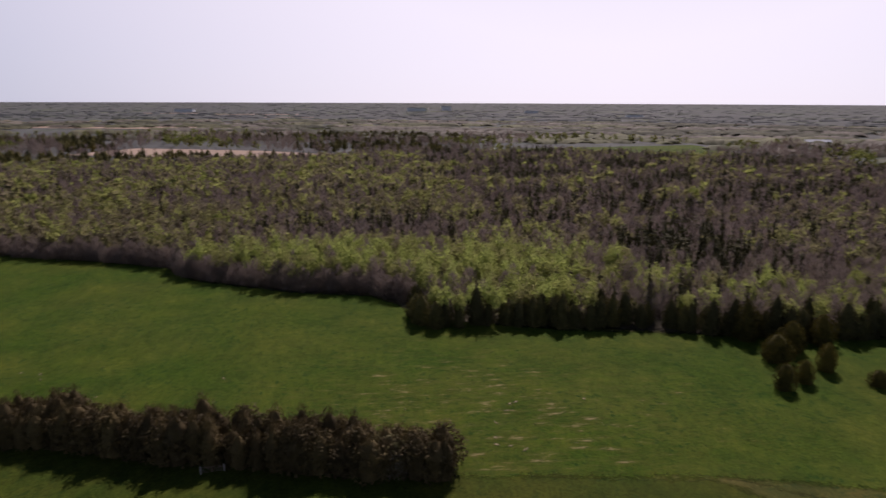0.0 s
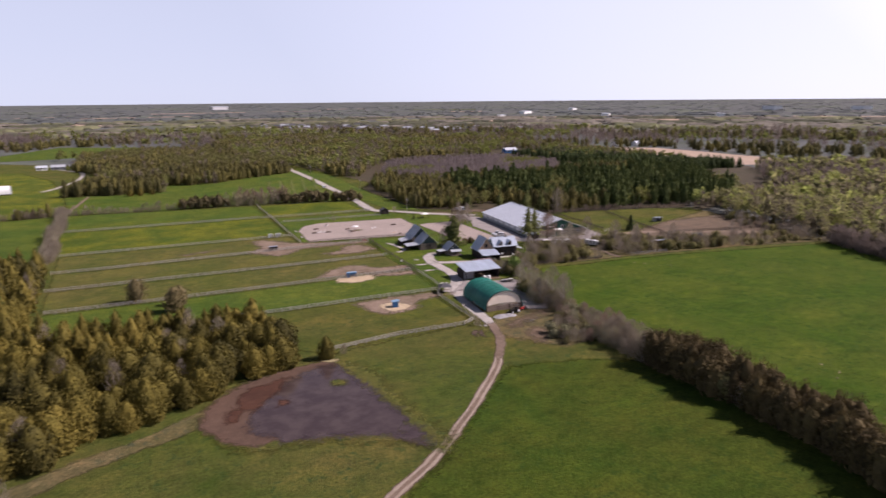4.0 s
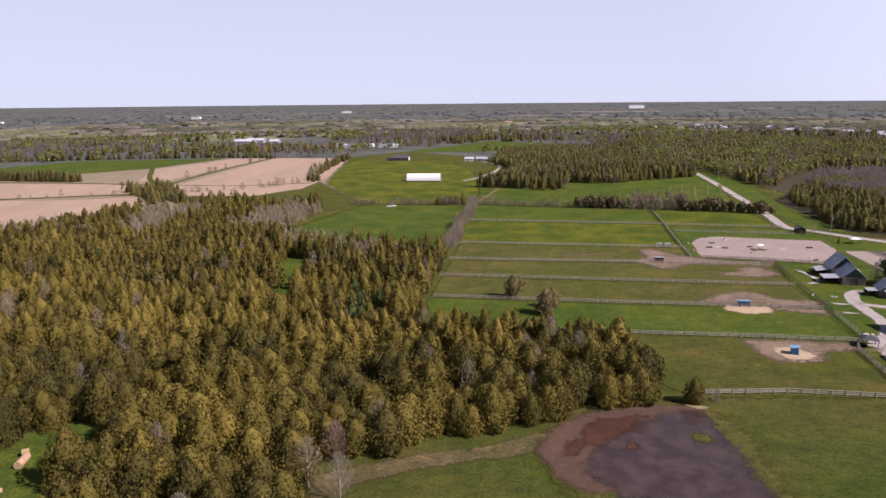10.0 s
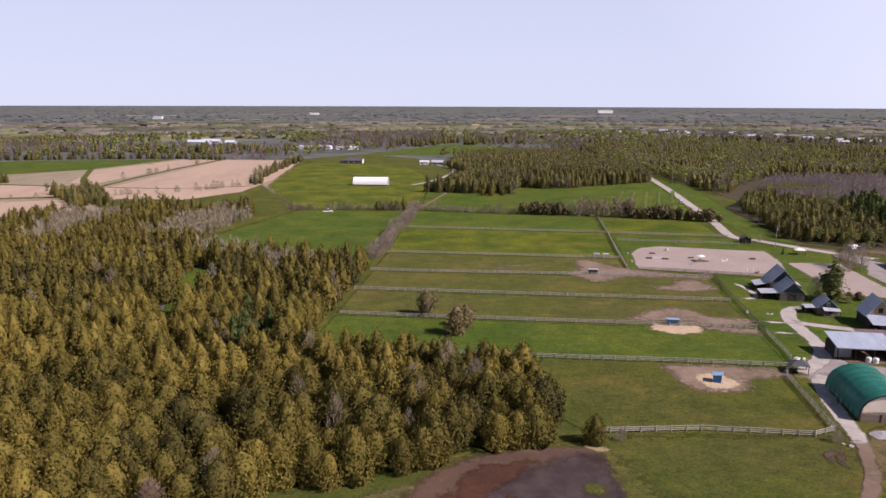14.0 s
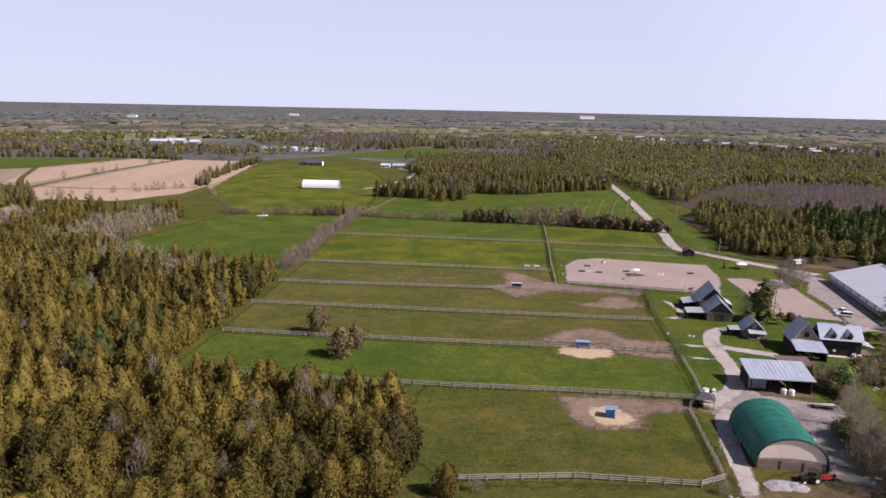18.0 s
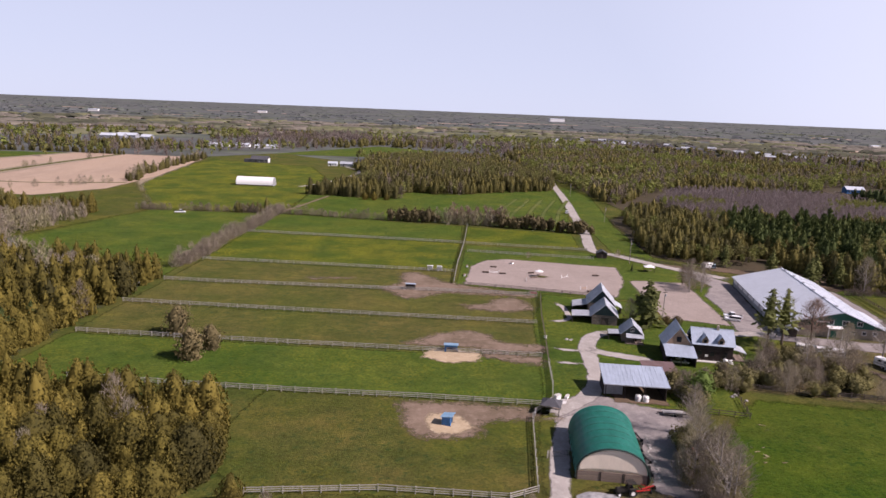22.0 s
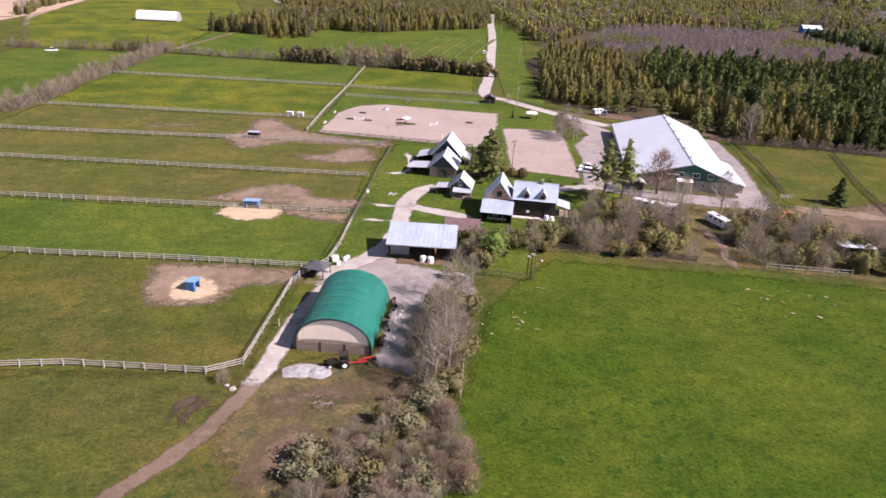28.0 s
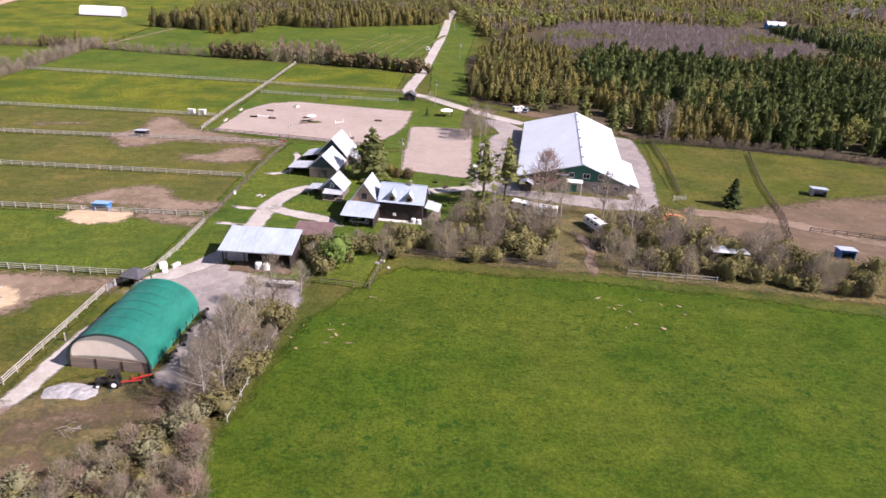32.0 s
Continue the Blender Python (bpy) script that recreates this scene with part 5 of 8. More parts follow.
# hedgerow between the two fields: cedars to the south, bare shrubs to the north
HEDGE = [(131, 124), (129, 109), (128, 90), (126, 75), (124, 60), (118, 42), (111, 18), (103, -12)]
# east wood
WOOD_E = [(303, 161), (272, 78), (250, 62), (230, 27), (221, -3), (207, -19), (183, -20), (182, -53), (175, -83), (167, -104), (160, -130), (158, -220), (300, -400), (640, -480), (790, -230), (735, 10), (640, 330), (566, 379), (420, 262), (334, 262)]
we = scatter(WOOD_E, 5.0, 12)
d = np.hypot(we[:, 0], we[:, 1])
we = we[(d < 330) | (g.uniform(0, 1, len(we)) < 0.72)]
d = np.hypot(we[:, 0], we[:, 1])
kindv = 0.75 * value(we, 0.018, 4.0) + 0.45 * value(we, 0.07, 9.0) + g.normal(0, 0.27, len(we))
bright = inside([(183, -20), (207, -19), (240, 0), (250, -40), (230, -75), (182, -60)], we[:, 0], we[:, 1]) | inside([(303, 161), (280, 100), (330, 90), (420, 130), (440, 250), (334, 262)], we[:, 0], we[:, 1])
kindv += bright * 0.5 - 0.34 * (we[:, 1] < -70)
leafy, dark_e = kindv > -0.02, kindv < -0.52
for ring, kinds, tw, sd in ((d < 275, BROAD, TWIG_TREE, 13), ((d >= 275) & (d < 420), BROAD_FAR, TWIG_FAR, 14), (d >= 420, BROAD_VFAR, TWIG_FAR, 16)):
    forest("spring_wood", we[ring & leafy], kinds, M["spring"], "wood of young yellow-green leaves", seed=sd, tint=(0.05, 0.95), scale=(0.7, 1.15))
    forest("bare_wood", we[ring & ~leafy & ~dark_e], tw, M["brown_twig"], "brown leafless wood", seed=sd + 20, scale=(0.7, 1.1), tint=(0.1, 0.9))
forest("dark_conifers", we[dark_e], SPRUCE_FAR, M["far_cedar"], "dark conifers among bare trees", seed=16, tint=(0, 0.4), scale=(0.8, 1.25))
forest("cedar_edge", along([(206, -16), (186, -17), (184, -40), (181, -56), (177, -80), (169, -102), (162, -130), (160, -200)], 3.4, 7, 17, 0.75), CEDAR_MID, M["far_cedar"], "dark cedars along the wood's edge", seed=18, scale=(0.6, 1.15), tint=(0, 0.6))
forest("scrub_edge", along([(300, 158), (271, 80), (252, 65), (232, 28), (223, 0), (210, -15)], 2.4, 7, 19), TWIGS, M["brown_twig"], "brown scrub along the wood's edge", seed=20, scale=(0.9, 1.7), tint=(0, 0.5))
# pines and cedars north-east of the riding hall
WOOD_P = [(252, 299), (262, 290), (300, 282), (366, 264), (430, 300), (470, 380), (450, 470), (400, 440), (330, 430), (290, 455), (262, 430), (246, 340)]
wp = scatter(WOOD_P, 5.0, 21)
wpk = value(wp, 0.03, 7.0) + g.normal(0, 0.12, len(wp))
west_p = (wp[:, 0] + 0.35 * (wp[:, 1] - 290) < 285 + g.normal(0, 8, len(wp))) | ((wp[:, 1] > 405) & (wpk > -0.1))
forest("spring_wood", wp[(wpk > 0.27) & ~west_p], BROAD_FAR, M["spring_dull"], "young leaves among the pines", seed=88, tint=(0, 0.6), scale=(0.55, 0.85))
forest("pine_wood", wp[(wpk <= 0.27) & ~west_p], PINE, M["pine"], "dark green pine plantation", seed=22, scale=(0.55, 1.2))
forest("cedar_wood", wp[west_p], CEDAR_FAR, M["far_cedar"], "brown-green cedars beside the pines", seed=89, scale=(0.65, 1.15), tint=(0, 1))
forest("bare_hedge", along([(250, 288), (275, 284), (300, 276), (330, 266), (366, 258)], 2.4, 4, 25), TWIGS, M["twig"], "grey scrub at the foot of the pines", seed=26, scale=(0.35, 0.7), tint=(0, .4))
WOOD_R = [(196, 352), (212, 336), (236, 330), (246, 340), (262, 430), (262, 470), (232, 480), (214, 440), (206, 400)]
wr = scatter(WOOD_R, 4.6, 23)
wr_k = value(wr, 0.04, 1.0) + g.normal(0, 0.14, len(wr))
forest("cedar_wood", wr[wr_k < 0.16], CEDAR_FAR, M["far_cedar"], "olive-green cedars beside the road", seed=24, scale=(0.55, 1.1), tint=(0, 1))
forest("spring_wood", wr[wr_k >= 0.16], BROAD_FAR, M["spring_dull"], "young leaves among cedars", seed=27, scale=(0.45, 0.75), tint=(0.2, 0.9))
PURPLE = [(262, 470), (270, 445), (300, 452), (330, 428), (380, 446), (420, 480), (450, 520), (440, 590), (390, 620), (310, 600), (270, 540)]
pu = scatter(PURPLE, 3.8, 28)
pu_k = value(pu, 0.02, 5.0) + g.normal(0, 0.12, len(pu))
forest("bare_wood", pu[pu_k < 0.2], TWIG_FAR, M["purple_twig"], "purple-grey stand of bare saplings", seed=29, scale=(0.4, 0.66), tint=(0, 1))
forest("spring_wood", pu[pu_k > 0.26], BROAD_FAR, M["spring_dull"], "young trees among bare saplings", seed=30, scale=(0.35, 0.6), tint=(0, 0.7))
# woods to the north
WOOD_N1 = [(21, 524), (60, 512), (87, 510), (92, 548), (124, 541), (142, 556), (202, 586), (214, 620), (218, 700), (190, 920), (60, 860), (40, 720), (56, 650), (50, 600)]
wn1 = scatter(WOOD_N1, 4.8, 31)
k1 = value(wn1, 0.016, 2.0) + 0.6 * value(wn1, 0.06, 4.0) + g.normal(0, 0.12, len(wn1))
k1 += 0.4 * inside([(150, 600), (214, 625), (216, 720), (120, 740), (120, 640)], wn1[:, 0], wn1[:, 1]) - 0.35 * (wn1[:, 1] < 0.5 * wn1[:, 0] + 505)
n1_near = wn1[:, 1] < 700
forest("cedar_wood", wn1[(k1 < 0.02) & n1_near], CEDAR_FAR, M["far_cedar"], "olive-green cedar wood", seed=32, scale=(0.55, 1.2), tint=(0, 1))
forest("cedar_wood", wn1[(k1 < 0.02) & ~n1_near], CEDAR_VFAR, M["far_cedar"], "olive-green cedar wood", seed=35, scale=(0.55, 1.2), tint=(0, 1))
forest("spring_wood", wn1[k1 >= 0.1], BROAD_FAR, M["spring_dull"], "wood of young leaves", seed=33, tint=(0.2, 1), scale=(0.6, 0.95))
forest("bare_wood", wn1[(k1 >= 0.02) & (k1 < 0.1)], TWIG_FAR, M["twig"], "grey leafless trees among cedars", seed=34, scale=(0.6, 0.95), tint=(0, 0.5))
WOOD_N2 = [(232, 500), (262, 560), (310, 612), (392, 632), (470, 620), (478, 600), (470, 560), (560, 440), (590, 700), (700, 900), (400, 1150), (226, 1000), (222, 640)]
HOUSE_GLADE = [(440, 600), (520, 610), (560, 700), (500, 690), (462, 652)]
wn2 = scatter(WOOD_N2, 6.0, 41, (HOUSE_GLADE,))
k2 = value(wn2, 0.012, 6.0) + 0.6 * value(wn2, 0.04, 1.0) + g.normal(0, 0.13, len(wn2))
forest("cedar_wood", wn2[k2 < -0.1], CEDAR_VFAR, M["far_cedar"], "brown-green cedar wood", seed=42, scale=(0.5, 1.2), tint=(0, 1))
forest("bare_wood", wn2[(k2 >= -0.1) & (k2 < 0.06)], TWIG_FAR, M["twig"], "grey leafless wood", seed=43, tint=(0, 0.5), scale=(0.6, 1))
forest("spring_wood", wn2[k2 >= 0.06], BROAD_VFAR, M["spring_dull"], "wood of young leaves", seed=44, tint=(0.2, 1.0), scale=(0.55, 0.95))
WOOD_N3 = [(462, 604), (480, 400), (560, 385), (555, 420), (520, 560), (540, 610)]
forest("pine_wood", scatter(WOOD_N3, 6.0, 45, (HOUSE_GLADE,)), CEDAR_VFAR, M["pine"], "dark green pine block", seed=46, scale=(0.8, 1.1))
hl = along([(84, 424), (120, 417), (150, 410), (163, 406)], 3.2, 9, 51)
hk = value(hl, 0.05, 3.0) + g.normal(0, 0.1, len(hl))
forest("cedar_hedge", hl[hk < 0.1], HEDGE_FAR, M["brown_leaf"], "brown-green hedge trees behind the paddocks", scale=(0.65, 1.1), seed=52, tint=(0, 1))
forest("bare_hedge", hl[hk >= 0.1], TWIG_FAR, M["twig"], "bare trees in the hedge behind the paddocks", scale=(0.5, 0.75), seed=61)
forest("cedar_hedge", along([(170, 402), (180, 399)], 3.0, 7, 50), HEDGE_FAR, M["brown_leaf"], "brown-green hedge trees beside the road", scale=(0.6, 0.95), seed=53)
forest("red_saplings", along([(112, 422), (142, 414)], 3.2, 10, 57, 0.6), TWIG_FAR, M["red_twig"], "reddish budding trees in the hedge", scale=(0.65, 0.95), seed=58)
forest("bare_hedge", along([(5, 306), (9, 330), (10, 356), (14, 385), (17, 420), (18, 445)], 2.2, 5, 53), TWIGS, M["twig"], "grey leafless hedge between fields", scale=(0.6, 1.25), seed=54, tint=(0.1, .7))
forest("bare_hedge", along([(-60, 438), (-30, 438), (20, 436), (78, 424)], 2.6, 4, 55, 0.8), TWIGS, M["twig"], "grey leafless hedge between fields", scale=(0.5, 1.0), seed=56)
forest("cedar_clump", along([(-4, 438), (2, 440), (8, 439)], 3, 4, 59), CEDAR_FAR, M["far_cedar"], "small cedars in the hedge", scale=(0.4, 0.8), seed=60)
# trees on the stubble fields' edges
forest("field_trees", along([(-112, 566), (-122, 640), (-122, 790)], 5, 7, 64, 0.6), CEDAR_FAR, M["far_cedar"], "cedars along the stubble field", scale=(0.4, 0.95), seed=65)
forest("field_trees", along([(-112, 566), (-122, 640), (-122, 790)], 4, 8, 62, 0.6), TWIG_FAR, M["twig"], "bare trees along the stubble field", scale=(0.4, 0.8), seed=63)
forest("field_trees", along([(-116, 560), (-150, 520), (-210, 492)], 4, 5, 66, 0.7), TWIGS, M["twig"], "bare scrub along the stubble field", scale=(0.6, 1.3), seed=67)
forest("field_trees", along([(-386, 583), (-350, 578), (-314, 572)], 4, 14, 68), CEDAR_FAR, M["far_cedar"], "dark clump of trees between fields", scale=(0.7, 1.1), seed=69, tint=(0, .4))
ft = scatter([(-218, 478), (-240, 505), (-208, 520), (-170, 450), (-150, 425), (-120, 428), (-110, 440), (-160, 455), (-185, 440)], 5.5, 70)
forest("field_trees", ft[::2], CEDAR_FAR + BROAD_FAR, M["spring_dull"], "budding trees between stubble fields", scale=(0.4, 0.85), seed=71, tint=(0, 0.7))
forest("field_trees", ft[1::2], CEDAR_FAR, M["far_cedar"], "brown-green trees between stubble fields", scale=(0.5, 1.05), seed=80, tint=(0, 1))
forest("field_trees", along([(-210, 800), (-290, 812), (-420, 790), (-540, 760)], 6, 10, 72), CEDAR_FAR, M["far_cedar"], "dark line of trees behind the fields", scale=(0.5, 0.9), seed=73, tint=(0, .5))
forest("field_trees", along([(-235, 560), (-222, 660), (-215, 800)], 6, 3, 74, 0.4), TWIGS, M["twig"], "bare shrubs on a field edge", scale=(0.6, 1.1), seed=75)
forest("field_trees", along([(-425, 467), (-320, 466), (-215, 488)], 7, 3, 76, 0.5), TWIGS, M["twig"], "bare shrubs between stubble fields", scale=(0.5, 1.1), seed=77)
forest("field_trees", along([(-232, 546), (-205, 495), (-185, 440)], 6, 5, 78, 0.6), CEDAR_FAR, M["far_cedar"], "dark trees between stubble fields", scale=(0.4, 0.85), seed=79)


def far_woods():
    """Woods beyond the farm: single trees in the near belt, long stands of trees further out."""
    rng = np.random.default_rng(77)
    zones = ([(-120, 800), (-214, 800), (-292, 676), (-410, 562), (-410, 440), (-203, 340), (-116, 560)], [(-72, 875), (49, 1120), (195, 1005), (180, 925), (20, 875)], [(588, 697), (695, 602), (665, 345), (554, 408), (515, 560)], [(738, 18), (847, 345), (965, 290), (900, 110), (800, -26)], [(795, -210), (905, -175), (965, -505), (778, -475), (715, -380)], [(-530, 595), (-392, 585), (-290, 680), (-255, 805), (-420, 790)], [(-120, 560), (18, 438), (22, 640), (30, 780), (-60, 820), (-120, 800)], [(-200, 960), (-370, 1040), (-370, 1120), (-250, 1120), (-60, 1010), (-90, 960)], [(470, 1600), (640, 1440), (720, 1220), (650, 1190), (540, 1370), (430, 1530)], HOUSE_GLADE, WOOD_E, WOOD_N2, WOOD_N1, WOOD_N3, PURPLE, WOOD_P, WOOD_R)

    def spread(n, r0, r1, power):
        a = rng.uniform(-1.2, 2.7, n)
        r = r0 + (r1 - r0) * rng.uniform(0, 1, n) ** power
        x, y = 100 + r * np.cos(a), 250 + r * np.sin(a)
        ok = np.ones(n, bool)
        for zone in zones:
            ok &= ~inside(zone, x, y)
        p = np.stack([x, y], 1)[ok]
        # woods lie in long belts across the view
        ang, rad = a[ok], r[ok]
        band = np.stack([ang * 420, rad], 1)
        return p, rad, value(band, 0.0055, 3.0) + 0.45 * value(p, 0.006, 5.0), value(band, 0.011, 9.0)
    p, r, k, q = spread(8200, 600, 1180, 0.8)
    for sel, kinds, mat, lab in ((k < -0.12, CEDAR_VFAR, "far_cedar", "brown-green woods beyond the fields"), ((k >= -0.12) & (k < 0.1), TWIG_FAR, "brown_twig", "grey-brown leafless woods beyond the fields"), ((k >= 0.1) & (k < 0.34), BROAD_VFAR, "spring_dull", "woods in young leaf beyond the fields")):
        forest("far_woods", p[sel], kinds, M[mat], lab, seed=61, tint=(0, 1), scale=(0.9, 1.35))
    # the outermost belt wears the colours with painted haze
    for n, r0, r1, power, mats, lab in ((5200, 1050, 1900, 0.9, ("far_dark", "far_grey", "far_green"), "far away"), (6000, 1900, 4300, 1.0, ("hazed_dark", "hazed_grey", "hazed_green"), "near the horizon")):
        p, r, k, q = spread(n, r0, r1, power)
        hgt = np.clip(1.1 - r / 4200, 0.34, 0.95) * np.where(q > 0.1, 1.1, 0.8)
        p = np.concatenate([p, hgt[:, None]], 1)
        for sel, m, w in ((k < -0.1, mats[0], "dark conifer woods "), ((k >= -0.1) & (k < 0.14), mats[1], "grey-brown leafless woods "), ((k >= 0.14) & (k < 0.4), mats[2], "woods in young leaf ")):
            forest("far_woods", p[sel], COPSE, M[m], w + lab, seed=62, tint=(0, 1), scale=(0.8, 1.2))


far_woods()


# single trees
def tree_kind(name, crown, trunk_h, trunk_r, leaf, bark, label, category="tree", limbs=6, reach=0.3):
    """A tree as crown and trunk meshes, to be copied."""
    rng = np.random.default_rng(len(name) * 7 + int(trunk_h * 10))
    cm = mesh_arrays("crown", *crown, M[leaf], np.full(len(crown[0]), 0.5))
    tv, tf = t_limbs(rng, trunk_h, trunk_r, limbs, reach)
    tm = mesh_arrays("trunk", tv, tf, M[bark])
    return name, cm, tm, label, category


def plant(kind, x, y, s=1.0, w=1.0, rz=0.0, group="", label=""):
    name, cm, tm, lab, cat = kind
    t = thing(name, pose(x, y, 0, 0, 0, rz) @ Matrix.Diagonal((s * w, s * w, s, 1)), label or lab, cat, group)
    for nm, me in (("trunk", tm), ("crown", cm)):
        o = new(nm, me)
        o.parent = t
    return t


K_CEDAR = [tree_kind("cedar_tree", c, 8.0, 0.16, "cedar", "bark", "plump olive-green cedar leafy to the ground") for c in CEDAR]
HEDGE_CROWN = [join(t_broad(g, 560, H=h, R=r, size=0.25, base=0.02, clumps=18), t_cedar(g, 150, H=h * 0.94, R=r * 0.95, size=0.5, tip=2.2), t_twigs(g, 150, H=h * 1.06, R=r * 1.1, size=0.7, thin=0.05, base=0.3)) for h, r in ((8.8, 2.9), (8.0, 3.1), (9.6, 2.7), (7.2, 2.9), (8.4, 3.2))]
BROWN_CROWN = [join(t_broad(g, 700, H=h, R=r, size=0.3, base=0.04, clumps=22), t_cedar(g, 250, H=h * 0.95, R=r * 0.9, size=0.5, tip=2.4)) for h, r in ((9.0, 3.6), (8.6, 3.5))]
K_HEDGE = [tree_kind("hedge_cedar", c, 8.0, 0.16, "hedge", "bark", "dense dark brownish hedge cedar") for c in HEDGE_CROWN]
K_BROWN = [tree_kind("brown_tree", c, 8.0, 0.16, "brown_leaf", "bark", "bushy brown-green tree standing by a paddock fence") for c in BROWN_CROWN]
K_SHRUB = [tree_kind("bare_shrub", c, 4.0, 0.07, "twig", "bark_pale", "grey leafless shrub with fine twigs", "shrub") for c in FINE_TWIGS]
K_RED = [tree_kind("red_shrub", c, 4.0, 0.07, "red_twig", "bark_pale", "reddish budding shrub with bare twigs", "shrub") for c in FINE_TWIGS[:1]]
K_GREEN = [tree_kind("leafy_tree", t_broad(g, 700, H=6.5, R=2.7, size=0.27, base=0.06, clumps=18), 5.6, 0.12, "leaf_green", "bark", "fresh green leafy tree")]
K_OLIVE = [tree_kind("olive_shrub", c, 3.0, 0.06, "olive_leaf", "bark", "rounded grey-green budding shrub", "shrub") for c in SHRUB]
K_LEAFY = [tree_kind("leafing_shrub", c, 3.0, 0.06, "scrub_leaf", "bark", "shrub with sparse muted green leaves", "shrub") for c in SHRUB]
BARE = [t_twigs(g, 900, H=h, R=r, size=0.6, thin=0.028, base=0.2, spread=1.2) for h, r in ((11, 3.4), (9, 2.8))]
K_BARE = [tree_kind("bare_tree", c, h, 0.2, "twig", "bark_pale", "pale leafless tree with a spreading crown", limbs=18, reach=0.42) for c, h in zip(BARE, (10.5, 8.6))]
K_BUD = [tree_kind("budding_tree", t_twigs(g, 620, H=9, R=2.9, size=0.8, thin=0.04, base=0.3, spread=1.2), 8.6, 0.2, "red_twig", "bark", "tree with reddish-brown buds", limbs=16, reach=0.4)]
BIGPINE = join(t_spruce(g, 520, H=14, R=4.6, size=0.62, whorls=8, low=0.1), t_broad(g, 220, H=12, R=3.2, size=0.6, base=0.2, clumps=12))
THINPINE = join(t_spruce(g, 150, H=13, R=3.4, size=0.5, whorls=6, low=0.38), t_twigs(g, 90, H=12.5, R=2.2, size=0.9, thin=0.05, base=0.3))
K_PINE = [tree_kind("white_pine", BIGPINE, 13.4, 0.28, "pine_light", "bark", "tall dark green pine with tiered boughs"), tree_kind("white_pine", THINPINE, 12.8, 0.22, "pine_light", "bark", "thin pine with open tiers of boughs")]
K_SPRUCE = [tree_kind("spruce_tree", t_spruce(g, 800, H=9, R=2.1, size=0.42, whorls=12, low=0.03), 8.5, 0.16, "pine", "bark", "small dark spruce with dense boughs")]
sg = np.random.default_rng(41)
for x, y in EDGE_SPOTS:
    plant(K_CEDAR[sg.integers(0, 5)], x, y, sg.uniform(0.72, 1.12), sg.uniform(0.9, 1.1), sg.uniform(0, 360), "cedars along the wood's edge")
for i, (x, y) in enumerate(along(HEDGE, 2.4, 8.0, 8)):
    if abs(y - 27) < 1.6:
        continue
    r = sg.uniform()
    if y > 108 or r < 0.12:
        plant(K_SHRUB[sg.integers(0, 3)], x, y, sg.uniform(0.9, 1.35), sg.uniform(1.0, 1.2), sg.uniform(0, 360), "hedgerow between the fields")
    elif r < 0.15:
        plant(K_LEAFY[sg.integers(0, 3)], x, y, sg.uniform(1.3, 1.9), 1.0, sg.uniform(0, 360), "hedgerow between the fields")
    else:
        plant(K_HEDGE[sg.integers(0, 5)], x, y, sg.uniform(0.72, 1.1), sg.uniform(0.95, 1.3), sg.uniform(0, 360), "hedgerow between the fields")
# lone trees
for x, y, s, w in ((28, 231.5, 0.95, 1.0), (36.5, 214, 1.0, 1.0), (39.5, 221, 0.8, 1.0)):
    plant(K_BROWN[sg.integers(0, 2)], x, y, s, w, sg.uniform(0, 360), "lone trees")
for x, y, s, w in ((61, 152, 0.6, 1.2), (138, -112, 0.8, .9), (129, -95, 0.75, .85), (132, -102, 0.7, .9), (152, -112, 0.9, 1.2), (155, -123, 0.95, 1.1), (146, -104, 0.95, 1.2), (162, -105, 1.15, 1.1), (128, -118, 0.5, 1.3), (-84, 127, 0.75, 1.3), (-76, 131, 0.6, 1.2), (62, 505, 0.6, 1), (68, 503, 0.6, 1), (76, 506, 0.55, 1), (168, 404, 0.6, 1), (80, 430, 0.5, 1)):
    plant(K_CEDAR[sg.integers(0, 5)], x, y, s, w, sg.uniform(0, 360), "lone trees", "single dark cedar standing in grass")
plant(K_PINE[0], 159.0, 247, 1.0, 1.4, 20)
plant(K_PINE[1], 186, 229, 1.3, 1.3, 60)
plant(K_PINE[1], 192, 232, 1.25, 1.3, 150)
for x, y, s in ((236, 318, 0.75), (246, 305, 0.85), (252, 300, 0.8), (241, 300, 0.8), (222, 330, 0.7)):
    plant(K_PINE[0], x, y, s, 1.0, sg.uniform(0, 360), "pines behind the riding hall")
plant(K_SPRUCE[0], 250.5, 230.2, 0.85, 1.6, 0, label="small dark spruce in the east paddock")
plant(K_SPRUCE[0], 178, 317, 0.35, 1.0, 0, label="small clipped conifer by the sand rings")
for x, y, s in ((154.5, 248, 0.9), (257, 291, 1.25), (188, 286, 0.9), (190, 290, 1.0), (192, 294, 1.0), (193, 287, 0.85), (195, 291, 0.95), (138.5, 165, 1.1), (139.5, 158, 1.1), (141, 171, 1.1), (138, 151, 1.0), (143, 177, 1.0), (136.5, 160, 0.9), (141.5, 163, 1.0), (140, 153, 1.0), (146.5, 184, 0.7), (215, 206, 1.1), (222, 200, 1.0), (186, 210, 1.0), (204, 222, 1.1), (214, 222, 1.05), (196, 214, 1.0), (228, 206, 1.0), (240, 196, 0.9), (296, 202, 0.8), (-4, 134, 0.8), (-14, 118, 0.85), (-8, 114, 0.8), (28, 158, 0.9), (275, 192, 0.75), (40, 170, 0.9), (-30, 104, 0.7)):
    plant(K_BARE[sg.integers(0, 2)], x + sg.uniform(-.5, .5), y, s, 1.0, sg.uniform(0, 360), "bare trees about the farm")
plant(K_BUD[0], 203, 236, 1.35, 1.35, 0, label="broad tree with reddish buds before the riding hall")
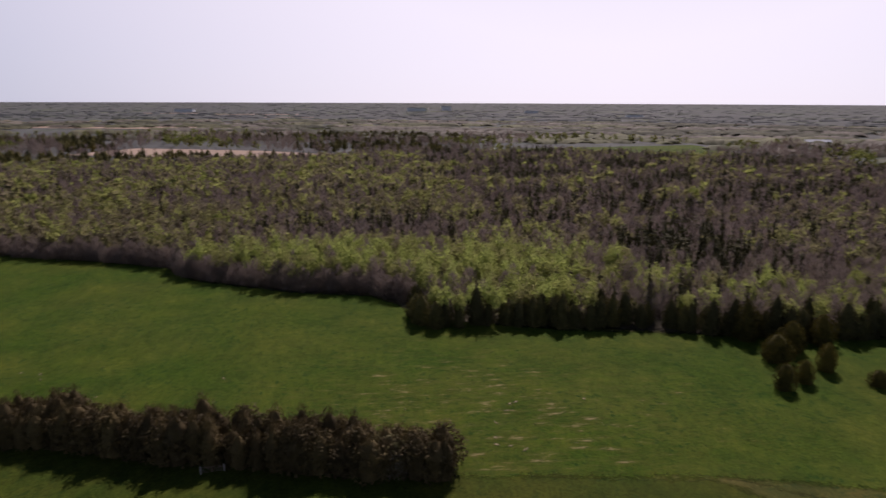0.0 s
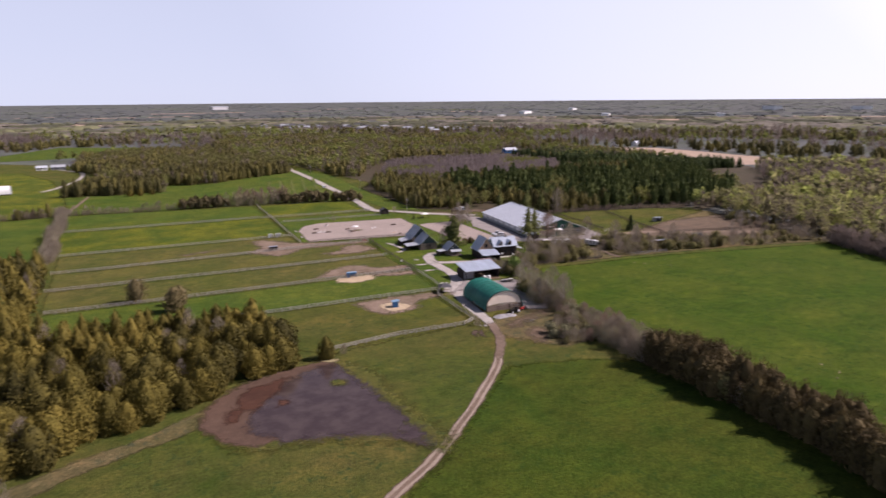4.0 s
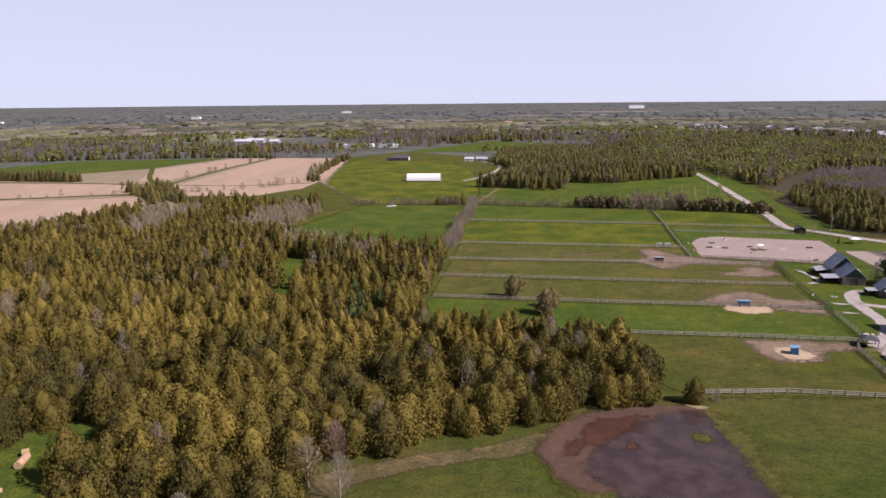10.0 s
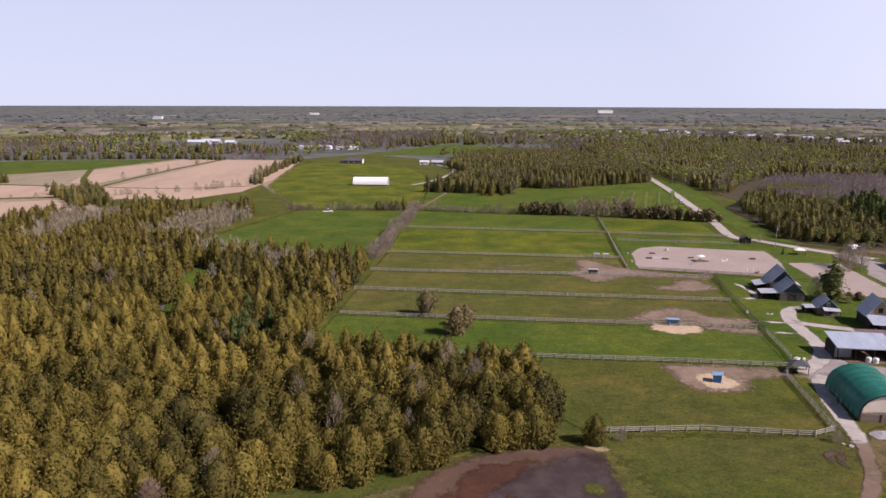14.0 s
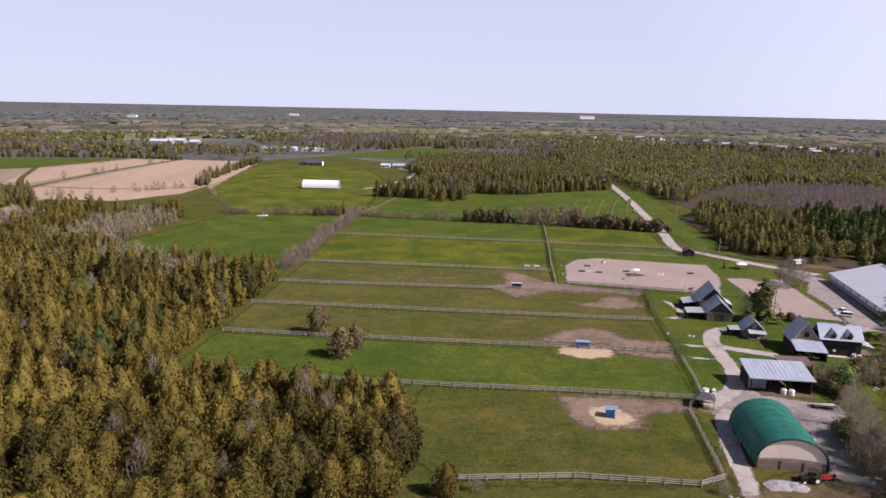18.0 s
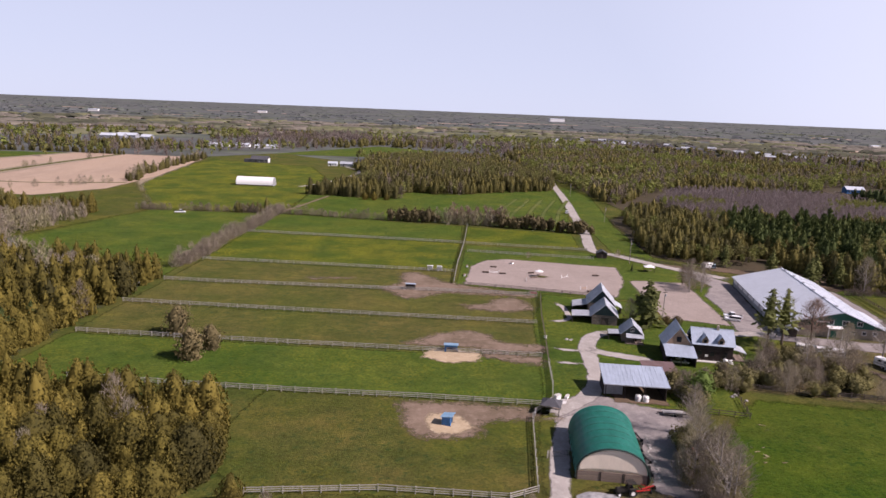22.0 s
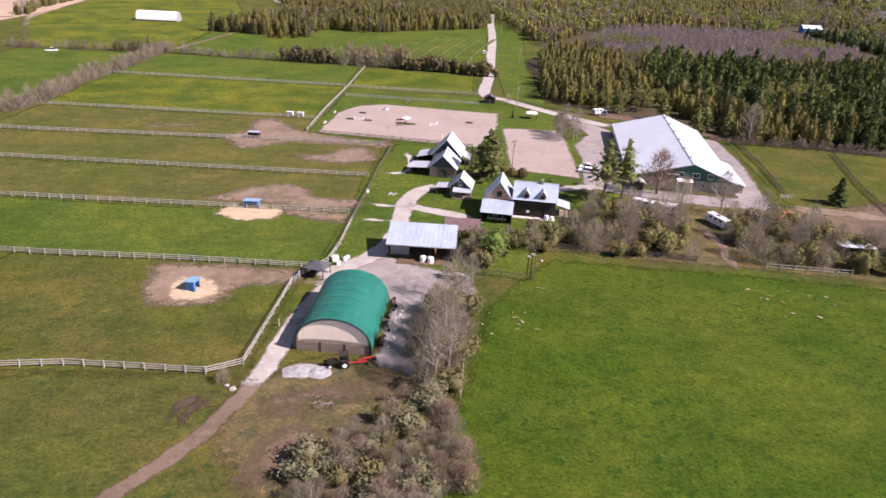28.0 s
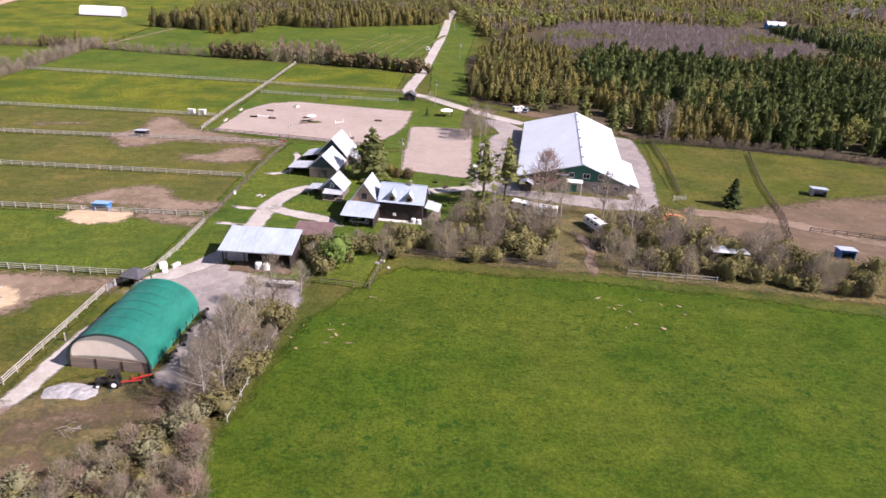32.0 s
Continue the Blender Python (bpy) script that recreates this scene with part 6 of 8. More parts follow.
plant(K_BUD[0], -11, 126, 0.9, 1.0, 0, label="reddish budding tree at the wood's edge")
plant(K_BUD[0], 190, 296, 0.85, 1.0, 40, label="tree with reddish-brown buds")


def thicket(poly, step, seed, kinds, sizes, group):
    rng = np.random.default_rng(seed)
    for x, y in scatter(poly, step, seed):
        k = kinds[rng.integers(0, len(kinds))]
        plant(k[rng.integers(0, len(k))], x, y, rng.uniform(*sizes), rng.uniform(0.9, 1.25), rng.uniform(0, 360), group)


thicket([(150, 202), (163, 198.5), (196, 195), (200, 208), (196, 222), (184, 226), (174, 213), (160, 207)], 3.4, 81, (K_SHRUB, K_LEAFY, K_LEAFY), (0.75, 1.3), "scrub behind the house")
thicket([(208, 193), (228, 189.5), (255, 181), (262, 190), (244, 202), (230, 216), (214, 222), (208, 206)], 3.4, 82, (K_SHRUB, K_LEAFY, K_LEAFY), (0.75, 1.3), "scrub by the hay field")
thicket([(256, 180), (300, 164), (312, 180), (290, 190), (266, 194)], 4.4, 83, (K_SHRUB, K_SHRUB, K_LEAFY), (0.5, 1.0), "scrub by the hay field")
thicket([(300, 172), (326, 168), (336, 240), (318, 232), (300, 200)], 5.5, 87, (K_SHRUB, K_LEAFY), (0.5, 1.0), "scrub by the hay field")
thicket([(136, 148), (141, 149), (147, 178), (142, 180), (137, 170), (134, 156)], 2.7, 84, (K_SHRUB, K_LEAFY, K_SHRUB, K_LEAFY), (0.6, 1.15), "scrub beside the gravel yard")
thicket([(118, 127), (121, 135), (126, 140), (131, 146), (135, 148), (140, 145), (141, 130), (130, 125)], 2.4, 85, (K_SHRUB, K_OLIVE, K_SHRUB, K_RED, K_LEAFY), (0.5, 0.95), "scrub beside the lane")
for x, y, s in ((120.5, 136, 0.8), (119, 133, 0.75), (123, 133.5, 0.7), (131, 133, 0.7), (137, 148, 0.8)):
    plant(K_OLIVE[sg.integers(0, 3)], x, y, s, 1.35, sg.uniform(0, 360), "scrub beside the lane")
thicket([(146, 196), (150, 195), (157, 198), (158, 203), (149, 205), (146, 201)], 3.0, 86, (K_LEAFY, K_SHRUB), (0.7, 1.1), "bushes beside the open shed")
for x, y, s in ((107, 152.5, 0.5), (151, 357, 0.0), (140, 337, 0.55), (205, 395, 0.6), (181, 345, 0.6), (162, 252, 0.6), (66, 153, 0.5)):
    if s:
        plant(K_SHRUB[0], x, y, s, 1.2, x, "", "small bare shrub beside a fence")
plant(K_GREEN[0], 152.6, 194.6, 1.05, 1.25, 10, label="fresh green leafy tree beside the open shed")
plant(K_LEAFY[1], 149.4, 193.6, 1.3, 1.2, 40, "bushes beside the open shed")
plant(K_LEAFY[2], 150.6, 190.8, 0.9, 1.2, 130, "bushes beside the open shed")
for x, y, s in ((165.6, 248.6, 0.34), (168.4, 247.9, 0.36)):
    plant(K_HEDGE[1], x, y, s, 1.6, x * 30, "bushes by the sand ring", "dark rounded bush beside the sand ring")
plant(K_CEDAR[0], 164, 252, 0.3, 1.2, 10, label="rounded dark bush behind the house")

# ---------------- buildings ----------------
def lay(x, y, rz):
    return pose(x, y, 0, 0, 0, rz)


def walls(t, x0, x1, y0, y1, h, mat, th=0.18, skip=()):
    """Four walls of the given height, butted at the corners."""
    for side, b in (("front", (x0, x1, y0, y0 + th)), ("back", (x0, x1, y1 - th, y1)), ("left", (x0, x0 + th, y0 + th, y1 - th)), ("right", (x1 - th, x1, y0 + th, y1 - th))):
        if side not in skip:
            part("wall", box(*b, 0, h), M[mat], t)


def gable(t, x0, x1, y, zb, zt, mat, th=0.16, label=""):
    part("gable", prism([(x0, zb), (x1, zb), ((x0 + x1) / 2, zt)], y, y + th), M[mat], t, label)


def gable_x(t, x, y0, y1, zb, zt, mat, th=0.16):
    bm = prism([(y0, zb), (y1, zb), ((y0 + y1) / 2, zt)], -x - th, -x)
    bmesh.ops.rotate(bm, verts=bm.verts, cent=(0, 0, 0), matrix=Matrix.Rotation(radians(90), 3, "Z"))
    part("gable", bm, M[mat], t)


def roof_y(t, x0, x1, y0, y1, ze, zr, mat, over=0.4, th=0.12, seams=0, label=""):
    """Pitched roof with its ridge along y, standing seams as thin ribs."""
    xm = (x0 + x1) / 2
    k = (zr - ze) / (xm - x0)
    for a, s in ((x0 - over, 1), (x1 + over, -1)):
        z = ze - over * k
        r = part("roof_slope", slab((a, y0 - over, z + th), (xm, y0 - over, zr + th), (xm, y1 + over, zr + th), (a, y1 + over, z + th), th), M[mat], t, label)
        for i in range(seams):
            y = y0 - over + (y1 - y0 + 2 * over) * (i + 0.5) / seams
            part("seam", slab((a, y - 0.025, z + th + 0.035), (xm, y - 0.025, zr + th + 0.035), (xm, y + 0.025, zr + th + 0.035), (a, y + 0.025, z + th + 0.035), 0.03), M[mat], r)
    part("ridge_cap", prism([(xm - 0.2, zr + th - 0.2 * k + 0.03), (xm, zr + th + 0.05), (xm + 0.2, zr + th - 0.2 * k + 0.03), (xm, zr + th - 0.03)], y0 - over, y1 + over), M[mat], t)


def roof_x(t, x0, x1, y0, y1, ze, zr, mat, over=0.4, th=0.12, seams=0):
    ym = (y0 + y1) / 2
    k = (zr - ze) / (ym - y0)
    for a in (y0 - over, y1 + over):
        z = ze - over * k
        r = part("roof_slope", slab((x0 - over, a, z + th), (x0 - over, ym, zr + th), (x1 + over, ym, zr + th), (x1 + over, a, z + th), th), M[mat], t)
        for i in range(seams):
            x = x0 - over + (x1 - x0 + 2 * over) * (i + 0.5) / seams
            part("seam", slab((x - 0.025, a, z + th + 0.035), (x - 0.025, ym, zr + th + 0.035), (x + 0.025, ym, zr + th + 0.035), (x + 0.025, a, z + th + 0.035), 0.03), M[mat], r)
    part("ridge_cap", box(x0 - over, x1 + over, ym - 0.12, ym + 0.12, zr + th - 0.02, zr + th + 0.05), M[mat], t)


def lean(t, x0, x1, y0, y1, z00, z10, z01, z11, mat, th=0.1, name="lean_to_roof", label=""):
    """Sloping roof by its corner heights."""
    return part(name, slab((x0, y0, z00), (x1, y0, z10), (x1, y1, z11), (x0, y1, z01), th), M[mat], t, label)


def window(t, x, y, z, w=0.9, h=1.1, face="front", frame_mat="white"):
    """Window on a wall that faces -y (front) or +x (right): frame, pane, sill, glazing bar."""
    e = part("window", box(x - w / 2, x + w / 2, y - 0.04, y + 0.03, z, z + h) if face == "front" else box(x - 0.03, x + 0.04, y - w / 2, y + w / 2, z, z + h), M["dark_glass"], t, "dark window pane")
    if face == "front":
        for b in ((x - w / 2 - 0.1, x - w / 2, z - 0.1, z + h + 0.1), (x + w / 2, x + w / 2 + 0.1, z - 0.1, z + h + 0.1), (x - w / 2, x + w / 2, z + h, z + h + 0.1), (x - w / 2, x + w / 2, z - 0.1, z), (x - 0.03, x + 0.03, z, z + h)):
            part("frame", box(b[0], b[1], y - 0.08, y, b[2], b[3]), M[frame_mat], e)
    else:
        for b in ((y - w / 2 - 0.1, y - w / 2, z - 0.1, z + h + 0.1), (y + w / 2, y + w / 2 + 0.1, z - 0.1, z + h + 0.1), (y - w / 2, y + w / 2, z + h, z + h + 0.1), (y - w / 2, y + w / 2, z - 0.1, z)):
            part("frame", box(x, x + 0.08, b[0], b[1], b[2], b[3]), M[frame_mat], e)


def door(t, x, y, w=1.0, h=2.05, mat="dark_wood", name="door"):
    d = part(name, box(x - w / 2, x + w / 2, y - 0.06, y, 0.02, h), M[mat], t)
    part("handle", box(x + w * 0.32, x + w * 0.38, y - 0.12, y - 0.06, 0.98, 1.1), M["iron"], d)
    return d


def post(t, x, y, h, r=0.09, mat="barn_wood"):
    part("post", box(x - r, x + r, y - r, y + r, 0, h), M[mat], t)


def log_wall(t, x0, x1, y0, y1, h, mat="log"):
    """Wall of squared logs with recessed chinking."""
    n = max(3, int(h / 0.42))
    along_x = (x1 - x0) > (y1 - y0)
    w = part("wall", box(x0 + 0.05, x1 - 0.05, y0 + 0.05, y1 - 0.05, 0, h), M["stone"], t, "pale chinking between logs")
    for i in range(n):
        z = h * i / n
        part("log", box(x0, x1, y0, y1, z + 0.05, z + h / n - 0.05), M[mat], w)
    return w


# fabric-covered shelter
def fabric_shelter():
    W, L, KICK, H = 12.2, 17.5, 1.75, 6.1
    t = thing("fabric_shelter", lay(122.1, 160.0, -9.5), "round-topped shelter of green tarpaulin with beige end", "shelter")
    n = 22
    prof = [(-W / 2 * math.cos(math.pi * i / n), 0.55 + (H - 0.55) * math.sin(math.pi * i / n) ** 0.82) for i in range(n + 1)]
    bm = bmesh.new()
    cols = 36
    grid = []
    for j in range(cols + 1):
        y = L * j / cols
        dip = 0.14 * abs(math.sin(math.pi * j / cols * 7)) ** 0.8
        grid.append([bm.verts.new((x * (1 - 0.012 * dip), y, z - dip * math.sin(math.pi * i / n) * 1.1)) for i, (x, z) in enumerate(prof)])
    for a, b in zip(grid, grid[1:]):
        for i in range(n):
            bm.faces.new((a[i], a[i + 1], b[i + 1], b[i]))
    bmesh.ops.solidify(bm, geom=bm.faces[:], thickness=0.05)
    bmesh.ops.recalc_face_normals(bm, faces=bm.faces)
    for f in bm.faces:
        f.smooth = True
    part("cover", bm, M["green_cover"], t, "green tarpaulin cover stretched over hoops")
    for j in range(8):
        y = 0.02 + (L - 0.04) * j / 7
        bm = bmesh.new()
        for (x0, z0), (x1, z1) in zip(prof, prof[1:]):
            rod((x0 * 0.985, y, z0 - 0.06), (x1 * 0.985, y, z1 - 0.06), 0.05, seg=5, bm=bm)
        part("hoop", bm, M["iron"], t)
    bm = bmesh.new()
    for (x0, z0), (x1, z1) in zip(prof, prof[1:]):
        rod((x0 * 1.01, -0.03, z0), (x1 * 1.01, -0.03, z1), 0.15, seg=6, bm=bm)
    part("edge_band", bm, M["dark_trim"], t, "dark green edge band")
    up = [(x, z) for x, z in prof if z >= KICK]
    bm = bmesh.new()
    m = [[bm.verts.new((x * 0.97, 0.12 + 0.02 * math.sin(x * 2.7 + k * 0.9) * (0 < k < 6), KICK + (z - KICK) * k / 6)) for x, z in up] for k in range(7)]
    for a, b in zip(m, m[1:]):
        for i in range(len(up) - 1):
            if (a[i].co - b[i].co).length > 1e-5 or (a[i + 1].co - b[i + 1].co).length > 1e-5:
                bm.faces.new((a[i], a[i + 1], b[i + 1], b[i]))
    bmesh.ops.remove_doubles(bm, verts=bm.verts, dist=0.002)
    bmesh.ops.solidify(bm, geom=bm.faces[:], thickness=0.03)
    bmesh.ops.recalc_face_normals(bm, faces=bm.faces)
    for f in bm.faces:
        f.smooth = True
    part("end_panel", bm, M["beige_cover"], t, "beige tarpaulin end wall with creases")
    for k in range(3):
        x0 = -W / 2 + 0.25 + (W - 0.5) * k / 3
        part("kickboard", box(x0 + 0.09, x0 + (W - 0.5) / 3 - 0.09, 0.05, 0.17, 0.05, KICK - 0.02), M["kickboard"], t)
    for k in range(4):
        x = -W / 2 + 0.25 + (W - 0.5) * k / 3
        part("post", box(x - 0.085, x + 0.085, -0.02, 0.22, 0, KICK + 0.05), M["dark_wood"], t)
    for s in (-1, 1):
        part("side_wall", box(min(s * 5.75, s * 5.6), max(s * 5.75, s * 5.6), 0.3, L - 0.1, 0, 0.95), M["kickboard"], t)
        for j in range(8):
            y = 0.3 + (L - 0.6) * j / 7
            part("side_post", box(s * 6.05 - 0.08, s * 6.05 + 0.08, y - 0.08, y + 0.08, 0, 1.5), M["dark_wood"], t)


fabric_shelter()


def open_shed():
    t = thing("open_shed", lay(131.0, 194.6, -8), "open-fronted dark timber shed under blue-grey steel roof", "shed")
    W, D = 13.2, 7.6
    for b in ((0, W, D - 0.18, D), (0, 0.18, 2.2, D - 0.18), (W - 0.18, W, 0, D - 0.18)):
        part("wall", box(*b, 0, 3.3), M["dark_wood"], t)
    part("wall", box(0.18, 4.2, 2.2, 2.35, 0, 2.9), M["siding_grey"], t, "grey sheet wall")
    for x in (0.15, 4.3, 8.6, W - 0.15):
        post(t, x, 0.15, 3.35, 0.1, "dark_wood")
    part("beam", box(-0.1, W + 0.1, 0.05, 0.25, 3.1, 3.35), M["dark_wood"], t)
    r = lean(t, -0.5, W + 0.5, -0.7, D + 0.5, 3.55, 3.55, 5.0, 5.0, "steel_blue", 0.12, "roof", "blue-grey steel roof")
    for i in range(16):
        x = -0.4 + (W + 0.8) * i / 15
        part("seam", slab((x - 0.03, -0.7, 3.59), (x + 0.03, -0.7, 3.59), (x + 0.03, D + 0.5, 5.04), (x - 0.03, D + 0.5, 5.04), 0.04), M["steel_blue"], r)
    part("roof_prop", box(0.4, W - 0.4, D - 0.6, D - 0.42, 3.3, 4.75), M["dark_wood"], t)
    part("fascia", box(-0.5, W + 0.5, -0.74, -0.7, 3.36, 3.56), M["siding_grey"], t)


open_shed()


def brown_shed():
    t = thing("brown_shed", lay(143.4, 204.5, -8), "low dark shed with brown-purple roof", "shed")
    walls(t, 0, 7.2, 0, 5.2, 2.3, "dark_wood")
    lean(t, -0.35, 7.55, -0.4, 5.6, 2.45, 2.45, 3.1, 3.1, "brown_roof", 0.1, "roof", "brown-purple steel roof")
    part("infill", box(0.3, 6.9, 4.9, 5.02, 2.3, 2.9), M["dark_wood"], t)
    door(t, 1.4, 0, 1.0, 2.0, "barn_wood")


brown_shed()


def log_barn(x, y, rz, W, D, ze, zr, lean_w, label, back=False):
    t = thing("log_barn", lay(x, y, rz), label, "barn", "log barns")
    log_wall(t, 0, W, 0, 0.28, ze)
    log_wall(t, 0, W, D - 0.28, D, ze)
    log_wall(t, 0, 0.28, 0.28, D - 0.28, ze)
    log_wall(t, W - 0.28, W, 0.28, D - 0.28, ze)
    gable(t, 0, W, 0.04, ze, zr, "gable_blue", label="dark vertical boarding in the gable")
    gable(t, 0, W, D - 0.2, ze, zr, "gable_blue")
    roof_y(t, 0, W, 0, D, ze, zr, "steel_old", 0.5, seams=8)
    k = (zr - ze) / (W / 2)
    zl = ze - 0.5 * k - 0.02
    lw = lean_w
    r = lean(t, -lw - 0.3, -0.35, 0.1, D * 0.72, 2.15, zl + 0.12, 2.15, zl + 0.12, "steel_old", label="steel lean-to roof")
    for i in range(6):
        y = 0.3 + D * 0.68 * i / 5
        part("seam", slab((-lw - 0.3, y, 2.19), (-0.35, y, zl + 0.16), (-0.35, y + 0.05, zl + 0.16), (-lw - 0.3, y + 0.05, 2.19), 0.04), M["steel_old"], r)
    for i in range(3):
        post(t, -lw, 0.35 + (D * 0.72 - 0.7) * i / 2, 2.1)
    part("wall", box(-lw, -0.02, D * 0.72 - 0.16, D * 0.72, 0, 2.05), M["dark_wood"], t)
    part("wall", box(-lw - 0.06, -lw + 0.06, D * 0.35, D * 0.72 - 0.16, 0, 2.0), M["dark_wood"], t)
    part("door", box(W / 2 - 1.1, W / 2 + 1.1, -0.07, 0, 0.05, 2.3), M["barn_wood"], t)
    if back:
        lean(t, W + 0.4, W + 2.6, 2, D - 2, zl + 0.1, 2.0, zl + 0.1, 2.0, "steel_old")
        part("wall", box(W + 2.3, W + 2.45, 2.2, D - 2.2, 0, 1.95), M["barn_wood"], t)


log_barn(142.6, 247.3, -13, 7.2, 8.5, 2.9, 6.2, 5.6, "log barn with steel roof and open lean-to")
log_barn(144.2, 257.6, -13, 7.8, 9.5, 3.6, 7.8, 4.6, "taller log barn with steel roof behind another", True)


def log_cabin():
    t = thing("log_cabin", lay(146.8, 232.3, -13), "small log cabin with steel roof and porch", "cabin")
    W, D, ze, zr = 5.4, 6.0, 2.5, 5.0
    log_wall(t, 0, W, 0, 0.25, ze)
    log_wall(t, 0, W, D - 0.25, D, ze)
    log_wall(t, 0, 0.25, 0.25, D - 0.25, ze)
    log_wall(t, W - 0.25, W, 0.25, D - 0.25, ze)
    gable(t, 0, W, 0.04, ze, zr, "gable_blue")
    gable(t, 0, W, D - 0.2, ze, zr, "gable_blue")
    roof_y(t, 0, W, 0, D, ze, zr, "steel_old", 0.45, seams=6)
    window(t, W / 2, 0.04, 3.0, 0.7, 0.9)
    lean(t, 1.0, W + 0.3, -2.2, -0.03, 1.95, 1.95, 2.5, 2.5, "steel_old", label="porch roof")
    for x in (1.2, 3.2, W + 0.1):
        post(t, x, -2.0, 1.9, 0.07, "kickboard")
    part("deck", box(0.9, W + 0.3, -2.2, -0.02, 0.15, 0.3), M["kickboard"], t)
    lean(t, -3.6, -0.5, 0.2, 4.4, 1.9, 2.15, 1.9, 2.15, "steel_old")
    for x, y in ((-3.4, 0.4), (-3.4, 4.2), (-0.7, 0.4)):
        post(t, x, y, 1.88, 0.08)
    part("wall", box(-3.4, -0.1, 4.2, 4.32, 0, 1.85), M["dark_wood"], t)
    door(t, W / 2 + 0.9, 0, 0.9, 1.95)


log_cabin()


def farmhouse():
    t = thing("farmhouse", lay(152.6, 214.8, -13), "dark timber farmhouse with steel roofs and dormers", "house")
    # gabled front wing with carport
    walls(t, 0.2, 7.0, 6.2, 13.5, 3.6, "dark_wood")
    gable(t, 0.2, 7.0, 6.14, 3.6, 8.2, "gable_tan", label="tan shingled gable")
    gable(t, 0.2, 7.0, 13.3, 3.6, 8.2, "gable_tan")
    roof_y(t, 0.2, 7.0, 6.2, 13.5, 3.6, 8.2, "steel", 0.45, seams=8)
    window(t, 3.6, 6.12, 4.5, 1.0, 1.2, frame_mat="dark_wood")
    r = lean(t, -0.3, 7.3, -0.3, 6.1, 2.6, 2.6, 3.75, 3.75, "steel", 0.12, "carport_roof", "blue-grey steel carport roof")
    for i in range(9):
        x = -0.2 + 7.4 * i / 8
        part("seam", slab((x - 0.025, -0.3, 2.64), (x + 0.025, -0.3, 2.64), (x + 0.025, 6.1, 3.79), (x - 0.025, 6.1, 3.79), 0.04), M["steel"], r)
    for x in (0.0, 3.5, 7.0):
        post(t, x, 0.0, 2.5, 0.1, "dark_wood")
    part("wall", box(-0.05, 0.1, 2.2, 6.2, 0, 2.6), M["dark_wood"], t)
    part("wall", box(6.95, 7.1, 0.3, 6.2, 0, 2.6), M["dark_wood"], t)
    # long wing
    walls(t, 7.0, 17.0, 6.0, 13.2, 4.6, "dark_wood")
    gable_x(t, 16.82, 6.0, 13.2, 4.6, 7.6, "dark_wood")
    roof_x(t, 7.2, 17.0, 6.0, 13.2, 4.6, 7.6, "steel", 0.45, seams=12)
    for x in (10.0, 13.9):
        d = part("dormer", box(x - 0.75, x + 0.75, 6.0, 8.6, 4.7, 5.75), M["gable_tan"], t, "dormer with tan shingles")
        part("dormer_gable", prism([(x - 0.75, 5.75), (x + 0.75, 5.75), (x, 6.75)], 6.02, 8.4), M["gable_tan"], d)
        for s in (-1, 1):
            part("dormer_roof", slab((x + s * 1.0, 5.7, 5.52), (x, 5.7, 6.86), (x, 9.4, 6.86), (x + s * 1.0, 9.0, 5.52), 0.08), M["steel"], d)
        part("pane", box(x - 0.4, x + 0.4, 5.95, 6.0, 4.85, 5.65), M["dark_glass"], d)
    part("chimney", box(13.2, 13.8, 9.2, 9.8, 7.2, 8.6), M["stone"], t, "stone chimney")
    for x in (9.0, 12.0, 15.2):
        window(t, x, 5.98, 1.4, 0.9, 1.2, frame_mat="dark_wood")
    part("meter_box", box(10.3, 11.0, 5.86, 6.0, 1.2, 1.75), M["white"], t, "white box on the wall")
    part("terrace", box(7.1, 17.2, 4.6, 5.98, 0.02, 0.2), M["gravel_slab"], t, "pale paved strip")
    # side porch
    lean(t, 17.3, 20.6, 7.2, 12.4, 3.3, 2.5, 3.3, 2.5, "steel_old", 0.1, "porch_roof")
    for y in (7.4, 9.8, 12.2):
        post(t, 20.3, y, 2.45, 0.08, "kickboard")
    part("porch_deck", box(17.0, 20.4, 7.3, 12.3, 0.2, 0.4), M["kickboard"], t)
    part("rail", box(20.25, 20.35, 7.4, 12.2, 1.0, 1.1), M["kickboard"], t)


farmhouse()


